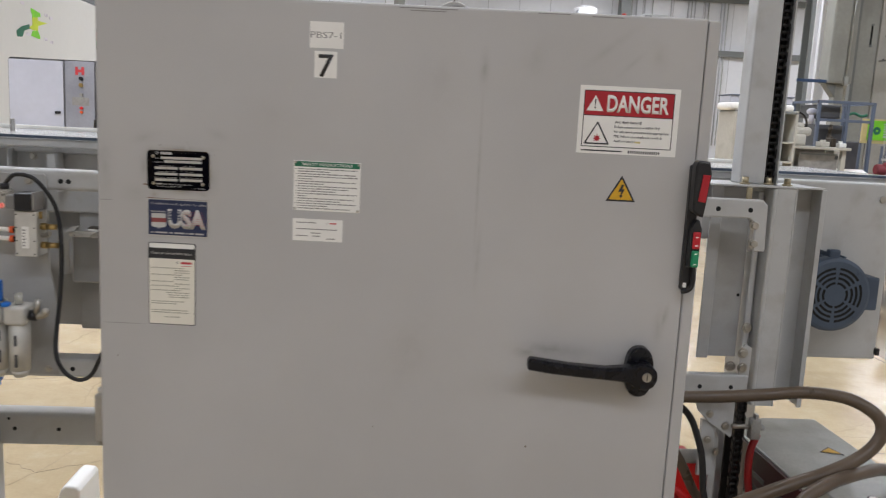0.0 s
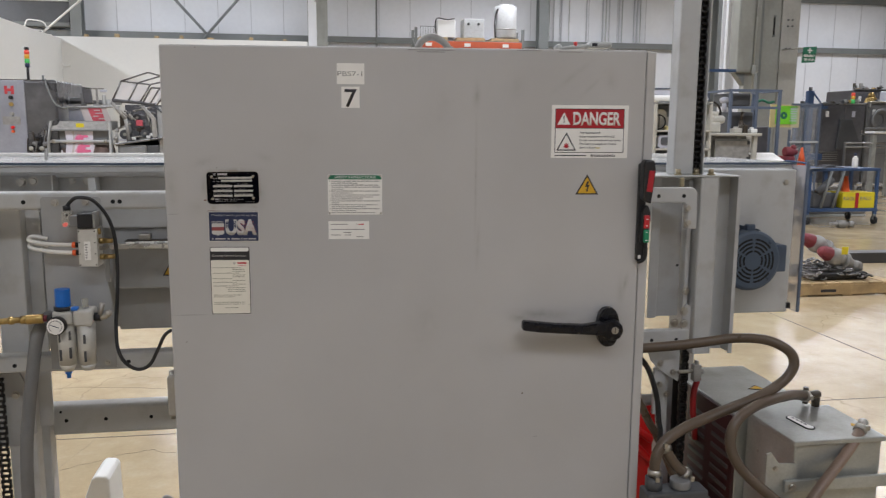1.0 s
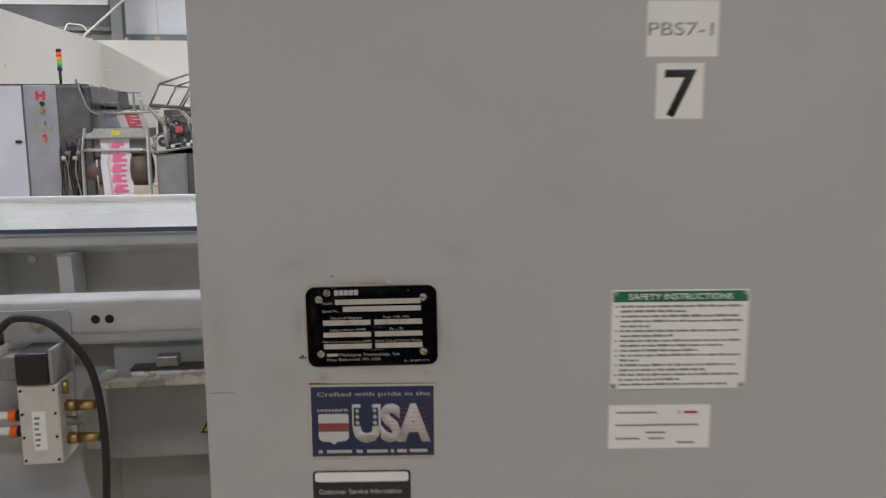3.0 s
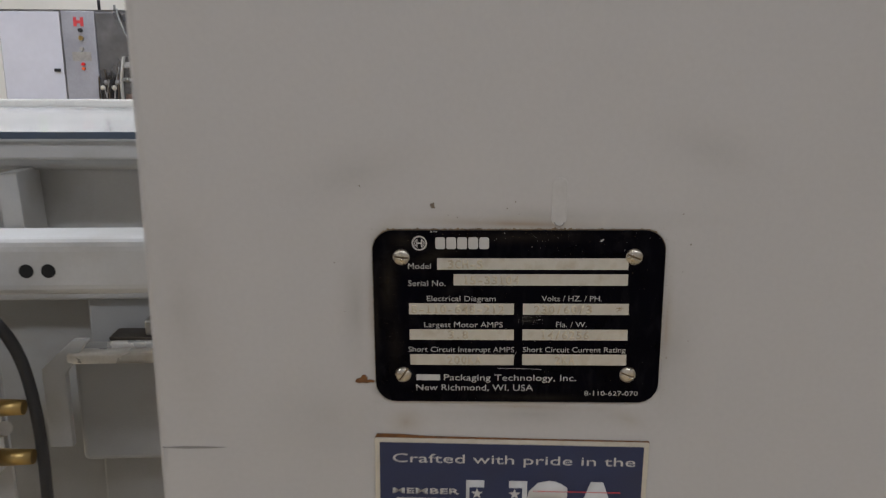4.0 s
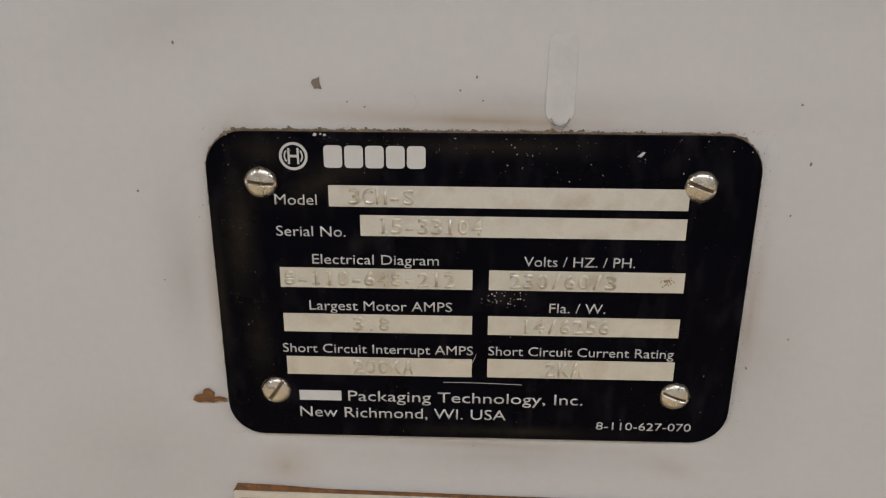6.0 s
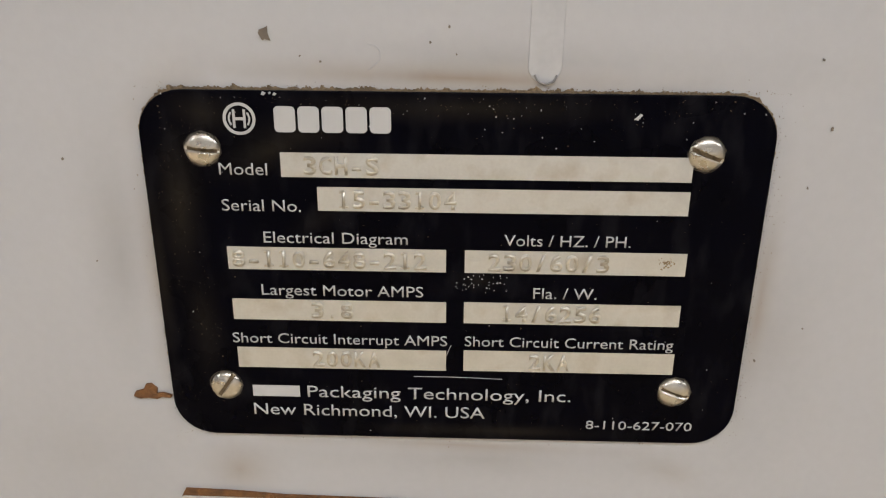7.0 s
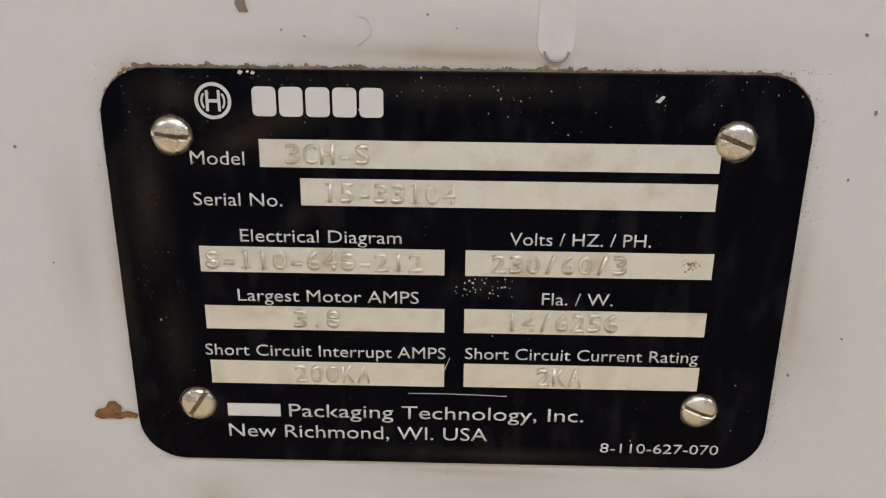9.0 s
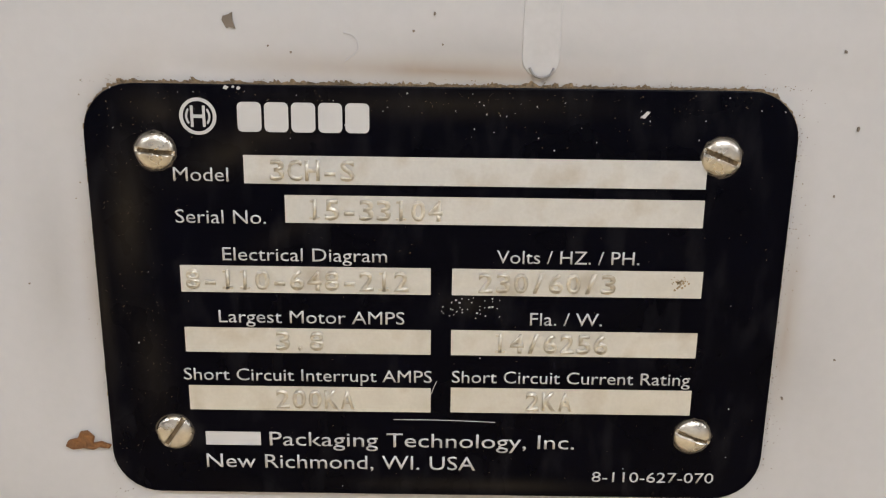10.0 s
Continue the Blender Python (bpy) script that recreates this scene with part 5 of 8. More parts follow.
part("inner_panel", Solid().box(-0.95, 0.60, 0.64, 0.655, 0.868, 1.19), SHADED_GREY, mf)
shock_sign("shock_sticker", -0.6245, 1.0485, 0.0533, 0.0472, Matrix.Translation((0, 0.5365, 0)), "yellow triangular electric shock sticker on a machine cover")
# mounting plate of the air equipment
mp = part("mounting_plate", Solid().prism([(-0.913, 0.834), (-0.913, 1.307), (-0.907, 1.313), (-0.765, 1.313), (-0.759, 1.307), (-0.757, 1.090), (-0.750, 1.060), (-0.742, 1.00), (-0.742, 0.834)], 0.3025, 0.3065, 0.0008), SHADED_GREY, mf)
for x, z in ((-0.876, 1.2965), (-0.798, 1.297)):
    bolt_head(x, 0.3025, z, 0.0078, mf)
bolt_head(-0.765, 0.3025, 0.848, 0.006, mf)

# solenoid valve
sv = thing("solenoid_valve", (-0.784, 0.27, 1.18), "small pneumatic solenoid valve with a lit red lamp", "solenoid valve")
part("valve_body", Solid().box(-0.808, -0.760, 0.246, 0.3020, 1.129, 1.232, 0.002), VALVE_ALU, sv)
part("rating_label", Solid().box(-0.793, -0.777, 0.2455, 0.2462, 1.148, 1.198), STICKER_WHITE, sv)
for k in range(6):
    part("label_print", Solid().box(-0.791, -0.786 + 0.001 * (k % 3), 0.2452, 0.2456, 1.153 + 0.007 * k, 1.156 + 0.007 * k), INK_GREY, sv)
for x in (-0.804, -0.765):
    for z in (1.135, 1.165, 1.195, 1.225):
        part("body_screw", Solid().cyl((x, 0.2448, z), (x, 0.247, z), 0.0018, seg=10), CHAIN_BLACK, sv)
part("coil", Solid().box(-0.806, -0.768, 0.240, 0.2960, 1.2335, 1.273, 0.003), BLACK, sv)
part("coil_yoke", Solid().box(-0.768, -0.763, 0.244, 0.2940, 1.2335, 1.276, 0.001), CAST_GREY, sv)
part("coil_side", Solid().box(-0.830, -0.806, 0.250, 0.290, 1.236, 1.267, 0.003), MACHINE_MID, sv)
plug = part("connector", Solid().box(-0.846, -0.826, 0.248, 0.288, 1.236, 1.279, 0.003), CLEAR_BOWL, sv, "clear plug connector")
part("signal_lamp", Solid().cyl((-0.838, 0.2490, 1.243), (-0.838, 0.256, 1.243), 0.0055, seg=16), LED_RED, plug, "lit red lamp")
part("plug_screw", Solid().cyl((-0.832, 0.2470, 1.268), (-0.832, 0.250, 1.268), 0.003, seg=12), CHAIN_BLACK, plug)
part("gland", Solid().cyl((-0.837, 0.268, 1.279), (-0.837, 0.268, 1.292), 0.010, seg=14), BLACK, sv)
for z in (1.186, 1.165):
    part("push_fitting", Solid().cyl((-0.808, 0.270, z), (-0.820, 0.270, z), 0.0072, seg=16), CHAIN_BLACK, sv)
    part("release_ring", Solid().cyl((-0.820, 0.270, z), (-0.829, 0.270, z), 0.0080, seg=16, bevel=0.001), ORANGE, sv, "orange release ring")
for z, l_ in ((1.196, 0.030), (1.153, 0.034)):
    part("silencer", Solid().cyl((-0.760, 0.270, z), (-0.748, 0.270, z), 0.008, seg=6).cyl((-0.748, 0.270, z), (-0.748 + l_ * 0.75, 0.270, z), 0.0072, 0.0060, seg=18), BRASS, sv, "brass exhaust silencer")
part("elbow_fitting", Solid().tube([(-0.760, 0.270, 1.176), (-0.748, 0.268, 1.177), (-0.738, 0.262, 1.182)], 0.006, seg=12), STEEL, sv)
part("end_screw", Solid().cyl((-0.757, 0.262, 1.215), (-0.757, 0.262, 1.231), 0.004, seg=10), BRASS, sv)

# cables and tubes
whole("valve_cable", Solid().tube([(-0.837, 0.268, 1.288), (-0.828, 0.266, 1.300), (-0.808, 0.258, 1.3135), (-0.771, 0.252, 1.3100), (-0.747, 0.262, 1.283), (-0.731, 0.278, 1.243), (-0.722, 0.280, 1.193), (-0.720, 0.280, 1.12), (-0.725, 0.278, 1.03), (-0.729, 0.268, 0.965), (-0.720, 0.236, 0.905), (-0.701, 0.232, 0.865), (-0.668, 0.226, 0.848), (-0.636, 0.218, 0.862), (-0.611, 0.205, 0.905), (-0.584, 0.18, 0.955), (-0.546, 0.16, 0.975), (-0.486, 0.15, 0.98)], 0.0048, seg=12), RUBBER, "black rubber cable looping from the valve to the cabinet", "cable")
for z, far, y in ((1.186, 1.192, 0.270), (1.165, 1.173, 0.272)):
    whole("air_tube", Solid().tube([(-0.825, y, z), (-0.87, y - 0.006, z + 0.003), (-0.905, y - 0.004, far), (-0.928, y + 0.000, far + 0.004), (-0.941, y + 0.008, far + 0.009), (-0.936, y + 0.016, far + 0.016), (-0.915, y + 0.022, far + 0.013), (-0.90, y + 0.028, far + 0.008)], 0.0052, seg=12), WHITE_TUBE, "white plastic air tube plugged into the valve", "air tube", "air tubes")

# air filter and lubricator set
fr_ = thing("air_filter_regulator", (-0.825, 0.24, 0.85), "grey air filter regulator with blue knob and dial gauge", "air regulator")


def bowl(x, y, slots):
    b = part("bowl", Solid().cyl((x, y, 0.870), (x, y, 0.985), 0.0215, 0.0235, seg=32).cyl((x, y, 0.853), (x, y, 0.870), 0.013, 0.0215, seg=32), VALVE_ALU, fr_)
    for dx, z0, z1 in slots:
        yy = y - math.sqrt(max(1e-6, 0.0228**2 - dx**2))
        part("sight_slot", Solid().box(x + dx - 0.0032, x + dx + 0.0032, yy - 0.0012, yy + 0.004, z0, z1, 0.001), MACHINE_DARK, b)
    return b


SL = [(-0.011, 0.885, 0.915), (-0.011, 0.935, 0.958), (0.013, 0.890, 0.920), (0.013, 0.940, 0.965)]
bowl(-0.846, 0.226, SL)
bowl(-0.795, 0.226, [(0.0, 0.880, 0.910), (0.0, 0.930, 0.955)])
part("regulator_body", Solid().box(-0.872, -0.822, 0.198, 0.262, 0.982, 1.020, 0.008, 3).cyl((-0.846, 0.226, 1.018), (-0.846, 0.226, 1.030), 0.024, seg=28), VALVE_ALU, fr_)
part("lubricator_body", Solid().box(-0.820, -0.772, 0.198, 0.262, 0.978, 1.022, 0.008, 3), VALVE_ALU, fr_)
part("sight_dome", Solid().cyl((-0.795, 0.226, 1.022), (-0.795, 0.226, 1.048), 0.0095, 0.0085, seg=18), CLEAR_BOWL, fr_)
part("collar", Solid().cyl((-0.848, 0.222, 1.020), (-0.848, 0.222, 1.030), 0.0235, seg=28), BLACK, fr_)
kn = Solid().prism([(-0.848 + (0.0190 if k % 3 else 0.0187) * math.cos(math.pi * k / 27), 0.222 + (0.0190 if k % 3 else 0.0187) * math.sin(math.pi * k / 27)) for k in range(54)], 1.030, 1.076, 0.0006, axis="z", seg=1)
part("pressure_knob", kn, BLUE_CAP, fr_, "blue pressure knob")
part("blue_clip", Solid().box(-0.824, -0.808, 0.202, 0.22, 1.020, 1.030, 0.002), BLUE_CAP, fr_)
gau = part("pressure_gauge", Solid().cyl((-0.857, 0.200, 0.985), (-0.857, 0.178, 0.985), 0.0235, seg=40, bevel=0.002), CHAIN_BLACK, fr_, "dial gauge with white face")
part("dial", Solid().cyl((-0.857, 0.1785, 0.985), (-0.857, 0.1772, 0.985), 0.0212, seg=40), STICKER_WHITE, gau)
part("dial_needle", Solid().box(-0.872, -0.848, 0.1766, 0.1771, 0.9842, 0.9858, turn=Matrix.Translation((-0.857, 0, 0.985)) @ Matrix.Rotation(radians(22), 4, "Y") @ Matrix.Translation((0.857, 0, -0.985))), FLAG_BLUE, gau)
part("dial_scale", Solid().ring((-0.857, 0.985), 0.0150, 0.0166, 0.1767, 0.1771, -50, 230), INK_GREY, gau)
part("drain_valve", Solid().cyl((-0.846, 0.226, 0.832), (-0.846, 0.226, 0.853), 0.0055, seg=10).cyl((-0.846, 0.226, 0.844), (-0.846, 0.226, 0.850), 0.0095, seg=6), BLUE_CAP, fr_, "blue drain screw")
part("outlet_nut", Solid().cyl((-0.772, 0.226, 0.997), (-0.756, 0.226, 0.997), 0.012, seg=6), BLACK, fr_)
part("outlet_elbow", Solid().tube([(-0.756, 0.226, 0.997), (-0.744, 0.226, 0.999), (-0.737, 0.226, 1.004)], 0.0085).cyl((-0.757, 0.224, 1.0), (-0.750, 0.222, 1.035), 0.007, seg=10).ball((-0.737, 0.226, 1.006), 0.010, seg=12), STEEL, fr_)
part("inlet_nipple", Solid().cyl((-0.872, 0.215, 1.000), (-0.886, 0.213, 1.000), 0.010, seg=16), BLACK, fr_)
part("inlet_seal", Solid().cyl((-0.886, 0.213, 1.000), (-0.897, 0.212, 1.000), 0.009, seg=16), MAROON, fr_)
qc = part("quick_coupling", Solid().cyl((-0.895, 0.212, 1.000), (-0.936, 0.208, 0.999), 0.0125, seg=24, bevel=0.001), BRASS, fr_, "brass quick coupling")
part("coupling_nut", Solid().cyl((-0.936, 0.208, 0.999), (-0.950, 0.207, 0.999), 0.0115, seg=6), BRASS, qc)
part("coupling_tail", Solid().cyl((-0.950, 0.207, 0.999), (-1.02, 0.200, 0.997), 0.0080, seg=16).cyl((-0.968, 0.206, 0.9985), (-0.978, 0.206, 0.998), 0.011, seg=6), BRASS, qc)
whole("air_supply_pipe", Solid().tube([(-1.0, 0.201, 0.9975), (-1.10, 0.19, 0.992), (-1.25, 0.17, 0.95), (-1.34, 0.15, 0.80), (-1.36, 0.15, 0.5), (-1.34, 0.17, 0.0)], 0.011), RUBBER, "black air supply hose clipped to the brass coupling", "air hose")
whole("grey_hose", Solid().tube([(-0.900, 0.285, 0.992), (-0.912, 0.262, 0.980), (-0.925, 0.240, 0.94), (-0.935, 0.225, 0.86), (-0.948, 0.215, 0.76), (-0.962, 0.210, 0.62), (-0.968, 0.215, 0.40), (-0.962, 0.24, 0.20), (-0.95, 0.28, 0.015)], 0.0165, seg=18), HOSE_GREY, "thick dark grey hose hanging down to the floor", "hose")
whole("white_bin", Solid().prism([(-1.075, 0.0), (-1.052, 0.13), (-1.024, 0.205), (-1.010, 0.218), (-0.972, 0.214), (-0.962, 0.200), (-0.955, 0.0)], 0.98, 1.16, 0.008, seg=3), WHITE_PAINT, "pale plastic bin standing under the machine", "bin")
whole("scrap_bundle", Solid().tube([(-0.84, 1.0, 0.012), (-0.80, 1.02, 0.06), (-0.76, 1.0, 0.05), (-0.74, 1.04, 0.012)], 0.012).tube([(-0.80, 1.08, 0.012), (-0.77, 1.02, 0.10), (-0.72, 1.03, 0.05), (-0.70, 1.05, 0.012)], 0.010), CAST_GREY, "crumpled grey offcut lying on the floor", "offcut")
# drive chain beside the left post
def chain_run(name, x, y, z0, z1, pitch, w, label):
    ch = thing(name, (x, y, z0), label, "roller chain", "drive chains")
    n_ = int((z1 - z0) / pitch)
    for k in range(n_):
        z = z0 + (k + 0.5) * pitch
        wide = k % 2 == 0
        s_ = Solid()
        hw = w * (0.5 if wide else 0.36)
        for sx in (-1, 1):
            s_.box(x + sx * hw - 0.0015, x + sx * hw + 0.0015, y - 0.007, y + 0.007, z - pitch * 0.72, z + pitch * 0.72, 0.001, 1)
        s_.cyl((x - w * 0.62, y, z + pitch * 0.5), (x + w * 0.62, y, z + pitch * 0.5), 0.0045, seg=8)
        part("link", s_, CHAIN_BLACK, ch)
    return ch


chain_run("drive_chain", -1.075, 0.36, 0.25, 0.80, 0.016, 0.022, "black roller chain beside the grey machine leg")

# right-hand end: brackets, lift post and chain
part("upper_arm", Solid().prism([(0.62, 1.292), (0.62, 1.336), (0.900, 1.336), (0.913, 1.324), (0.916, 1.214), (0.886, 1.214), (0.884, 1.280), (0.872, 1.292)], 0.200, 0.222, 0.004, seg=3), FRAME_GREY, mf)
for x in (0.794, 0.871):
    hole(x, 0.200, 1.3115, 0.0058, mf)
part("lower_arm", Solid().box(0.62, 0.912, 0.200, 0.225, 0.866, 0.913, 0.005, 3), FRAME_GREY, mf)
for x in (0.793, 0.870):
    hole(x, 0.200, 0.8830, 0.0055, mf)
part("arm_plate", Solid().prism([(0.886, 0.895), (0.886, 0.975), (0.898, 0.990), (0.913, 0.980), (0.913, 0.895)], 0.203, 0.210, 0.001), FRAME_GREY, mf)
for x, y, z in ((0.886, 0.203, 1.276), (0.888, 0.203, 1.233), (0.931, 0.279, 1.012), (0.891, 0.202, 0.968), (0.869, 0.215, 0.931), (0.893, 0.202, 0.932)):
    bolt_head(x, y, z, 0.0095, mf)
part("arm_strap", Solid().box(0.876, 0.897, 0.204, 0.212, 1.215, 1.292, 0.002), CAST_GREY, mf)
part("post_panel", Solid().box(0.840, 0.920, 0.304, 0.310, 0.93, 1.358, 0.001).box(0.812, 0.841, 0.284, 0.290, 0.93, 1.362, 0.002).box(0.838, 0.842, 0.290, 0.306, 0.93, 1.362), SHADED_GREY, mf)
hole(0.911, 0.304, 1.089, 0.004, mf)
part("post_rib", Solid().box(0.924, 0.939, 0.280, 0.310, 0.86, 1.350, 0.004, 3).box(0.939, 0.954, 0.296, 0.302, 0.86, 1.350, 0.001), FRAME_GREY, mf)
part("post_front", Solid().box(0.956, 1.003, 0.250, 0.256, 0.82, 1.362, 0.002), FRAME_GREY, mf)
part("post_cheek", Solid().box(0.947, 0.958, 0.2485, 0.42, 0.82, 1.362, 0.005, 3), FRAME_GREY, mf)
part("post_cheek", Solid().box(1.001, 1.006, 0.2485, 0.42, 0.82, 1.362, 0.002), FRAME_GREY, mf)
part("post_cap", Solid().box(0.80, 1.073, 0.248, 0.42, 1.3625, 1.367, 0.001), FRAME_GREY, mf)
part("side_channel", Solid().prism([(1.006, 0.304), (1.071, 0.304), (1.071, 0.252), (1.064, 0.252), (1.064, 0.246), (1.076, 0.246), (1.076, 0.309), (1.006, 0.309)], 0.82, 1.362, 0.001, axis="z"), FRAME_GREY, mf)
for x, y in ((0.885, 0.275), (0.955, 0.30), (0.99, 0.275)):
    part("cap_bolt", Solid().cyl((x, y, 1.367), (x, y, 1.385), 0.008, seg=6).cyl((x, y, 1.367), (x, y, 1.371), 0.012, seg=14), BOLT_ZINC, mf)
part("cap_latch", Solid().box(0.876, 0.890, 0.238, 0.246, 1.330, 1.362, 0.003), BOLT_ZINC, mf)
part("lift_post", Solid().box(0.882, 0.945, 0.300, 0.355, 1.367, 3.4, 0.004), FRAME_GREY, mf)
part("chain_guard", Solid().box(0.9745, 0.978, 0.300, 0.355, 1.367, 3.4), FRAME_GREY, mf)
# black strip filling the gap behind the upper chain
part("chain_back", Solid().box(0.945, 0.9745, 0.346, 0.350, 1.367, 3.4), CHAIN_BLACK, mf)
chain_run("lift_chain", 0.960, 0.318, 1.368, 3.2, 0.0165, 0.0225, "black oily roller chain running up the lift post")
chain_run("lift_chain", 0.942, 0.285, 0.30, 0.862, 0.0165, 0.0225, "black oily roller chain below the lower arm")
part("lower_plate", Solid().prism([(0.80, 0.862), (0.822, 0.800), (0.850, 0.772), (0.912, 0.731), (0.915, 0.740), (0.915, 0.862)], 0.262, 0.268, 0.001), FRAME_GREY, mf)
part("lower_upright", Solid().box(0.838, 0.875, 0.270, 0.283, 0.625, 0.775, 0.002).box(0.876, 0.895, 0.290, 0.305, 0.55, 0.76, 0.002), FRAME_GREY, mf)
# black sheet added behind the lower chain in place of the shadow there
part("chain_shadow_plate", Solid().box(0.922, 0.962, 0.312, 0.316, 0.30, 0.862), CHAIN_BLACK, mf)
for x, z in ((0.895, 0.762), (0.852, 0.792), (0.856, 0.722), (0.882, 0.690)):
    bolt_head(x, 0.2615 if z > 0.75 else 0.2695, z, 0.0075, mf)
part("tension_rod", Solid().cyl((0.907, 0.25, 0.766), (0.960, 0.25, 0.766), 0.006, seg=10), STEEL, mf)
part("tension_block", Solid().box(0.953, 0.977, 0.238, 0.262, 0.735, 0.788, 0.003).box(0.962, 0.970, 0.242, 0.258, 0.787, 0.800, 0.002).cyl((0.979, 0.25, 0.764), (0.988, 0.25, 0.764), 0.008, seg=6), CAST_GREY, mf)
part("cross_tube", Solid().cyl((0.66, 0.32, 0.653), (0.898, 0.32, 0.653), 0.020, seg=24), FRAME_GREY, mf)
part("right_leg", Solid().box(0.905, 0.965, 0.36, 0.42, 0.0, 0.83, 0.004), FRAME_GREY, mf)
# drive box and its motor
db = part("drive_box", Solid().box(1.026, 1.362, 0.415, 0.62, 0.902, 1.376, 0.006, 3), FRAME_GREY, mf, "grey sheet-metal drive box")
part("box_screw", Solid().cyl((1.325, 0.411, 1.335), (1.325, 0.415, 1.335), 0.009, seg=18, bevel=0.001), STEEL, db)
part("box_latch", Solid().box(1.356, 1.368, 0.405, 0.42, 0.915, 0.935, 0.003), BLACK, db)
mo = thing("drive_motor", (1.140, 0.34, 1.016), "blue-grey electric motor with slotted fan cover", "electric motor")
mc, mr = (1.168, 1.095), 0.0960
part("fan_cover", Solid().cyl((mc[0], 0.3145, mc[1]), (mc[0], 0.362, mc[1]), mr, seg=64, bevel=0.010), MOTOR_BLUE, mo)
for r0, r1 in ((0.028, 0.034), (0.041, 0.047), (0.053, 0.059), (0.065, 0.071)):
    for q in range(6):
        part("fan_slot", Solid().ring(mc, r0, r1, 0.3138, 0.317, 60 * q + 5 + 90, 60 * q + 55 + 90, n=14), HOLE, mo)
part("motor_body", Solid().cyl((mc[0], 0.362, mc[1]), (mc[0], 0.414, mc[1]), mr * 0.96, seg=48), MOTOR_BLUE, mo)
for k in range(14):
    a = 2 * math.pi * k / 14
    part("cooling_fin", Solid().box(-0.003, 0.003, 0.362, 0.412, mr * 0.92, mr * 1.07, turn=Matrix.Translation((mc[0], 0, mc[1])) @ Matrix.Rotation(a, 4, "Y")), MOTOR_BLUE, mo)
part("terminal_box", Solid().box(1.259, 1.293, 0.33, 0.40, 1.055, 1.141, 0.005, 3), MOTOR_BLUE, mo)
for k in range(4):
    a = math.pi / 4 + k * math.pi / 2
    p_ = (mc[0] + 0.080 * math.cos(a), 1.095 + 0.080 * math.sin(a))
    part("cover_bolt", Solid().cyl((p_[0], 0.310, p_[1]), (p_[0], 0.318, p_[1]), 0.006, seg=6), MOTOR_BLUE, mo)
part("lifting_lug", Solid().box(1.153, 1.183, 0.335, 0.355, 1.185, 1.208, 0.004), MOTOR_BLUE, mo)

# red guard and black parts low beside the cabinet
rgd = thing("red_guard", (0.78, 0.36, 0.0), "red plastic guard standing low beside the cabinet", "guard")
part("guard_shell", Solid().prism([(0.700, 0.0), (0.700, 0.650), (0.862, 0.645), (0.868, 0.55), (0.858, 0.51), (0.866, 0.36), (0.866, 0.0)], 0.30, 0.42, 0.010, seg=3), RED, rgd)
part("guard_rib", Solid().tube([(0.76, 0.292, 0.60), (0.80, 0.288, 0.57), (0.845, 0.288, 0.535)], 0.012), RED, rgd)
part("guard_rib", Solid().tube([(0.76, 0.292, 0.56), (0.80, 0.288, 0.515), (0.845, 0.288, 0.47)], 0.012), RED, rgd)
rr_ = thing("red_ring_guard", (0.98, 0.30, 0.6), "red ring-shaped chain guard beside the pump", "guard")
part("ring", Solid().tube([(0.990, 0.28, 0.735), (0.974, 0.275, 0.690), (0.973, 0.272, 0.63), (0.985, 0.28, 0.575), (0.998, 0.30, 0.53)], 0.0095), DEEP_RED, rr_)
part("stay", Solid().tube([(0.998, 0.30, 0.53), (1.004, 0.31, 0.525), (1.014, 0.32, 0.52)], 0.009), DEEP_RED, rr_)
whole("black_cable", Solid().tube([(0.64, 0.16, 0.875), (0.71, 0.15, 0.862), (0.755, 0.15, 0.826), (0.780, 0.15, 0.773), (0.796, 0.15, 0.720), (0.805, 0.15, 0.649), (0.811, 0.15, 0.587), (0.80, 0.17, 0.30), (0.78, 0.20, 0.012)], 0.0080), RUBBER, "black cable hanging beside the cabinet", "cable")
whole("black_cable", Solid().tube([(0.66, 0.20, 0.80), (0.72, 0.20, 0.750), (0.762, 0.20, 0.695), (0.798, 0.20, 0.627), (0.826, 0.20, 0.581), (0.879, 0.20, 0.467), (0.902, 0.20, 0.425), (0.915, 0.22, 0.20), (0.90, 0.25, 0.012)], 0.012), HOSE_BROWN, "brown cable slung behind the black one", "cable")

# ---- vacuum pump ----
vp = thing("vacuum_pump", (1.16, 0.12, 0.0), "galvanised vacuum pump housing with louvred side and hoses", "vacuum pump")
part("front_housing", Solid().box(1.048, 1.300, -0.150, 0.085, 0.10, 0.690, 0.004), GALV, vp)
part("lid", Solid().box(1.040, 1.308, -0.158, 0.090, 0.684, 0.698, 0.003), GALV, vp)
part("rear_housing", Solid().box(1.022, 1.300, 0.092, 0.560, 0.10, 0.676, 0.004), GALV, vp)
sd = part("side_panel", Solid().box(1.012, 1.022, 0.092, 0.560, 0.36, 0.672, 0.002), DARK_RED, vp, "dark red louvred side panel")
sl = part("side_cover", Solid().box(1.006, 1.022, 0.092, 0.560, 0.06, 0.355, 0.002), MACHINE_DARK, vp, "black louvred lower side cover")
for j in range(3):
    for k in range(7):
        y0 = 0.115 + 0.145 * j
        z0 = 0.40 + 0.034 * k
        part("louvre", Solid().box(1.0095, 1.0145, y0, y0 + 0.105, z0, z0 + 0.014, 0.003), MACHINE_DARK, sd)
    for k in range(7):
        y0 = 0.115 + 0.145 * j
        z0 = 0.085 + 0.036 * k
        part("louvre", Solid().box(1.0035, 1.0085, y0, y0 + 0.105, z0, z0 + 0.016, 0.003), GALV, sl)
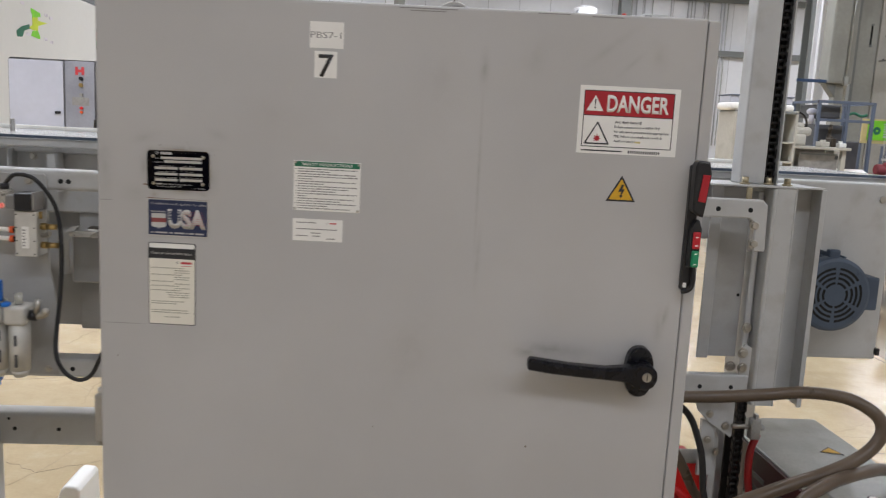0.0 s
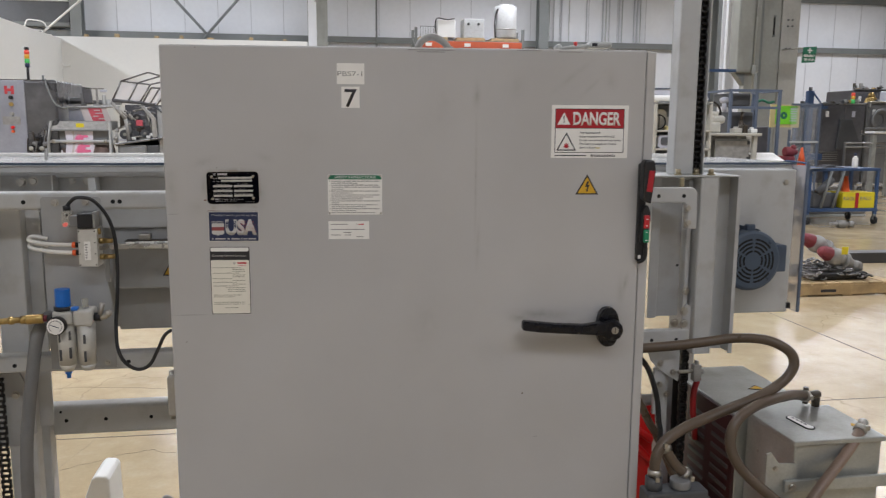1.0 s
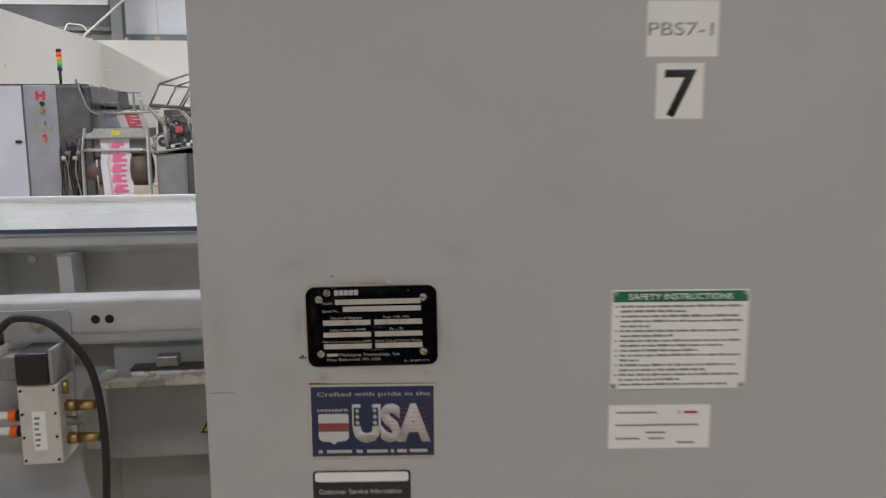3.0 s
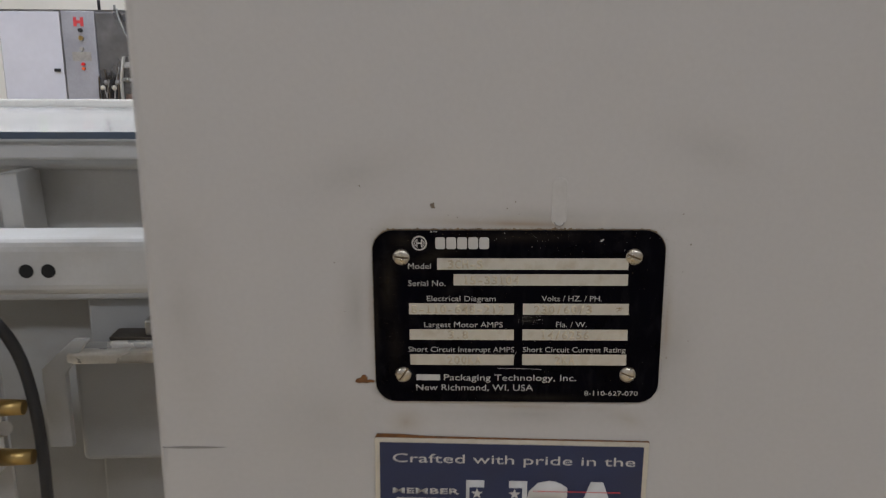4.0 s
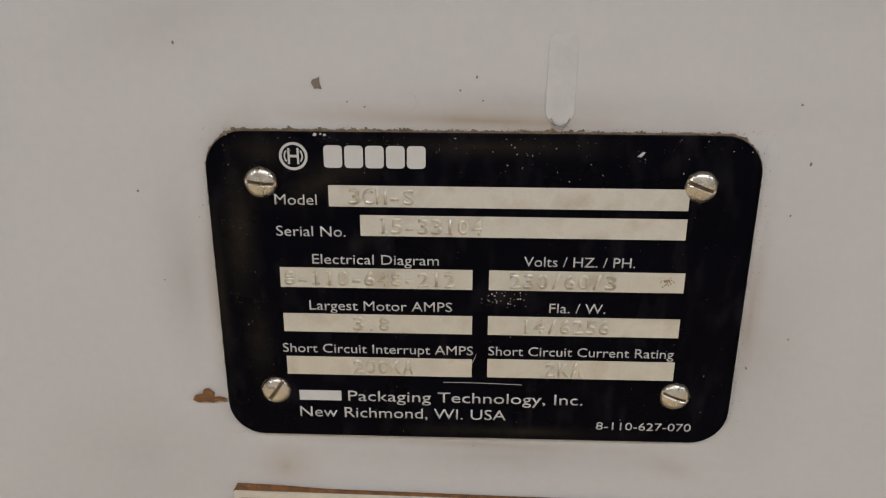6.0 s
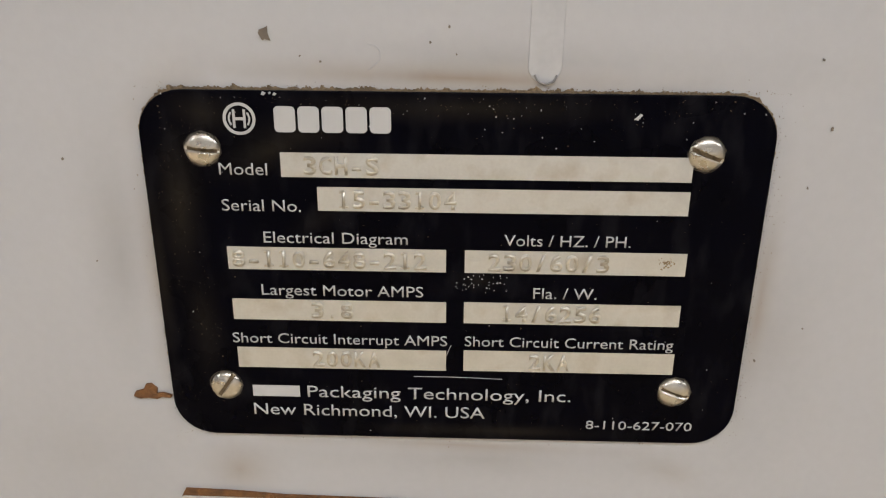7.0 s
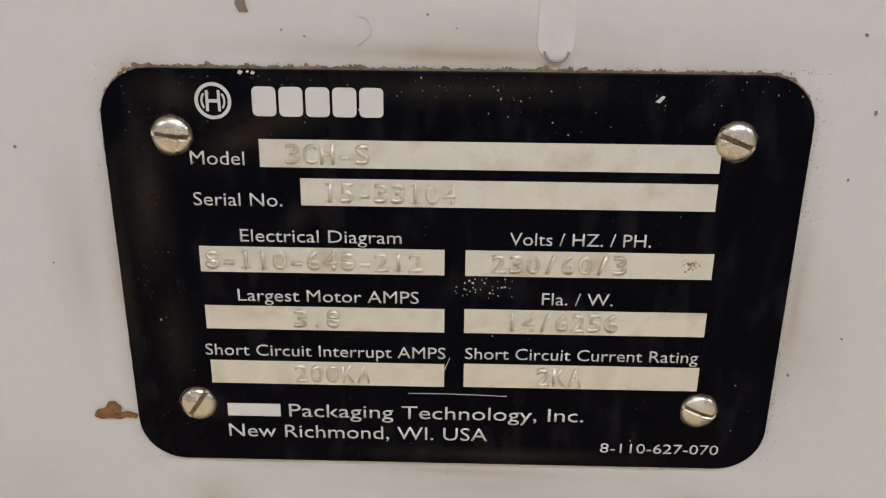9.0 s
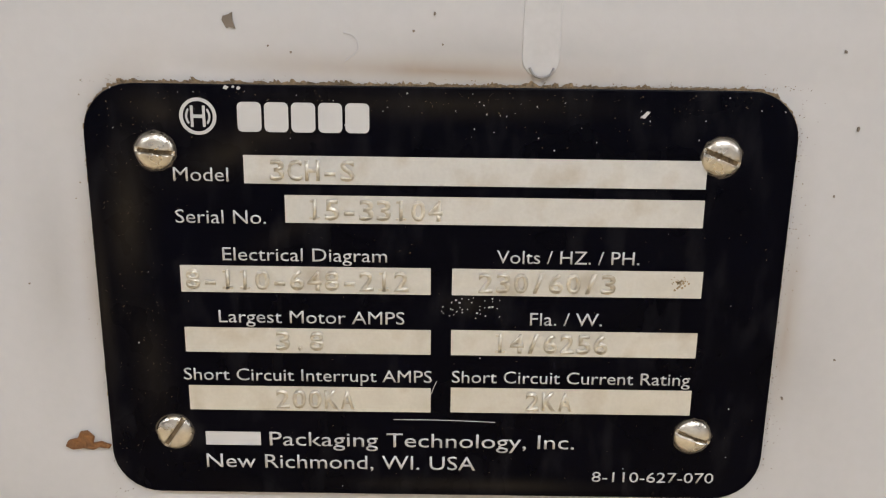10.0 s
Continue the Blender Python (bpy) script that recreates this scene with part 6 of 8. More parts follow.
part("mid_strap", Solid().box(1.000, 1.012, 0.06, 0.57, 0.352, 0.372, 0.002), GALV, vp)
part("base_skid", Solid().box(1.00, 1.34, -0.18, 0.58, 0.0, 0.10, 0.006), CAST_GREY, vp)
part("maker_badge", Solid().cyl((1.131, 0.000, 0.6982), (1.131, 0.000, 0.7005), 0.0145, seg=24).cyl((1.139, -0.073, 0.6982), (1.139, -0.073, 0.7005), 0.0145, seg=24).prism([(1.1454, 0.0016), (1.1534, -0.0714), (1.1246, -0.0746), (1.1166, -0.0016)], 0.6982, 0.7005, axis="z"), BLACK, vp, "oval black and white badge")
part("badge_face", Solid().cyl((1.131, 0.000, 0.7004), (1.131, 0.000, 0.7012), 0.0105, seg=24).cyl((1.139, -0.073, 0.7004), (1.139, -0.073, 0.7012), 0.0105, seg=24).prism([(1.1414, 0.0012), (1.1494, -0.0718), (1.1286, -0.0742), (1.1206, -0.0012)], 0.7004, 0.70119, axis="z"), STICKER_WHITE, vp)
for k in range(4):
    part("badge_mark", Solid().box(1.130 + 0.002 * k, 1.137 + 0.002 * k, -0.058 + 0.016 * (3 - k), -0.048 + 0.016 * (3 - k), 0.7010, 0.7016), INK_GREY, vp)
part("hot_sticker", Solid().prism([(1.180, 0.313), (1.238, 0.295), (1.2215, 0.347)], 0.6765, 0.6775, axis="z"), INK, vp)
part("hot_sticker_face", Solid().prism([(1.187, 0.315), (1.231, 0.301), (1.2195, 0.339)], 0.6774, 0.6782, axis="z"), SIGN_YELLOW, vp)
part("spark_sticker", Solid().prism([(1.262, -0.075), (1.285, -0.085), (1.275, -0.055)], 0.6984, 0.6992, axis="z"), SIGN_YELLOW, vp)
part("lifting_bracket", Solid().prism([(0.960, 0.545), (0.960, 0.672), (0.972, 0.676), (0.995, 0.645), (1.048, 0.640), (1.048, 0.545)], -0.166, -0.160, 0.001), GALV, vp)
bolt_head(0.985, -0.166, 0.632, 0.006, vp)
part("front_bar", Solid().box(1.010, 1.330, -0.176, -0.166, 0.566, 0.600, 0.003), GALV, vp)
bolt_head(1.030, -0.176, 0.583, 0.009, vp)
part("side_rod", Solid().tube([(1.322, -0.170, 0.600), (1.334, -0.168, 0.604), (1.340, -0.160, 0.590), (1.338, -0.150, 0.50), (1.332, -0.14, 0.10)], 0.006), GALV, vp)
for k in range(3):
    part("seam_screw", Solid().cyl((1.0455, 0.02, 0.30 + 0.15 * k), (1.049, 0.02, 0.30 + 0.15 * k), 0.004, seg=10), STEEL, vp)
part("outlet_elbow", Solid().cyl((1.262, 0.085, 0.698), (1.262, 0.085, 0.732), 0.0115, seg=12).cyl((1.225, 0.07, 0.734), (1.270, 0.088, 0.734), 0.0125, seg=12, bevel=0.003).cyl((1.245, 0.11, 0.698), (1.245, 0.11, 0.748), 0.008, seg=6), CAST_DARK, vp)
part("inlet_elbow", Solid().cyl((1.275, -0.105, 0.698), (1.275, -0.105, 0.724), 0.012, seg=12).cyl((1.275, -0.105, 0.720), (1.262, -0.12, 0.712), 0.013, seg=12), STEEL, vp)


def hose(pts, label, mat=HOSE_BROWN):
    h_ = thing("vacuum_hose", pts[0], label, "hose", "vacuum hoses")
    part("hose_line", Solid().tube(pts, 0.0140, seg=18, steps=10), mat, h_)
    for i in (0, -1):
        a, b = Vector(pts[i]), Vector(pts[1 if i == 0 else -2])
        d_ = (b - a).normalized()
        part("hose_clamp", Solid().cyl(a + d_ * 0.004, a + d_ * 0.020, 0.0170, seg=24).box(a.x - 0.005, a.x + 0.005, a.y - 0.024, a.y - 0.014, a.z - 0.004, a.z + 0.008), STEEL, h_)
    return h_


hose([(0.60, 0.11, 0.890), (0.70, 0.105, 0.889), (0.80, 0.10, 0.893), (0.90, 0.092, 0.903), (0.985, 0.070, 0.918), (1.055, 0.030, 0.921), (1.102, -0.002, 0.900), (1.116, -0.016, 0.868), (1.098, -0.022, 0.832), (1.053, -0.028, 0.800), (0.985, -0.042, 0.777), (0.90, -0.066, 0.762), (0.82, -0.095, 0.750), (0.755, -0.112, 0.734), (0.705, -0.124, 0.712), (0.676, -0.134, 0.685), (0.665, -0.142, 0.660), (0.662, -0.145, 0.620)], "brown vacuum hose looping out beside the cabinet")
hose([(1.222, 0.070, 0.735), (1.165, 0.040, 0.752), (1.10, -0.005, 0.766), (1.03, -0.050, 0.774), (0.965, -0.085, 0.772), (0.912, -0.11, 0.757), (0.882, -0.125, 0.727), (0.874, -0.135, 0.690), (0.886, -0.145, 0.650), (0.915, -0.158, 0.612), (0.955, -0.178, 0.575), (1.00, -0.20, 0.54), (1.05, -0.215, 0.51), (1.10, -0.22, 0.48)], "brown vacuum hose bending from the pump lid")
hose([(1.262, -0.120, 0.715), (1.22, -0.145, 0.680), (1.16, -0.175, 0.638), (1.10, -0.20, 0.595), (1.05, -0.22, 0.55), (1.01, -0.235, 0.50), (0.985, -0.24, 0.44)], "faded brown vacuum hose falling across the pump front", HOSE_PALE)
hose([(0.690, -0.125, 0.700), (0.705, -0.128, 0.672), (0.728, -0.132, 0.640), (0.760, -0.138, 0.612)], "short brown hose stub joining the manifold")
mn = thing("vacuum_manifold", (0.70, -0.14, 0.0), "grey valve manifold under the hoses beside the cabinet", "manifold")
part("manifold_block", Solid().cyl((0.662, -0.145, 0.585), (0.662, -0.145, 0.622), 0.022, seg=6).box(0.635, 0.80, -0.175, -0.115, 0.545, 0.588, 0.006), MACHINE_DARK, mn)
part("manifold_cap", Solid().cyl((0.735, -0.145, 0.588), (0.735, -0.145, 0.612), 0.027, seg=24, bevel=0.004), MACHINE_MID, mn)
part("manifold_leg", Solid().box(0.69, 0.72, -0.16, -0.13, 0.0, 0.545, 0.003), FRAME_GREY, mn)
# hose and handle seen just above the cabinet
whole("duct_hose", Solid().tube([(0.120, 0.60, 1.367), (0.124, 0.60, 1.60), (0.132, 0.59, 1.72), (0.144, 0.58, 1.757), (0.160, 0.58, 1.776), (0.187, 0.58, 1.784), (0.215, 0.58, 1.773), (0.238, 0.58, 1.750), (0.255, 0.58, 1.70), (0.265, 0.60, 1.367)], 0.011, seg=16), CAST_GREY, "ribbed grey duct hose arching behind the cabinet", "duct hose")
tp = thing("control_pod", (0.60, 0.30, 1.367), "small grey pod on a swing arm behind the cabinet top", "control pod")
part("pod", Solid().box(0.600, 0.668, 0.28, 0.33, 1.732, 1.750, 0.008, 3), FRAME_GREY, tp)
part("pod_screen", Solid().box(0.606, 0.622, 0.2785, 0.281, 1.736, 1.745, 0.002), BLACK, tp)
part("pod_arm", Solid().tube([(0.515, 0.30, 1.728), (0.55, 0.30, 1.734), (0.61, 0.30, 1.740)], 0.005), FRAME_GREY, tp)
part("pod_lamp", Solid().cyl((0.563, 0.30, 1.735), (0.563, 0.30, 1.749), 0.005, seg=14), RED, tp)
part("pod_mast", Solid().tube([(0.515, 0.30, 1.728), (0.508, 0.30, 1.70), (0.508, 0.31, 1.372)], 0.010), FRAME_GREY, tp)
part("pod_foot", Solid().box(0.49, 0.53, 0.295, 0.60, 1.366, 1.372), FRAME_GREY, tp)


# ---- far left: stainless wrapping line ----
cabt = thing("steel_cabinet", (-4.75, 11.3, 0.0), "tall brushed stainless machine cabinet with a control strip", "machine cabinet")
part("body", Solid().box(-5.75, -4.03, 10.95, 12.4, 0.0, 2.17, 0.05, 4), STAINLESS_DARK, cabt, "mottled dark stainless side")
part("front_door", Solid().box(-5.72, -4.93, 10.93, 10.955, 0.25, 2.14, 0.006), PALE_PANEL, cabt, "pale blue-white door panel")
part("control_strip", Solid().box(-4.90, -4.47, 10.925, 10.955, 0.25, 2.15, 0.006), STAINLESS_BLUE, cabt, "blue-grey control strip")
for z, m_, r_ in ((1.90, BLACK, 0.028), (1.80, BRASS, 0.03), (1.66, CAST_GREY, 0.025), (1.46, RED, 0.022), (1.40, ORANGE, 0.02)):
    part("push_button", Solid().cyl((-4.66, 10.89, z), (-4.66, 10.93, z), r_, seg=16), m_, cabt)
part("red_label", Solid().box(-4.745, -4.705, 10.918, 10.926, 1.95, 2.07).box(-4.655, -4.615, 10.918, 10.926, 1.95, 2.07).box(-4.705, -4.655, 10.918, 10.926, 1.99, 2.03), PRINT_RED, cabt, "red printed mark")
part("switch_plate", Solid().box(-4.80, -4.55, 10.922, 10.93, 1.50, 1.62), CAST_GREY, cabt)
part("door_latch", Solid().box(-5.05, -4.97, 10.90, 10.93, 1.36, 1.40, 0.005), BLACK, cabt)
part("conduit", Solid().tube([(-4.167, 10.93, 2.175), (-4.15, 10.90, 2.10), (-4.10, 10.86, 1.97), (-4.04, 10.85, 1.83), (-3.95, 10.86, 1.76), (-3.88, 10.90, 1.75)], 0.013), STEEL_GREY, cabt)
part("top_stub", Solid().cyl((-4.25, 11.1, 2.165), (-4.25, 11.1, 2.24), 0.015, seg=10), STEEL_GREY, cabt)
twr = thing("signal_tower", (-4.49, 11.2, 2.17), "stacked signal tower lamp on the steel cabinet", "signal lamp")
part("mast", Solid().cyl((-4.49, 11.2, 2.17), (-4.49, 11.2, 2.36), 0.02, seg=12), BLACK, twr)
for k, m_ in enumerate((FLAG_BLUE, LED_GREEN, LED_AMBER, LED_RED_DIM)):
    part("lamp_tier", Solid().cyl((-4.49, 11.2, 2.36 + 0.065 * k), (-4.49, 11.2, 2.42 + 0.065 * k), 0.035, seg=16), m_, twr)
part("cap", Solid().cyl((-4.49, 11.2, 2.62), (-4.49, 11.2, 2.66), 0.035, seg=16), BLACK, twr)

wl = thing("wrapping_machine", (-3.3, 11.4, 0.0), "stainless film wrapping machine with raised clear guards", "wrapping machine")
part("base_cabinet", Solid().box(-3.20, -2.78, 10.98, 12.1, 0.0, 1.20, 0.01), MACHINE_MID, wl)
part("cabinet_door", Solid().box(-3.175, -2.80, 10.965, 10.985, 0.3, 1.165, 0.008), MACHINE_MID, wl)
part("dark_bay", Solid().box(-2.775, -2.60, 11.0, 12.1, 0.0, 1.20, 0.01), MACHINE_DARK, wl)
part("end_cabinet", Solid().box(-2.595, -2.465, 11.02, 12.1, 0.0, 1.30, 0.01), CAST_GREY, wl)
part("table", Solid().prism([(-3.25, 1.195), (-2.46, 1.305), (-2.46, 1.335), (-3.25, 1.225)], 10.93, 12.15, 0.006), STAINLESS, wl)
part("side_plate", Solid().prism([(-4.20, 0.0), (-4.19, 1.25), (-4.135, 1.56), (-4.11, 1.56), (-4.165, 1.25), (-4.17, 0.0)], 10.88, 11.0, 0.004), FRAME_GREY, wl)
part("side_plate", Solid().prism([(-3.305, 0.0), (-3.30, 1.56), (-3.275, 1.56), (-3.27, 1.25), (-3.275, 0.0)], 10.88, 11.0, 0.004), FRAME_GREY, wl)
part("hood", Solid().prism([(10.9, 1.425), (11.0, 1.555), (11.5, 1.57), (11.5, 1.43)], -4.15, -3.30, 0.006, axis="x"), CAST_GREY, wl)
part("hood_lip", Solid().box(-4.15, -3.30, 10.895, 10.905, 1.41, 1.435, 0.004), MACHINE_MID, wl)
part("reel_bay", Solid().box(-4.16, -3.31, 10.985, 11.0, 1.20, 1.43), MACHINE_MID, wl)
part("roller_shaft", Solid().cyl((-4.17, 10.93, 1.255), (-3.29, 10.93, 1.255), 0.022, seg=14), FRAME_GREY, wl)
for x in (-4.10, -3.36):
    part("shaft_collar", Solid().cyl((x - 0.02, 10.93, 1.255), (x + 0.02, 10.93, 1.255), 0.032, seg=14), STEEL, wl)
part("film_roll", Solid().cyl((-3.54, 11.12, 0.98), (-3.315, 11.12, 0.98), 0.235, seg=32), BROWN_ROLL, wl, "brown reel core")
part("film_roll", Solid().cyl((-4.14, 11.12, 0.96), (-3.96, 11.12, 0.96), 0.20, seg=32), BROWN_ROLL, wl)
part("guide_pin", Solid().cyl((-4.0, 10.94, 0.7), (-4.0, 10.94, 1.12), 0.012, seg=8), FRAME_GREY, wl)
fw = part("film_web", Solid().prism([(-3.95, 1.42), (-3.93, 1.25), (-3.955, 1.08), (-3.925, 0.55), (-3.53, 0.55), (-3.525, 1.10), (-3.55, 1.25), (-3.545, 1.42)], 10.955, 10.960), FILM_WHITE, wl, "white film web with pink print")
part("film_fold", Solid().prism([(-3.84, 1.42), (-3.82, 1.42), (-3.80, 1.25), (-3.835, 1.08), (-3.80, 0.6), (-3.83, 0.6), (-3.865, 1.08), (-3.83, 1.25)], 10.952, 10.9545), FILM_TAN, fw)
for k in range(6):
    z = 0.50 + 0.145 * k
    o = (0.0, 0.012, -0.008)[k % 3]
    part("pink_mark", Solid().prism([(-3.80 + o, z), (-3.60 + o, z + 0.01), (-3.60 + o, z + 0.045), (-3.68 + o, z + 0.055), (-3.67 + o, z + 0.085), (-3.61 + o, z + 0.09), (-3.61 + o, z + 0.12), (-3.72 + o, z + 0.125), (-3.79 + o, z + 0.10)], 10.949, 10.9515), PINK, fw)
    part("pale_mark", Solid().prism([(-3.83 + o, z + 0.02), (-3.80 + o, z + 0.02), (-3.77 + o, z + 0.135), (-3.70 + o, z + 0.14), (-3.72 + o, z + 0.127), (-3.79 + o, z + 0.10)], 10.948, 10.9512), PINK_PALE, fw)
fw = part("film_web", Solid().prism([(-3.80, 1.765), (-3.42, 1.765), (-3.345, 1.56), (-3.74, 1.56)], 11.30, 11.304), FILM_TAN, wl, "tinted film web with red print")
part("red_mark", Solid().prism([(-3.69, 1.76), (-3.49, 1.76), (-3.44, 1.565), (-3.62, 1.565)], 11.294, 11.298), FILM_RED, fw)
for x, z, l_ in ((-3.60, 1.73, 0.09), (-3.58, 1.685, 0.11), (-3.61, 1.64, 0.07), (-3.53, 1.60, 0.09)):
    part("white_gap", Solid().box(x, x + l_, 11.290, 11.2935, z - 0.008, z + 0.006), FILM_TAN, fw)
part("hood_label", Solid().box(-3.775, -3.665, 10.93, 10.945, 1.465, 1.525), BOX_YELLOW, wl)
part("infeed_shield", Solid().prism([(-3.98, 1.57), (-3.75, 1.57), (-3.80, 1.745), (-3.98, 1.76)], 11.32, 11.36, 0.006), STAINLESS_BLUE, wl, "pale blue curved infeed shield")
part("idler_bar", Solid().cyl((-3.99, 11.28, 1.775), (-3.20, 11.28, 1.79), 0.016, seg=12), FRAME_GREY, wl)
part("idler_bar", Solid().cyl((-4.02, 11.6, 1.86), (-3.25, 11.6, 1.86), 0.035, seg=12), STAINLESS, wl)
part("idler_end", Solid().box(-4.0, -3.83, 11.5, 11.56, 1.87, 1.93, 0.008).box(-3.84, -3.76, 11.5, 11.56, 1.80, 2.0, 0.008), STAINLESS, wl)
part("mini_screen", Solid().prism([(-3.79, 2.09), (-3.66, 2.08), (-3.64, 1.84), (-3.77, 1.84)], 11.4, 11.45, 0.006), MACHINE_WARM, wl)
part("sensor_arm", Solid().box(-3.585, -3.555, 11.4, 11.43, 1.79, 2.07).box(-3.73, -3.46, 11.4, 11.43, 2.055, 2.075).box(-3.63, -3.52, 11.38, 11.43, 1.79, 1.83, 0.004), CAST_GREY, wl)
part("sensor_head", Solid().box(-3.52, -3.42, 11.38, 11.44, 2.01, 2.05, 0.01), PALE_PANEL, wl)
part("tension_roller", Solid().cyl((-3.47, 11.42, 1.80), (-3.47, 11.42, 1.97), 0.028, seg=14, bevel=0.006).cyl((-3.40, 11.42, 1.80), (-3.40, 11.42, 1.90), 0.035, seg=14, bevel=0.006), FRAME_GREY, wl)
part("tension_plate", Solid().box(-3.42, -3.24, 11.45, 11.5, 1.82, 1.88, 0.006), STAINLESS, wl)
part("back_panel", Solid().box(-3.26, -2.60, 11.86, 11.88, 1.2, 1.83), MACHINE_WARM, wl)
rm = random.Random(21)
# the wrapping head: drums, arms and plates behind the guards
for x, y, z, r_, l_ in ((-3.17, 11.35, 1.36, 0.075, 0.14), (-2.98, 11.4, 1.62, 0.06, 0.16), (-2.86, 11.3, 1.38, 0.065, 0.12), (-2.72, 11.35, 1.52, 0.05, 0.10)):
    dr = part("drum", Solid().cyl((x, y, z), (x + 0.03, y - l_, z), r_, seg=20, bevel=0.008), MACHINE_DARK, wl)
    part("drum_hub", Solid().cyl((x + 0.03, y - l_, z), (x + 0.034, y - l_ - 0.02, z), r_ * 0.35, seg=12), STEEL, dr)
for a, b in (((-3.22, 11.2, 1.75), (-3.02, 11.2, 1.60)), ((-3.05, 11.18, 1.66), (-2.93, 11.18, 1.55)), ((-2.98, 11.2, 1.72), (-2.76, 11.2, 1.77)), ((-2.80, 11.2, 1.70), (-2.72, 11.2, 1.42)), ((-3.10, 11.22, 1.30), (-2.74, 11.22, 1.36)), ((-3.24, 11.25, 1.45), (-3.06, 11.25, 1.52)), ((-3.12, 11.25, 1.72), (-3.10, 11.25, 1.35))):
    part("linkage", Solid().cyl(a, b, 0.013, seg=8).ball(a, 0.022, seg=8).ball(b, 0.022, seg=8), STEEL, wl)
for x0, x1, z0, z1, m_ in ((-3.21, -3.14, 1.47, 1.66, CAST_DARK), (-3.12, -3.05, 1.38, 1.57, MACHINE_MID), (-2.97, -2.84, 1.40, 1.47, CAST_DARK), (-2.83, -2.77, 1.50, 1.74, MACHINE_MID), (-2.92, -2.80, 1.26, 1.33, CAST_GREY), (-2.76, -2.68, 1.36, 1.50, CAST_GREY), (-3.02, -2.93, 1.28, 1.42, MACHINE_DARK)):
    part("machine_plate", Solid().box(x0, x1, 11.24, 11.28, z0, z1, 0.008), m_, wl)
part("jaw_cover", Solid().box(-2.94, -2.84, 11.1, 11.14, 1.49, 1.585, 0.008), FILM_RED, wl, "faded red jaw cover")
for x, z in ((-3.02, 1.275), (-2.80, 1.30), (-2.74, 1.335)):
    part("white_block", Solid().box(x, x + 0.06, 11.1, 11.15, z, z + 0.045, 0.01), STICKER_WHITE, wl)
part("valve_stack", Solid().cyl((-3.21, 10.98, 1.18), (-3.20, 10.98, 1.44), 0.022, seg=10).ball((-3.20, 10.98, 1.42), 0.035, seg=10).ball((-3.22, 10.98, 1.30), 0.035, seg=10).box(-3.26, -3.17, 10.96, 11.0, 1.20, 1.24, 0.006), CAST_GREY, wl, "dull metal valve stack")
clut = Solid()
for k in range(46):
    x, z = rm.uniform(-3.25, -2.66), rm.uniform(1.25, 1.80)
    w_, h_ = rm.uniform(0.015, 0.07), rm.uniform(0.010, 0.05)
    y = rm.uniform(11.35, 11.8)
    if rm.random() < 0.4:
        clut.box(x, x + w_, y, y + 0.06, z, z + h_, 0.004, 1)
    else:
        clut.cyl((x, y, z), (x + w_ * 1.6, y, z + rm.uniform(-0.06, 0.06)), rm.uniform(0.006, 0.016), seg=8)
tagged(part("mechanism", clut, MACHINE_MID, wl), kind="stuff")


def tube_frame(parent, pts, r, mat=STAINLESS, name="guard_tube"):
    for a, b in zip(pts, pts[1:]):
        part(name, Solid().cyl(a, b, r, seg=8), mat, parent)


tube_frame(wl, [(-3.26, 11.0, 1.85), (-3.07, 11.0, 1.59), (-3.035, 11.0, 1.27)], 0.024, CAST_GREY)
for a, b, c_, d_ in (((-2.86, 1.80), (-2.80, 1.80), (-2.63, 1.61), (-2.69, 1.60)), ((-2.69, 1.60), (-2.63, 1.61), (-2.61, 1.33), (-2.685, 1.30))):
    part("guard_post", Solid().prism([a, b, c_, d_], 11.0, 11.05, 0.004), CAST_GREY, wl)
tube_frame(wl, [(-2.64, 11.0, 1.81), (-2.455, 11.0, 1.63), (-2.44, 11.0, 1.33)], 0.017, MACHINE_DARK)
# large raised guard, then the small one
a, b, c_, d_ = (-3.245, 11.0, 1.875), (-3.105, 11.0, 2.165), (-2.71, 11.0, 2.30), (-2.36, 11.2, 2.215)
tube_frame(wl, [a, b, c_, d_], 0.0125, GUARD_TUBE)
tube_frame(wl, [(-2.84, 11.0, 1.86), (-2.68, 11.0, 2.12), (-2.36, 11.2, 2.215)], 0.0125, GUARD_TUBE)
tube_frame(wl, [(-3.02, 11.0, 1.86), (-2.87, 11.0, 2.14), (-2.53, 11.1, 2.26)], 0.011, GUARD_TUBE)
tube_frame(wl, [b, (-2.87, 11.0, 2.14), (-2.68, 11.0, 2.12)], 0.010, GUARD_TUBE)
tube_frame(wl, [a, (-2.80, 11.0, 1.84)], 0.025, MACHINE_WARM)
part("guard_pane", Solid().prism([(-3.23, 1.885), (-3.10, 2.15), (-2.875, 2.13), (-3.02, 1.87)], 11.005, 11.011), ACRYLIC, wl, "clear guard pane")
part("guard_pane", Solid().prism([(-3.01, 1.87), (-2.865, 2.13), (-2.69, 2.11), (-2.84, 1.87)], 11.005, 11.011), ACRYLIC, wl, "clear guard pane")
tube_frame(wl, [(-2.81, 11.0, 1.84), (-2.67, 11.0, 2.07), (-2.34, 11.05, 2.07)], 0.0125, GUARD_TUBE)
tube_frame(wl, [(-2.60, 11.0, 1.81), (-2.43, 11.0, 2.05)], 0.011, GUARD_TUBE)
tube_frame(wl, [(-2.70, 11.0, 1.83), (-2.55, 11.0, 2.06)], 0.009, GUARD_TUBE)
tube_frame(wl, [(-2.83, 11.0, 1.835), (-2.62, 11.0, 1.815)], 0.022, MACHINE_DARK)
part("guard_strip", Solid().box(-2.36, -2.16, 11.0, 11.06, 2.075, 2.10, 0.006), FRAME_GREY, wl)
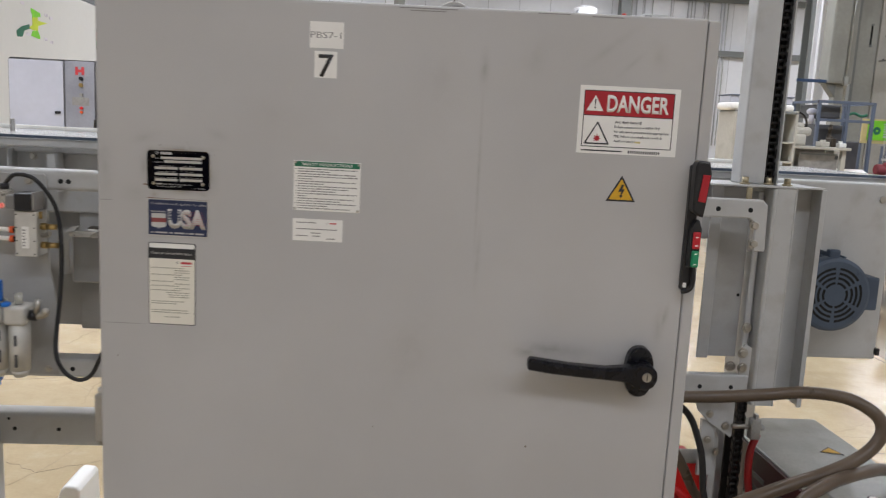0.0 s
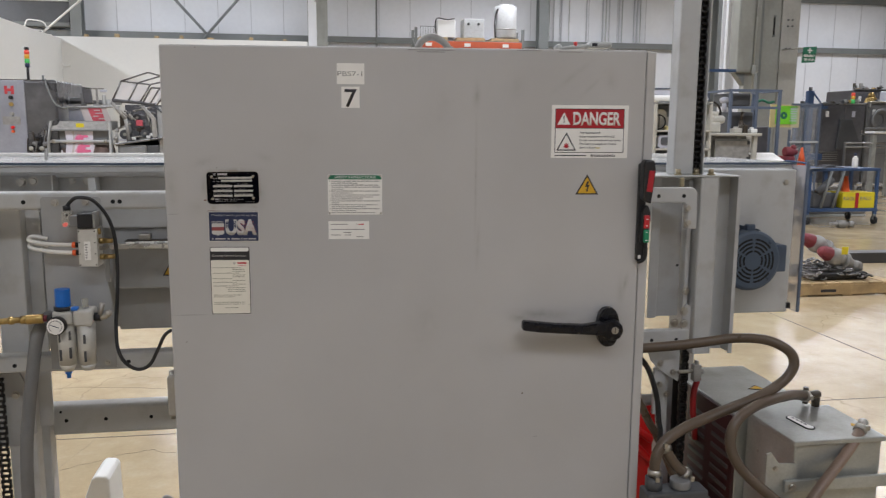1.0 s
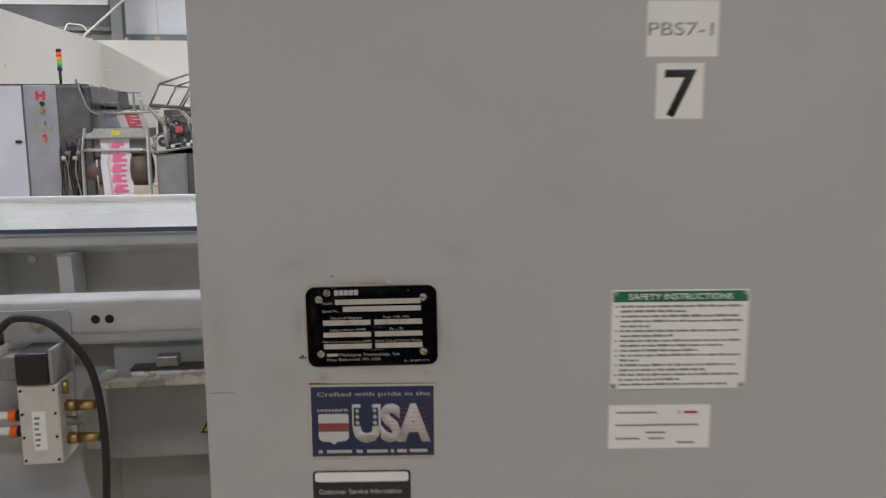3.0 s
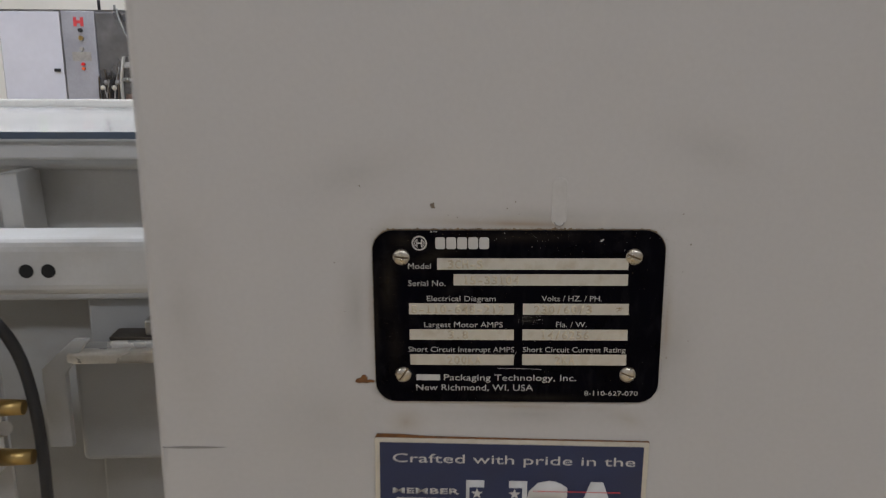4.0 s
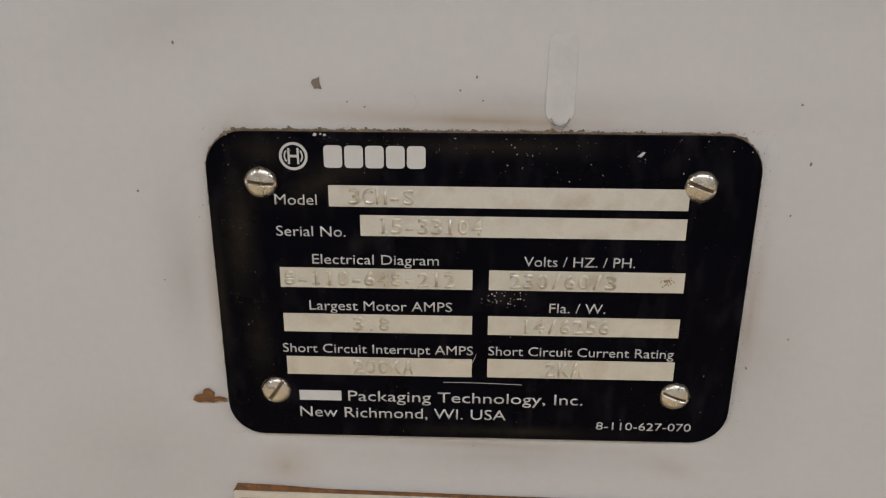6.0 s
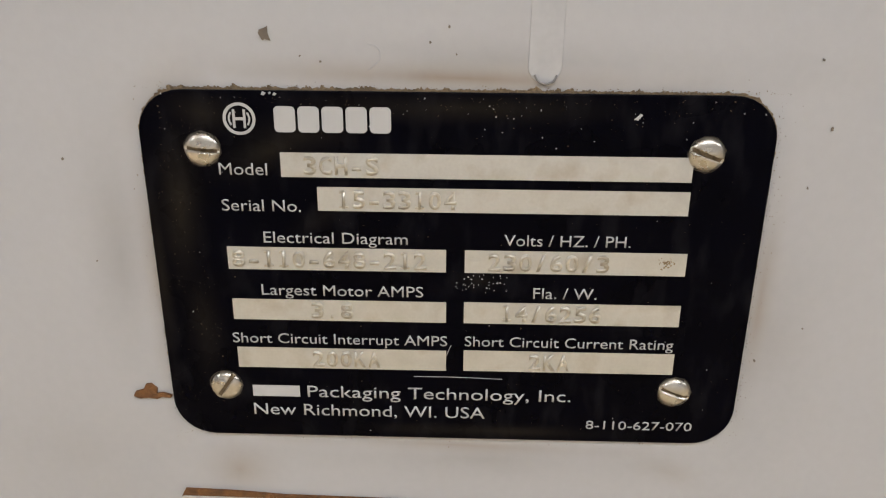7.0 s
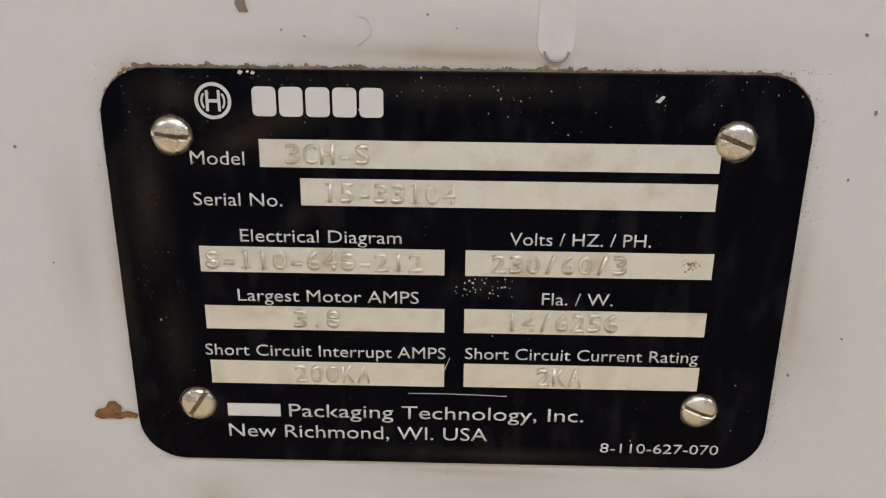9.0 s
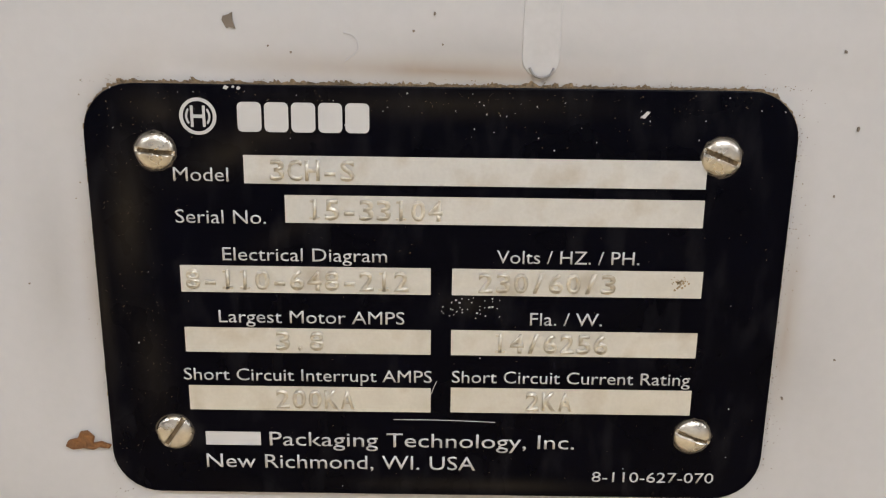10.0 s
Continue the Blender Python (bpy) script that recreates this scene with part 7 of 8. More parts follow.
part("guard_pane", Solid().prism([(-2.79, 1.85), (-2.665, 2.06), (-2.44, 2.05), (-2.60, 1.82)], 11.005, 11.011), ACRYLIC, wl, "clear guard pane")
part("end_box", Solid().box(-2.62, -2.53, 11.1, 11.5, 1.25, 1.78, 0.01), FRAME_GREY, wl)
part("yellow_tag", Solid().box(-2.50, -2.45, 11.1, 11.14, 1.48, 1.60), BOX_YELLOW, wl)
part("swing_arm", Solid().tube([(-2.75, 11.9, 1.90), (-2.60, 11.9, 1.95), (-2.48, 11.9, 1.95), (-2.40, 11.9, 1.93), (-2.39, 11.9, 1.80)], 0.03), STAINLESS, wl)
hm = part("operator_panel", Solid().box(-2.60, -2.24, 11.86, 12.0, 1.44, 1.78, 0.012), CAST_GREY, wl, "grey operator panel with orange surround")
part("panel_screen", Solid().box(-2.53, -2.29, 11.852, 11.862, 1.535, 1.745), SCREEN, hm)
part("screen_glow", Solid().box(-2.505, -2.315, 11.848, 11.8525, 1.60, 1.715), SCREEN_RED, hm)
part("orange_surround", Solid().box(-2.25, -2.20, 11.86, 12.0, 1.44, 1.80, 0.01), ORANGE, hm)
part("hazard_field", Solid().box(-2.585, -2.255, 11.853, 11.862, 1.443, 1.493), BOX_YELLOW, hm)
for k in range(6):
    x = -2.58 + 0.055 * k
    part("hazard_stripe", Solid().prism([(x, 1.443), (x + 0.022, 1.443), (x + 0.044, 1.493), (x + 0.022, 1.493)], 11.850, 11.8535), INK, hm)
part("surround_top", Solid().box(-2.34, -2.20, 11.87, 12.0, 1.785, 1.815, 0.01), ORANGE, hm)
part("orange_cable", Solid().tube([(-2.21, 11.9, 1.48), (-2.19, 11.9, 1.39), (-2.22, 11.9, 1.33), (-2.27, 11.9, 1.32), (-2.30, 11.9, 1.36), (-2.28, 11.9, 1.43)], 0.010), RED, hm)
part("hanging_tag", Solid().box(-2.33, -2.28, 11.88, 11.90, 1.37, 1.43, 0.006), STICKER_WHITE, hm)
part("waste_bin", Solid().box(-2.455, -2.35, 11.0, 11.2, 0.0, 1.32, 0.02).box(-2.40, -2.29, 11.02, 11.16, 1.22, 1.30, 0.02), MACHINE_DARK, wl)
tt = thing("valve_cluster", (-4.33, 10.9, 0.0), "dark pipes, valves and hoses beside the steel cabinet", "pipework")
for k in range(9):
    x = -4.42 + 0.025 * k
    part("pipe", Solid().tube([(x, 10.85, 0.0), (x + rm.uniform(-0.04, 0.04), 10.83, 0.6), (x + rm.uniform(-0.06, 0.06), 10.83, 1.0), (x + rm.uniform(-0.05, 0.08), 10.83, rm.uniform(1.15, 1.45))], 0.010), (CHAIN_BLACK, CAST_DARK, MACHINE_MID)[k % 3], tt)
for k in range(5):
    part("valve_head", Solid().ball((-4.40 + 0.05 * k, 10.83, 1.15 + 0.07 * (k % 3)), 0.035, seg=10), (BENCH_CREAM, MACHINE_MID, CHAIN_BLACK)[k % 3], tt)
# painted emblem on the inner room's side wall
em = thing("wall_emblem", (-8.84, 20.0, 3.6), "green and yellow abstract emblem on the white wall", "emblem")
part("yellow_core", Solid().prism([(18.85, 3.32), (19.05, 3.40), (19.05, 3.58), (19.35, 3.62), (19.36, 3.54), (19.90, 3.54), (19.36, 3.42), (19.34, 3.30), (19.10, 3.28)], -8.85, -8.840, axis="x"), EMBLEM_YELLOW, em)
part("green_stroke", Solid().prism([(18.99, 3.80), (19.50, 3.74), (19.50, 3.64), (19.36, 3.64), (19.35, 3.56), (19.05, 3.58), (19.05, 3.66), (18.99, 3.70)], -8.85, -8.8402, axis="x"), LIME, em)
part("green_stroke", Solid().prism([(19.05, 3.26), (19.33, 3.30), (19.46, 3.18), (19.44, 3.10), (18.95, 3.14), (19.02, 3.20)], -8.85, -8.8402, axis="x"), LIME, em)
part("teal_stroke", Solid().prism([(18.22, 3.05), (18.20, 3.18), (18.45, 3.30), (18.86, 3.40), (18.90, 3.30), (18.60, 3.22), (18.48, 3.06)], -8.85, -8.8402, axis="x"), SIGN_GREEN, em)
for py, pz in ((18.45, 3.82), (19.75, 3.70), (20.05, 3.66), (18.70, 3.12), (19.70, 3.10), (20.05, 3.06)):
    part("pale_square", Solid().prism([(py, pz), (py + 0.18, pz), (py + 0.18, pz + 0.07), (py, pz + 0.07)], -8.85, -8.841, axis="x"), FILM_WHITE, em)

# ---- far wall: pallet rack ----
pr = thing("pallet_rack", (5.7, 29.0, 0.0), "orange and grey pallet rack against the far wall", "pallet rack")
for x in (3.62, 7.80):
    for y in (28.9, 29.9):
        part("upright", Solid().box(x - 0.05, x + 0.05, y - 0.05, y + 0.05, 0, 5.25), STEEL_GREY, pr)
    for k in range(6):
        part("lattice", Solid().cyl((x, 28.9, 0.4 + 0.8 * k), (x, 29.9, 0.9 + 0.8 * k), 0.02, seg=6), STEEL_GREY, pr)
for z in (4.50, 2.6):
    for y in (28.86, 29.9):
        part("beam", Solid().box(3.67, 7.75, y - 0.04, y + 0.04, z, z + 0.25, 0.01), ORANGE_RED, pr)
for x in (4.1, 5.6, 7.1):
    part("load_label", Solid().box(x - 0.12, x + 0.12, 28.80, 28.818, 4.56, 4.68), STICKER_WHITE, pr)
part("decking", Solid().box(3.67, 7.75, 28.88, 29.9, 4.75, 4.78), STEEL_GREY, pr)


def pallet(x0, x1, y0, y1, z, group):
    pe = thing("pallet", ((x0 + x1) / 2, (y0 + y1) / 2, z), "rough wooden pallet with nailed deck boards", "pallet", group)
    n_ = 7
    for k in range(n_):
        a = x0 + (x1 - x0) * k / n_
        part("deck_board", Solid().box(a + 0.006, a + (x1 - x0) / n_ - 0.012, y0, y1, z + 0.105, z + 0.125, 0.003, 1), WOOD, pe)
    for y in (y0 + 0.02, (y0 + y1) / 2, y1 - 0.02):
        part("stringer", Solid().box(x0, x1, y - 0.02, y + 0.02, z + 0.015, z + 0.105, 0.003, 1), WOOD, pe)
    for k in range(3):
        a = x0 + (x1 - x0 - 0.1) * k / 2
        part("bottom_board", Solid().box(a, a + 0.1, y0, y1, z, z + 0.015), WOOD, pe)
    return pe


for x0 in (3.75, 5.2, 6.55):
    pallet(x0, x0 + 1.1, 28.9, 29.9, 4.78, "rack pallets")
c1 = thing("wire_cage", (4.1, 29.3, 4.905), "low grey wire cage on a rack pallet", "wire cage")
for k in range(7):
    part("wire", Solid().cyl((3.80 + 0.1 * k, 28.95, 4.905), (3.80 + 0.1 * k, 28.95, 5.30), 0.008, seg=6), STEEL_GREY, c1)
part("top_wire", Solid().cyl((3.78, 28.95, 5.30), (4.42, 28.95, 5.30), 0.012, seg=6), STEEL_GREY, c1)
c1 = thing("white_unit", (4.85, 29.3, 4.905), "white boxy appliance with a dark cable on the rack", "appliance")
part("case", Solid().box(4.45, 5.15, 28.95, 29.7, 4.905, 5.55, 0.02), WHITE_PAINT, c1)
part("cable", Solid().tube([(4.40, 28.92, 5.05), (4.36, 28.9, 5.35), (4.45, 28.9, 5.60), (4.80, 28.9, 5.56), (5.10, 28.9, 5.60)], 0.02), BLACK, c1)
c1 = thing("grey_unit", (5.85, 29.3, 4.905), "grey boxy appliance with two knobs on the rack", "appliance")
part("case", Solid().box(5.48, 6.28, 28.95, 29.7, 4.905, 5.62, 0.02), FRAME_GREY, c1)
for x in (5.66, 6.05):
    part("knob", Solid().cyl((x, 28.90, 5.42), (x, 28.95, 5.42), 0.05, seg=14), BLACK, c1)
c1 = thing("white_tank", (7.2, 29.3, 4.905), "pale grey drum-shaped tank with a dark band on the rack", "tank")
part("drum", Solid().cyl((7.20, 29.35, 4.95), (7.20, 29.35, 6.15), 0.44, seg=32, bevel=0.03), FRAME_GREY, c1)
part("band", Solid().cyl((7.20, 29.35, 5.25), (7.20, 29.35, 5.29), 0.45, seg=32), CAST_GREY, c1)
part("lid", Solid().cyl((7.20, 29.35, 6.15), (7.20, 29.35, 6.22), 0.30, seg=24), CAST_GREY, c1)
part("stand", Solid().box(6.85, 7.55, 29.0, 29.7, 4.905, 4.95), MACHINE_DARK, c1)
part("side_pipe", Solid().tube([(6.76, 29.1, 4.95), (6.72, 29.1, 5.5), (6.80, 29.1, 5.95), (7.0, 29.1, 6.15)], 0.03), BLACK, c1)
c1 = thing("roof_unit", (6.0, 28.6, 0.0), "dark blue-grey unit standing below the rack beam", "appliance")
part("case", Solid().box(5.5, 7.2, 27.6, 28.6, 0.0, 4.30, 0.03), MOTOR_BLUE, c1)
# electrical conduits on the far wall
for k, x in enumerate((10.0, 10.2, 10.55, 10.9, 11.7, 12.45, 12.6, 12.75, 13.2, 13.35, 13.9, 14.05, 14.2)):
    whole("conduit", Solid().cyl((x, 32.85, 1.2), (x, 32.85, htop - 0.1), 0.020 + 0.008 * (k % 3), seg=8), SEAM_GREY if k % 3 else GALV, "thin grey steel conduit rising up the far wall", "conduit", "wall conduits")
whole("junction_box", Solid().box(10.1, 12.3, 32.7, 32.95, 1.2, 2.4, 0.03), FRAME_GREY, "grey electrical junction box on the far wall", "junction box")

# ---- right of the hall ----
wc = thing("steel_column", (9.55, 14.3, 0), "wide stained green-grey box column carrying the eyewash sign", "column", "hall columns")
part("left_face", Solid().box(9.09, 9.16, 14.02, 14.60, 0, htop, 0.01), STEEL_GREY, wc)
part("left_panel", Solid().box(9.16, 9.57, 14.06, 14.55, 0, htop, 0.008), COLUMN_GREEN, wc)
part("front_flange", Solid().box(9.575, 9.99, 14.02, 14.10, 0, htop, 0.012), COLUMN_PALE, wc, "paler front flange with bolts")
part("web", Solid().box(9.74, 9.82, 14.10, 14.52, 0, htop), COLUMN_GREEN, wc)
part("back_flange", Solid().box(9.575, 10.05, 14.52, 14.60, 0, htop, 0.012), COLUMN_GREEN, wc)
for bx, bz in ((9.71, 3.79), (9.81, 3.79), (9.71, 3.66), (9.81, 3.66), (9.70, 3.20), (9.79, 3.20)):
    part("bolt", Solid().cyl((bx, 14.0, bz), (bx, 14.02, bz), 0.020, seg=6), MACHINE_DARK, wc)
part("slot", Solid().box(9.405, 9.445, 14.052, 14.062, 3.46, 3.86, 0.004), HOLE, wc)
for z in (3.46, 3.86):
    part("slot_lug", Solid().box(9.40, 9.45, 14.03, 14.056, z - 0.02, z + 0.02, 0.004), STEEL_GREY, wc)
part("base_plate", Solid().box(9.0, 10.1, 13.9, 14.7, 0, 0.03), STEEL_GREY, wc)
i_column(11.37, 20.0, 0.46, 0.4, STEEL_GREY, label="dark grey steel column with red fire tags")
i_column(9.55, 16.2, 0.23, 0.3, WALL_GREY, label="pale steel column behind the panel box")
for z in (3.20, 4.98):
    tg = thing("fire_tag", (11.41, 19.78, z), "small red and white fire tag on a column", "sign", "fire tags")
    part("sheet", Solid().box(11.32, 11.50, 19.775, 19.79, z, z + 0.28), SIGN_RED, tg)
    part("print_panel", Solid().box(11.42, 11.48, 19.770, 19.776, z + 0.03, z + 0.22), STICKER_WHITE, tg)
sb = thing("switch_box", (8.62, 13.78, 2.66), "tall green-grey electrical switch box on a column", "switch box")
part("case", Solid().box(8.38, 8.87, 13.6, 13.95, 2.66, 5.6, 0.02), COLUMN_GREEN, sb)
part("door", Solid().box(8.40, 8.70, 13.585, 13.602, 2.70, 5.55, 0.006), COLUMN_GREEN, sb)
part("conduit", Solid().cyl((8.72, 13.57, 2.1), (8.77, 13.57, 5.6), 0.018, seg=8).box(8.69, 8.77, 13.54, 13.60, 2.62, 2.80, 0.01), GALV, sb)
part("blue_bar", Solid().box(7.80, 8.42, 13.62, 13.68, 2.66, 2.72, 0.01), CART_BLUE, sb)
part("foot_bracket", Solid().prism([(8.40, 2.66), (8.62, 2.66), (8.62, 2.40)], 13.7, 13.9, 0.006), STEEL_GREY, sb)
whole("switch_box_stand", Solid().box(8.62, 8.86, 13.72, 13.9, 0.0, 2.66, 0.01), COLUMN_GREEN, "grey-green post carrying the tall switch box", "post")
e = thing("eyewash_sign", (9.9, 13.5, 3.03), "green projecting emergency eye wash sign", "safety sign")
part("panel", Solid().prism([(9.75, 2.86), (10.04, 2.88), (10.07, 3.20), (9.77, 3.18)], 13.48, 13.50), SIGN_GREEN, e)
part("bracket", Solid().cyl((9.62, 14.03, 3.17), (9.80, 13.5, 3.17), 0.012, seg=8), STEEL, e)
part("cross", Solid().box(9.895, 9.925, 13.474, 13.481, 3.06, 3.17).box(9.860, 9.960, 13.474, 13.481, 3.10, 3.13), STICKER_WHITE, e)
part("upper_word", Solid().words("EMERGENCY", 9.905, 2.985, 13.48, height=0.05, width=0.25, depth=0.004, centre=True, bold=0.02), STICKER_WHITE, e)
part("lower_word", Solid().words("EYE WASH", 9.90, 2.905, 13.48, height=0.05, width=0.22, depth=0.004, centre=True, bold=0.02), STICKER_WHITE, e)
e = thing("notice_board", (8.83, 12.5, 1.5), "lime green notice on a tan board fixed to posts", "notice board")
part("board", Solid().box(8.53, 9.14, 12.48, 12.52, 1.54, 1.98, 0.004), BOARD_TAN, e)
part("lime_notice", Solid().box(8.63, 9.08, 12.465, 12.485, 1.60, 1.95), LIME, e)
for k in range(6):
    part("notice_line", Solid().box(8.93, 9.07, 12.461, 12.466, 1.66 + 0.045 * k, 1.68 + 0.045 * k), PALE_PANEL, e)
part("notice_emblem", Solid().ring((8.80, 1.77), 0.02, 0.07, 12.461, 12.466), SIGN_GREEN, e)
for x in (8.56, 9.10):
    part("board_post", Solid().box(x - 0.02, x + 0.02, 12.52, 12.56, 0.0, 1.98), CAGE_BLUE, e)
cg = thing("tube_cage", (7.4, 11.0, 0.0), "grey-blue square-tube cage round dark equipment", "cage")
for x in (6.86, 7.34, 7.77):
    part("cage_post", Solid().box(x - 0.025, x + 0.025, 10.95, 11.0, 0.0, 2.18, 0.003), CAGE_BLUE, cg)
for x in (6.90, 7.80):
    part("cage_post", Solid().box(x - 0.025, x + 0.025, 11.85, 11.9, 0.0, 2.18, 0.003), CAGE_BLUE, cg)
for z in (0.35, 1.87, 2.16):
    part("cage_rail", Solid().box(6.835, 7.795, 10.955, 10.995, z - 0.022, z + 0.022, 0.003), CAGE_BLUE, cg)
for x in (6.88, 7.78):
    part("side_rail", Solid().box(x - 0.02, x + 0.02, 10.95, 11.9, 2.14, 2.18, 0.003), CAGE_BLUE, cg)
part("dark_case", Solid().box(6.92, 7.40, 11.15, 11.8, 0.0, 1.80, 0.02), MACHINE_DARK, cg)
part("grey_case", Solid().box(7.45, 7.74, 11.2, 11.8, 0.0, 1.55, 0.02), MACHINE_WARM, cg)
part("hood_case", Solid().box(6.92, 7.30, 11.1, 11.7, 1.90, 2.12, 0.02), MACHINE_DARK, cg)
part("white_cap", Solid().ball((6.87, 11.2, 2.0), 0.075, (1.2, 1, 0.8), 14).cyl((6.87, 11.2, 1.80), (6.87, 11.2, 1.98), 0.04, seg=12), PALE_PANEL, cg)
part("gear_stack", Solid().cyl((7.12, 11.05, 1.42), (7.12, 11.05, 1.66), 0.07, 0.03, seg=14).cyl((7.12, 11.05, 1.66), (7.14, 11.05, 1.80), 0.025, 0.03, seg=10), CAST_DARK, cg)
part("gear_shelf", Solid().box(6.95, 7.32, 11.0, 11.14, 1.38, 1.42, 0.004), STEEL_GREY, cg)
part("green_hose", Solid().tube([(7.38, 11.02, 1.97), (7.48, 11.02, 2.00), (7.60, 11.02, 1.96), (7.70, 11.02, 1.98)], 0.022), SIGN_GREEN, cg)
mg = thing("mesh_screen", (9.2, 12.4, 0.0), "tall clear machine screen with grey-blue posts and a mid rail", "guard screen")
part("pane", Solid().box(8.92, 9.49, 12.41, 12.416, 0.35, 1.98), MESH_ACRYLIC, mg)
for x in (8.90, 9.22, 9.51):
    part("screen_post", Solid().box(x - 0.02, x + 0.02, 12.38, 12.42, 0.0, 2.02 if x > 9 else 1.50, 0.003), CAGE_BLUE, mg)
for z in (1.26, 1.98):
    part("screen_rail", Solid().box(8.90, 9.51, 12.37, 12.40, z - 0.02, z + 0.02, 0.003), FRAME_GREY if z < 1.5 else CAGE_BLUE, mg)
bm_ = thing("blue_press", (10.9, 15.2, 0.0), "blue framed workshop press behind the clear screen", "press")
for x, top in ((10.45, 2.02), (11.03, 2.38)):
    part("press_post", Solid().box(x - 0.07, x + 0.07, 15.0, 15.12, 0.0, top, 0.006), CART_BLUE, bm_)
part("press_brace", Solid().cyl((11.06, 14.98, 2.34), (11.34, 14.98, 2.02), 0.02, seg=8), CART_BLUE, bm_)
part("press_head", Solid().box(10.30, 11.45, 14.98, 15.2, 1.97, 2.04, 0.01), CART_BLUE, bm_)
part("press_bed", Solid().box(10.30, 11.40, 14.98, 15.2, 0.80, 0.95, 0.01), CART_BLUE, bm_)
part("press_body", Solid().box(10.55, 11.15, 15.2, 15.8, 0.0, 1.95, 0.02), MACHINE_DARK, bm_)
part("press_cap", Solid().cyl((11.03, 15.05, 2.38), (11.03, 15.05, 2.46), 0.04, seg=10), MACHINE_DARK, bm_)
rk = random.Random(33)


def process_machine(x0, x1, y0, h_, mat, castors=True):
    dm = thing("process_machine", ((x0 + x1) / 2, y0 + 0.5, 0.0), "dark stainless process machine on castors with fittings on top", "process machine", "row of dark machines")
    part("case", Solid().box(x0, x1, y0, y0 + 1.2, 0.20, h_, 0.02), mat, dm)
    n_ = max(1, round((x1 - x0) / 0.62))
    for k in range(n_):
        a, b = x0 + (x1 - x0) * k / n_ + 0.03, x0 + (x1 - x0) * (k + 1) / n_ - 0.03
        dp = part("door_panel", Solid().box(a, b, y0 - 0.025, y0 + 0.005, 0.95, h_ - 0.06, 0.01), mat, dm)
        part("door_latch", Solid().box(b - 0.05, b - 0.03, y0 - 0.045, y0 - 0.02, 1.35, 1.50, 0.004), STEEL, dp)
        part("lower_panel", Solid().box(a, b, y0 - 0.02, y0 + 0.005, 0.28, 0.90, 0.01), mat, dm)
        part("tag", Solid().box(a + 0.10 + 0.1 * (k % 2), a + 0.18 + 0.1 * (k % 2), y0 - 0.035, y0 - 0.024, h_ - 0.30, h_ - 0.16), (STICKER_WHITE, PALE_PANEL, BOX_YELLOW)[k % 3], dm)
    part("top_rail", Solid().box(x0, x1, y0 - 0.03, y0 + 0.02, h_, h_ + 0.03, 0.006), STAINLESS, dm)
    for k in range(int((x1 - x0) / 0.13)):
        xx, hh = rk.uniform(x0 + 0.05, x1 - 0.08), rk.uniform(0.05, 0.20)
        f = Solid().cyl((xx, y0 + 0.1, h_), (xx, y0 + 0.1, h_ + hh), rk.uniform(0.02, 0.055), seg=10, bevel=0.006)
        f.cyl((xx - 0.05, y0 + 0.08, h_ + hh * 0.6), (xx + 0.06, y0 + 0.08, h_ + hh * 0.6), 0.018, seg=8)
        part("top_fitting", f, (CAST_GREY, MACHINE_DARK, CAST_DARK, STAINLESS, BRASS)[k % 5], dm)
    for x in (x0 + 0.12, x1 - 0.12):
        if castors:
            c_ = part("castor", Solid().cyl((x - 0.03, y0 + 0.02, 0.08), (x + 0.03, y0 + 0.02, 0.08), 0.08, seg=18, bevel=0.01), FRAME_GREY, dm)
            part("castor_fork", Solid().box(x - 0.045, x + 0.045, y0 - 0.02, y0 + 0.06, 0.10, 0.20, 0.006), STAINLESS, c_)
        else:
            part("foot", Solid().box(x - 0.05, x + 0.05, y0, y0 + 0.1, 0.0, 0.20, 0.006), mat, dm)
    return dm


process_machine(11.45, 11.92, 16.1, 2.04, MACHINE_WARM)
pm = process_machine(11.96, 13.16, 16.0, 2.11, MACHINE_WARM)
for k in range(5):
    part("cooling_slat", Solid().box(12.0, 12.47, 15.955, 15.98, 0.74 + 0.052 * k, 0.762 + 0.052 * k, 0.004), STAINLESS, pm)
part("hopper", Solid().prism([(12.45, 1.757), (12.76, 1.757), (13.08, 1.03), (12.40, 1.03)], 15.90, 15.974, 0.01), MACHINE_DARK, pm, "darker tapered hopper cover")
part("signal_lamp", Solid().cyl((12.84, 16.05, 2.14), (12.84, 16.05, 2.24), 0.045, seg=12), LED_GREEN, pm)
part("signal_lamp", Solid().cyl((12.84, 16.05, 2.24), (12.84, 16.05, 2.32), 0.045, seg=12), LED_AMBER, pm)
part("signal_lamp", Solid().cyl((12.84, 16.05, 2.32), (12.84, 16.05, 2.40), 0.045, seg=12), LED_RED_DIM, pm)
pm = process_machine(13.21, 14.60, 16.0, 2.16, MACHINE_MID)
for k in range(3):
    part("coiled_hose", Solid().tube([(13.51 + (0.17 + 0.02 * k) * math.cos(a * 0.524 + k), 15.94 - 0.03 * k, 1.75 + (0.19 + 0.02 * k) * math.sin(a * 0.524 + k)) for a in range(12)], 0.042, closed=True, steps=4), MACHINE_MID, pm)
part("top_pipe", Solid().tube([(13.22, 15.9, 2.05), (13.22, 15.9, 2.15), (13.30, 15.9, 2.17), (14.40, 15.9, 2.17), (14.60, 15.9, 2.17)], 0.022), STEEL, pm)
gf = Solid()
for b in ((13.86, 14.22, 1.58, 1.60), (13.86, 14.22, 1.94, 1.96), (13.86, 13.885, 1.58, 1.96), (14.195, 14.22, 1.58, 1.96), (14.02, 14.06, 1.66, 1.88)):
    gf.box(b[0], b[1], 15.955, 15.97, b[2], b[3])
part("gauge_frame", gf, STICKER_WHITE, pm, "white sight-gauge frame")
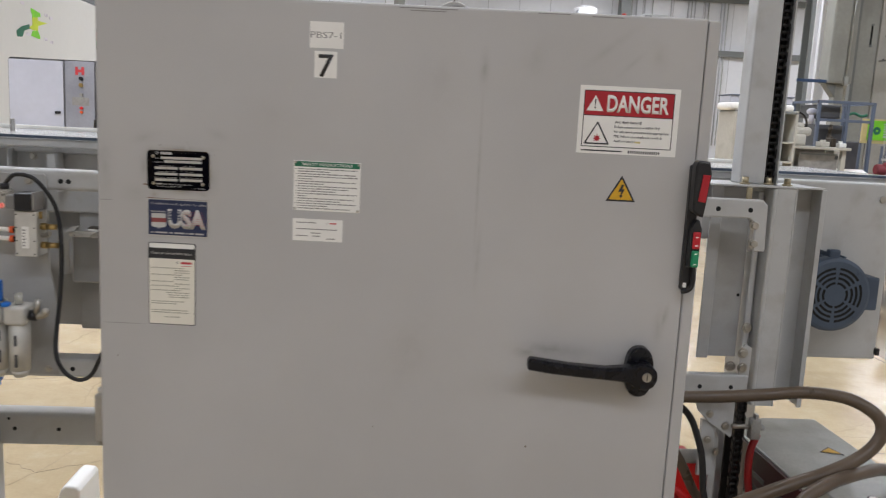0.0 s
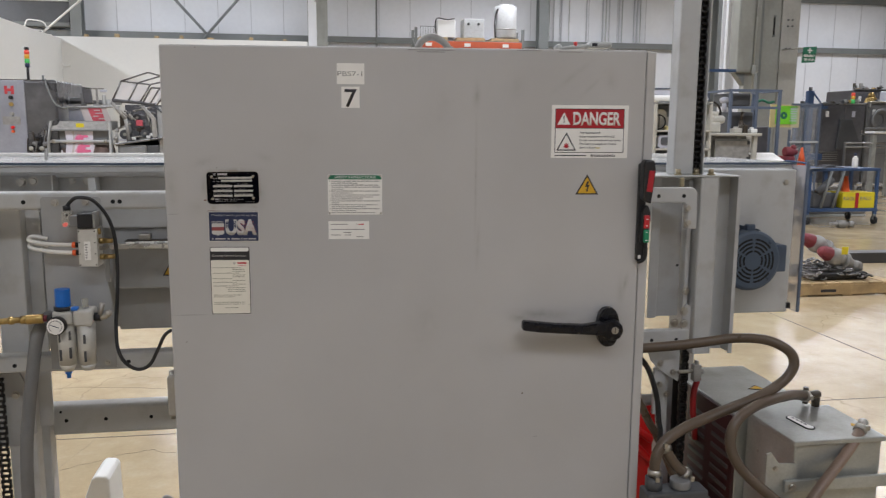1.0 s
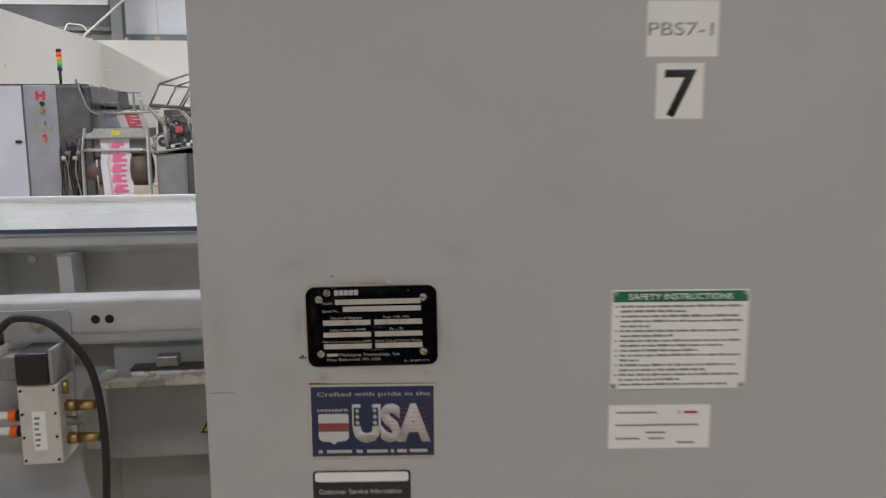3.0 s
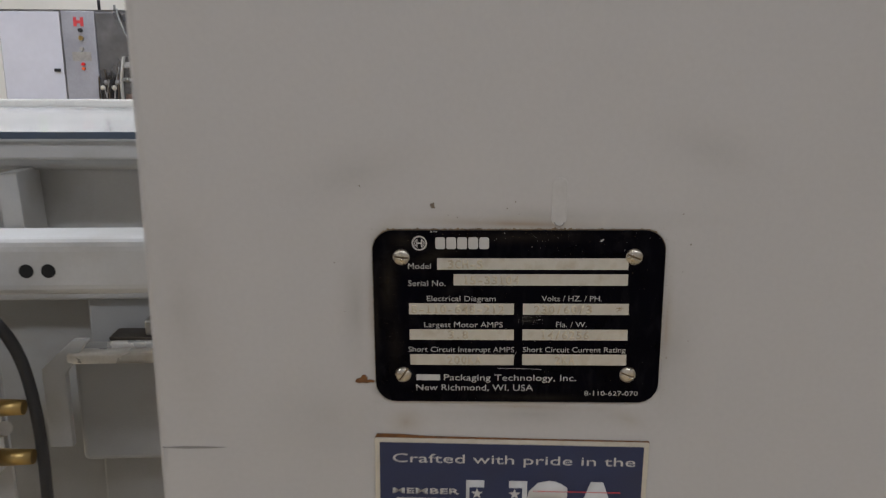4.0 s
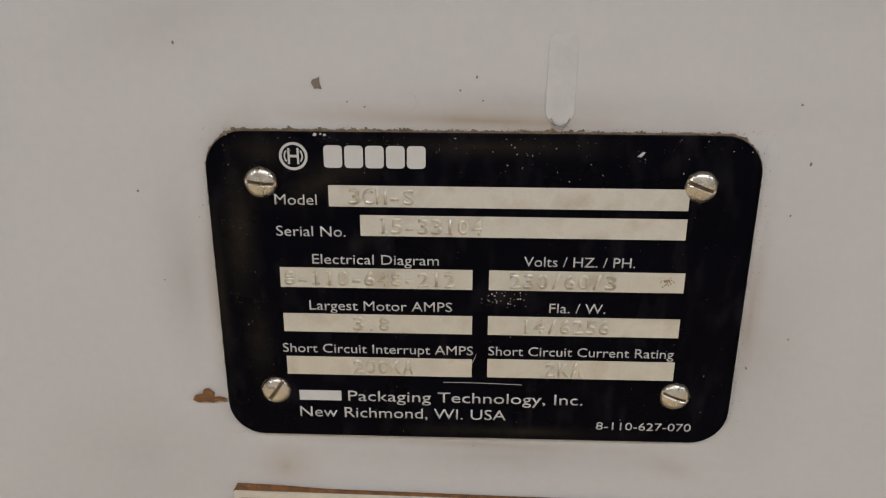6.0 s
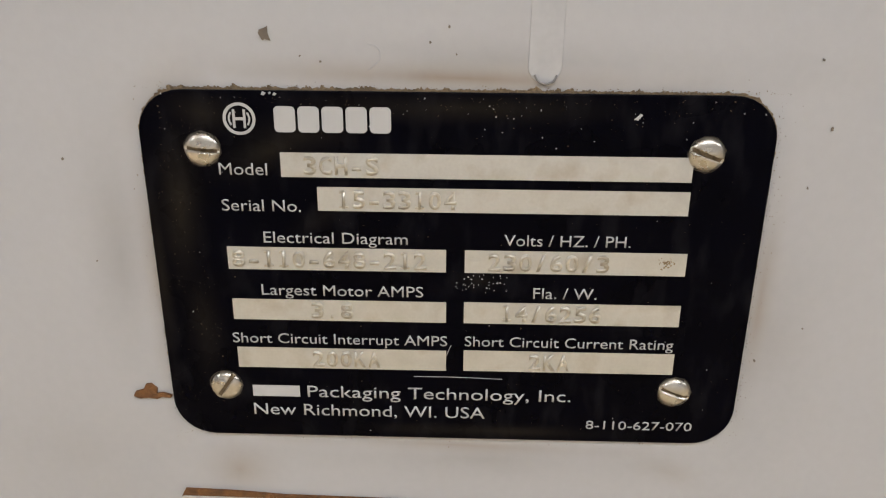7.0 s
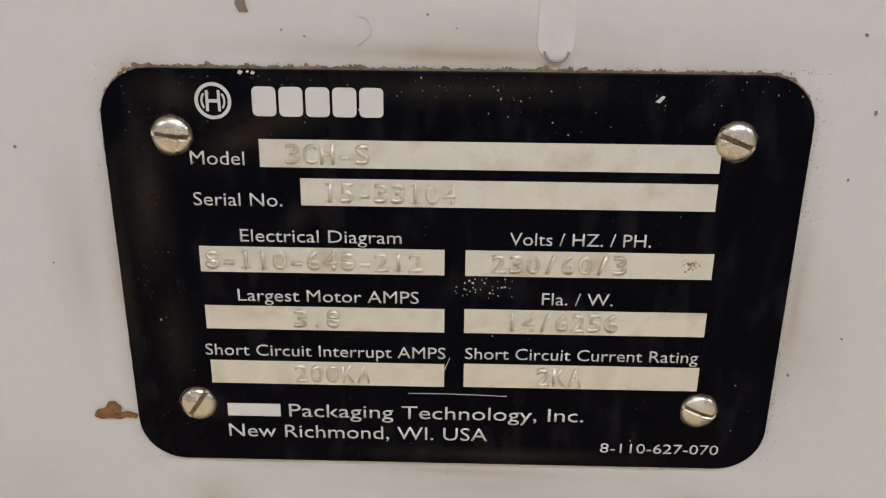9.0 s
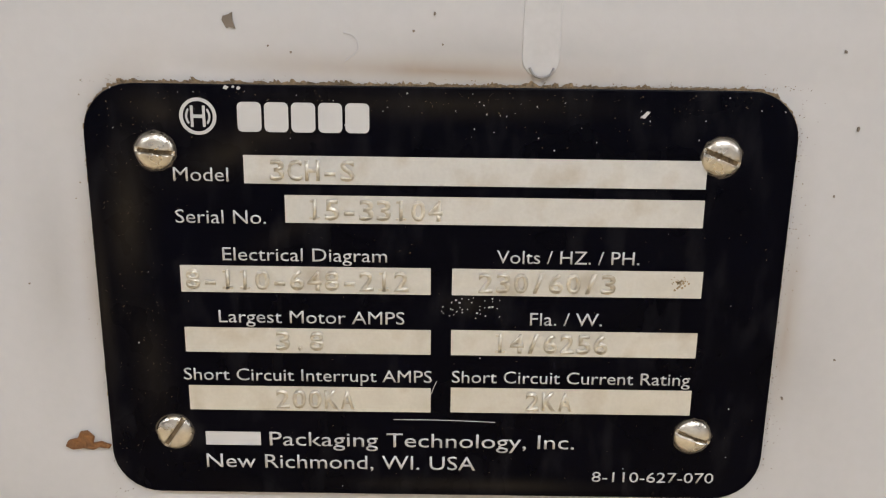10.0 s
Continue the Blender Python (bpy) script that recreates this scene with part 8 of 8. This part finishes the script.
process_machine(14.65, 16.4, 16.0, 2.12, MACHINE_WARM)
process_machine(14.40, 17.6, 18.2, 2.58, MACHINE_WARM, castors=False)
whole("bell_fitting", Solid().cyl((13.48, 16.25, 2.16), (13.48, 16.25, 2.30), 0.16, 0.12, seg=18, bevel=0.01).cyl((13.48, 16.25, 2.30), (13.48, 16.25, 2.42), 0.10, 0.05, seg=16), BRASS, "dull brass bell-shaped fitting on a machine", "fitting")
whole("pale_box", Solid().box(14.43, 14.80, 16.9, 17.2, 2.16, 2.50, 0.02, 3), PALE_PANEL, "pale blue box on top of a dark machine", "box")
tb = thing("steel_bench", (12.7, 14.6, 0.0), "stainless bench frame with a long rail and grey legs", "bench")
part("bench_top", Solid().box(12.36, 13.10, 14.4, 14.9, 1.52, 1.56, 0.008), STAINLESS, tb)
part("cloth", Solid().box(12.22, 12.60, 14.38, 14.7, 1.42, 1.47, 0.02, 3), STICKER_WHITE, tb, "folded white cloth")
part("cloth_shelf", Solid().box(12.18, 13.05, 14.42, 14.8, 1.39, 1.42, 0.006), STAINLESS, tb)
for x in (12.29, 12.71):
    part("leg", Solid().box(x - 0.05, x + 0.05, 14.42, 14.52, 0.0, 1.42, 0.01), GALV, tb)
for z in (1.21, 1.12):
    part("rail", Solid().cyl((11.56, 14.45, z), (13.17, 14.45, z), 0.022, seg=10), STAINLESS, tb)
for x in (11.56, 13.13):
    part("rail_post", Solid().box(x, x + 0.04, 14.43, 14.47, 0.0, 1.23), STAINLESS, tb)
whole("clipboard", Solid().prism([(8.99, 1.034), (9.32, 1.14), (9.32, 1.152), (8.99, 1.046)], 6.28, 6.70, 0.003, axis="x"), STICKER_WHITE, "white paper pad propped on a low dark stand", "paper pad")
whole("low_stand", Solid().box(6.29, 6.69, 9.0, 9.32, 0.0, 1.025, 0.01).prism([(9.0, 1.02), (9.0, 1.036), (9.31, 1.136), (9.31, 1.02)], 6.31, 6.67, axis="x"), MACHINE_DARK, "low dark stand with a sloped top carrying a paper pad", "stand")
wt = thing("work_table", (5.9, 9.3, 0.0), "soiled cream cupboard table with a grey door", "work table")
part("tabletop", Solid().box(5.36, 6.27, 8.92, 9.62, 1.405, 1.445, 0.008), BENCH_CREAM, wt)
for x in (5.45, 6.20):
    for y in (9.0, 9.54):
        part("leg", Solid().box(x - 0.03, x + 0.03, y - 0.03, y + 0.03, 0.0, 1.40), BENCH_CREAM, wt)
part("lower_shelf", Solid().box(5.45, 6.20, 9.0, 9.55, 0.93, 0.96), BENCH_CREAM, wt)
part("back_panel", Solid().box(5.45, 6.20, 9.50, 9.53, 0.96, 1.40), CAST_GREY, wt)
wd = part("door_panel", Solid().box(5.60, 6.14, 9.02, 9.04, 0.97, 1.36, 0.006), CAST_GREY, wt, "grey cupboard door")
part("door_frame", Solid().box(5.62, 6.12, 9.012, 9.019, 1.33, 1.35), STEEL_GREY, wd)
for z in (1.05, 1.28):
    part("door_hinge", Solid().box(6.10, 6.14, 9.005, 9.019, z, z + 0.05, 0.003), MACHINE_DARK, wd)
part("side_rack", Solid().box(6.27, 6.38, 9.36, 9.6, 0.0, 1.40, 0.01), BENCH_CREAM, wt)
whole("tan_casting", Solid().box(5.50, 5.72, 9.1, 9.4, 1.445, 1.60, 0.03).box(5.58, 5.80, 9.12, 9.38, 1.58, 1.70, 0.04).cyl((5.66, 9.2, 1.68), (5.66, 9.2, 1.76), 0.05, seg=14), BENCH_CREAM, "cream machine casting on the work table", "casting")
whole("spoked_hoop", Solid().ring((5.72, 1.74), 0.16, 0.18, 9.46, 9.49).box(5.71, 5.73, 9.46, 9.49, 1.445, 1.90).box(5.56, 5.88, 9.46, 9.49, 1.735, 1.745), CHAIN_BLACK, "thin dark spoked wheel leaning behind the casting", "wheel")
for x, w_, h_, m_, nm in ((5.42, 0.06, 0.09, CAST_GREY, "grey"), (5.88, 0.12, 0.07, BENCH_CREAM, "cream"), (6.02, 0.07, 0.12, CAST_DARK, "dark"), (6.14, 0.10, 0.06, WHITE_PAINT, "white")):
    whole("machine_part", Solid().box(x, x + w_, 9.0, 9.16, 1.445, 1.445 + h_, 0.012, 3).cyl((x + w_ / 2, 9.08, 1.44 + h_), (x + w_ / 2, 9.08, 1.47 + h_), w_ * 0.3, seg=12), m_, f"small {nm} machined part on the work table", "machine part", "table parts")
wt2 = thing("shelf_unit", (4.6, 7.6, 0.0), "pale open shelf unit crowded with small parts", "shelf unit")
for z in (0.5, 0.95, 1.22, 1.46, 1.82):
    part("shelf", Solid().box(4.2, 5.0, 8.0, 8.5, z, z + 0.025, 0.004), BENCH_CREAM if z < 1.8 else STEEL_GREY, wt2)
for x in (4.2, 4.97):
    part("side", Solid().box(x, x + 0.03, 8.0, 8.5, 0.0, 1.86, 0.004), BENCH_CREAM, wt2)
part("back", Solid().box(4.23, 4.97, 8.47, 8.49, 0.3, 1.82), STEEL_GREY, wt2)
for k in range(9):
    x = 4.26 + 0.075 * k
    whole("small_part", Solid().cyl((x, 8.1, 0.975), (x, 8.1, 0.975 + rk.uniform(0.08, 0.2)), 0.03, seg=10, bevel=0.004).cyl((x, 8.1, 0.975), (x, 8.1, 1.0), 0.036, seg=10), (CAST_GREY, CART_BLUE, BRASS)[k % 3], "small machined part standing on the shelf", "machine part", "shelf parts")
for x in (4.27, 4.58):
    ob_ = thing("gauge_box", (x + 0.1, 8.06, 1.245), "white rounded instrument box with a dark window", "instrument box", "instrument boxes")
    part("case", Solid().rounded(x, x + 0.20, 1.245, 1.42, 0.04, 8.03, 8.16, 0.008), PALE_PANEL, ob_)
    part("window", Solid().rounded(x + 0.035, x + 0.165, 1.29, 1.39, 0.02, 8.022, 8.032), MACHINE_DARK, ob_)
whole("cream_machine", Solid().rounded(4.24, 4.45, 1.485, 1.76, 0.07, 8.20, 8.40, 0.01).cyl((4.50, 8.3, 1.485), (4.50, 8.3, 1.66), 0.05, seg=16, bevel=0.01), BENCH_CREAM, "cream rounded machine body on the shelf", "machine part")
whole("wire_hoop", Solid().ring((4.30, 1.59), 0.085, 0.098, 8.10, 8.115).box(4.297, 4.305, 8.10, 8.115, 1.485, 1.69), CHAIN_BLACK, "thin dark wire hoop leaning on the shelf", "hoop")
whole("amber_block", Solid().box(4.38, 4.50, 8.03, 8.14, 1.485, 1.54, 0.015, 3), BOARD_TAN, "small tan block lying on the shelf", "block")
bd = thing("film_bundle", (4.5, 8.2, 1.845), "pale blue and white wrapped bundle on the top shelf", "bundle")
part("white_roll", Solid().box(4.12, 4.95, 8.02, 8.42, 1.845, 1.935, 0.035, 3), STICKER_WHITE, bd)
part("blue_wrap", Solid().box(4.14, 4.93, 8.05, 8.40, 1.93, 2.02, 0.02, 3), PALE_PANEL, bd)
part("strap", Solid().box(4.13, 4.94, 8.04, 8.41, 2.015, 2.03, 0.004), CAGE_BLUE, bd)


def traffic_cone(x, y, z, h_):
    ce = thing("traffic_cone", (x, y, z), "small plain orange traffic cone", "traffic cone", "orange cones")
    part("cone", Solid().cyl((x, y, z + 0.015), (x, y, z + h_), h_ * 0.22, h_ * 0.05, seg=20), ORANGE, ce)
    part("base", Solid().box(x - h_ * 0.30, x + h_ * 0.30, y - h_ * 0.30, y + h_ * 0.30, z, z + 0.015, 0.004), ORANGE, ce)


traffic_cone(8.28, 11.0, 0.83, 0.36)
whole("blue_bench", Solid().box(7.95, 8.75, 10.75, 11.4, 0.78, 0.83, 0.005).box(8.0, 8.06, 10.8, 10.86, 0, 0.78).box(8.62, 8.68, 10.8, 10.86, 0, 0.78).box(8.0, 8.06, 11.3, 11.36, 0, 0.78).box(8.62, 8.68, 11.3, 11.36, 0, 0.78), CART_BLUE, "blue steel bench carrying an orange cone", "bench")
whole("red_block", Solid().box(7.60, 7.78, 10.4, 10.7, 0.0, 1.06, 0.02).cyl((7.60, 10.45, 1.13), (7.76, 10.45, 1.13), 0.085, seg=20, bevel=0.02).cyl((7.76, 10.45, 1.13), (7.82, 10.45, 1.13), 0.05, seg=16).ball((7.74, 10.42, 1.20), 0.05, seg=12), MAROON, "maroon pump body beside the cage", "pump body")
# service cart
ct = thing("service_cart", (8.15, 9.8, 0.0), "blue steel two-deck service cart on castors", "service cart")
part("top_deck", Solid().box(7.50, 8.74, 9.55, 10.25, 0.855, 0.90, 0.006), CART_BLUE, ct)
part("lower_deck", Solid().box(7.50, 8.74, 9.55, 10.25, 0.205, 0.26, 0.006), CART_BLUE, ct)
for x in (7.53, 8.71):
    for y in (9.58, 10.22):
        part("cart_post", Solid().box(x - 0.022, x + 0.022, y - 0.022, y + 0.022, 0.16, 0.88), CART_BLUE, ct)
        cs = part("castor", Solid().cyl((x - 0.018, y, 0.065), (x + 0.018, y, 0.065), 0.065, seg=18), RUBBER, ct)
        part("castor_fork", Solid().box(x - 0.026, x + 0.026, y - 0.02, y + 0.02, 0.07, 0.165, 0.004), STEEL_GREY, cs)
for x in (7.74, 7.95):
    part("deck_strut", Solid().cyl((x, 9.57, 0.26), (x + 0.16, 9.57, 0.857), 0.022, seg=8), STEEL_GREY, ct)
part("side_flap", Solid().prism([(7.30, 0.80), (7.50, 0.90), (7.78, 0.905), (7.50, 0.89)], 9.50, 9.56, 0.003), STEEL_GREY, ct)
part("push_rail", Solid().tube([(7.50, 9.58, 0.88), (7.42, 9.58, 0.98), (7.42, 10.22, 0.98), (7.50, 10.22, 0.88)], 0.016), CART_BLUE, ct)
traffic_cone(8.32, 9.80, 0.26, 0.50)
bx = thing("rag_carton", (8.45, 9.72, 0.26), "bright yellow carton of rags on the cart", "carton")
part("carton", Solid().box(8.12, 8.69, 9.57, 9.98, 0.26, 0.510, 0.006), BOX_YELLOW, bx)
part("red_band", Solid().box(8.34, 8.40, 9.564, 9.572, 0.262, 0.508), SIGN_RED, bx)
for x in (8.135, 8.43):
    part("printed_word", Solid().words("RAGS", x, 0.385, 9.569, height=0.06, width=0.19, depth=0.002, bold=0.004), INK_GREY, bx)
bt = thing("spray_bottle", (8.38, 9.7, 0.90), "white plastic bottle standing on the blue cart", "bottle")
part("bottle", Solid().cyl((8.38, 9.7, 0.90), (8.38, 9.7, 1.06), 0.045, seg=18, bevel=0.01).cyl((8.38, 9.7, 1.06), (8.38, 9.7, 1.09), 0.035, 0.018, seg=16), STICKER_WHITE, bt)
part("cap", Solid().cyl((8.38, 9.7, 1.09), (8.38, 9.7, 1.13), 0.018, seg=12), FLAG_BLUE, bt)
whole("tool_tray", Solid().box(7.85, 8.16, 9.65, 9.95, 0.90, 0.915, 0.004).box(7.90, 8.05, 9.7, 9.9, 0.915, 0.94, 0.01), MACHINE_DARK, "dark tool tray lying on the cart", "tool tray")
whole("machine_knuckle", Solid().box(7.62, 8.05, 9.6, 10.1, 0.26, 0.50, 0.03).cyl((7.7, 9.62, 0.50), (7.95, 9.62, 0.72), 0.06, seg=12), MACHINE_DARK, "dark machine part on the lower cart deck", "machine part")
for k in range(4):
    whole("spare_rail", Solid().box(8.15, 9.35, 10.62 + 0.02 * k, 10.72 + 0.02 * k, 0.045 * k, 0.045 * k + 0.040, 0.008), STAINLESS if k % 2 else FRAME_GREY, "bright steel channel lying stacked behind the cart", "steel channel", "stacked channels")
whole("floor_pipe", Solid().cyl((7.66, 9.17, 0.06), (8.00, 9.11, 0.06), 0.030, seg=16).cyl((7.76, 9.152, 0.06), (7.88, 9.131, 0.06), 0.058, seg=16).cyl((7.93, 9.122, 0.06), (8.00, 9.11, 0.06), 0.050, seg=8), CAST_GREY, "grey pipe with couplings lying on the floor", "pipe")
# pallet with valves and chain
pallet(4.10, 5.10, 4.50, 5.45, 0.0, "floor pallet")
whole("pallet_mark", Solid().box(4.33, 4.48, 4.494, 4.4995, 0.04, 0.065), INK, "dark stencil mark on the pallet side", "stencil")


def check_valve(x, y, z, dx, dz, label):
    ve = thing("pipe_valve", (x, y, z), label, "valve", "valves on the pallet")
    a = Vector((x, y, z))
    d_ = Vector((dx, 0.10, dz)).normalized()
    part("valve_body", Solid().ball(a, 0.085, (1.1, 1, 1), 18).cyl(a - d_ * 0.10, a + d_ * 0.20, 0.055, seg=20), CAST_GREY, ve)
    part("red_cap", Solid().cyl(a - d_ * 0.16, a - d_ * 0.07, 0.055, 0.075, seg=8, bevel=0.01).ball(a - d_ * 0.15, 0.050, seg=12), MAROON, ve)
    part("flange", Solid().cyl(a + d_ * 0.10, a + d_ * 0.13, 0.085, seg=20), CAST_GREY, ve)
    part("tail", Solid().cyl(a + d_ * 0.20, a + d_ * 0.30, 0.045, 0.06, seg=16).cyl(a + d_ * 0.30, a + d_ * 0.34, 0.03, seg=12), CAST_GREY, ve)


check_valve(4.47, 4.82, 0.435, 0.7, -0.30, "grey pipe valve with a maroon cap lying on chain")
check_valve(4.58, 4.70, 0.330, 0.7, -0.28, "grey pipe valve with a maroon cap on top of chain")
whole("yellow_tag", Solid().box(4.57, 4.63, 4.58, 4.59, 0.37, 0.44, 0.002), BOX_YELLOW, "yellow tag tied to a valve", "tag")
cs_ = Solid()
for k in range(170):
    x, y = rk.uniform(4.25, 4.92), rk.uniform(4.56, 5.05)
    z = 0.14 + rk.uniform(0, 0.12) * max(0.0, 1 - abs(x - 4.55) / 0.45)
    c_, s_ = math.cos(rk.uniform(0, 6.28)), math.sin(rk.uniform(0, 6.28))
    L, w_ = 0.030, 0.016
    cs_.tube([(x + L * c_, y + L * s_, z), (x - w_ * s_, y + w_ * c_, z + 0.012), (x - L * c_, y - L * s_, z + 0.01), (x + w_ * s_, y - w_ * c_, z)], 0.0075, seg=6, steps=3, closed=True)
tagged(part("chain_heap", cs_, CHAIN_STEEL, None), "heap of dark steel chain under the valves", "chain", kind="stuff")
whole("chain_bed", Solid().box(4.30, 4.88, 4.60, 5.10, 0.125, 0.20, 0.03, 3), CHAIN_BLACK, "dark tangle at the heart of the chain heap", "chain")
bf = thing("black_trolley", (7.4, 7.0, 0.0), "black steel trolley frame at the edge of the aisle", "trolley")
for x in (7.16, 7.85):
    for y in (6.96, 7.10):
        part("trolley_post", Solid().box(x - 0.022, x + 0.022, y - 0.022, y + 0.022, 0.0, 1.40), BLACK, bf)
for z in (0.05, 0.53, 0.75, 1.34):
    part("trolley_rail", Solid().box(7.14, 7.87, 6.91, 6.938, z, z + 0.04), BLACK, bf)
whole("floor_beam", Solid().box(5.75, 8.5, 6.12, 6.24, 0.0, 0.11, 0.006).box(5.75, 8.5, 6.08, 6.28, 0.11, 0.125, 0.003), MACHINE_DARK, "long dark steel beam lying on the floor", "beam")
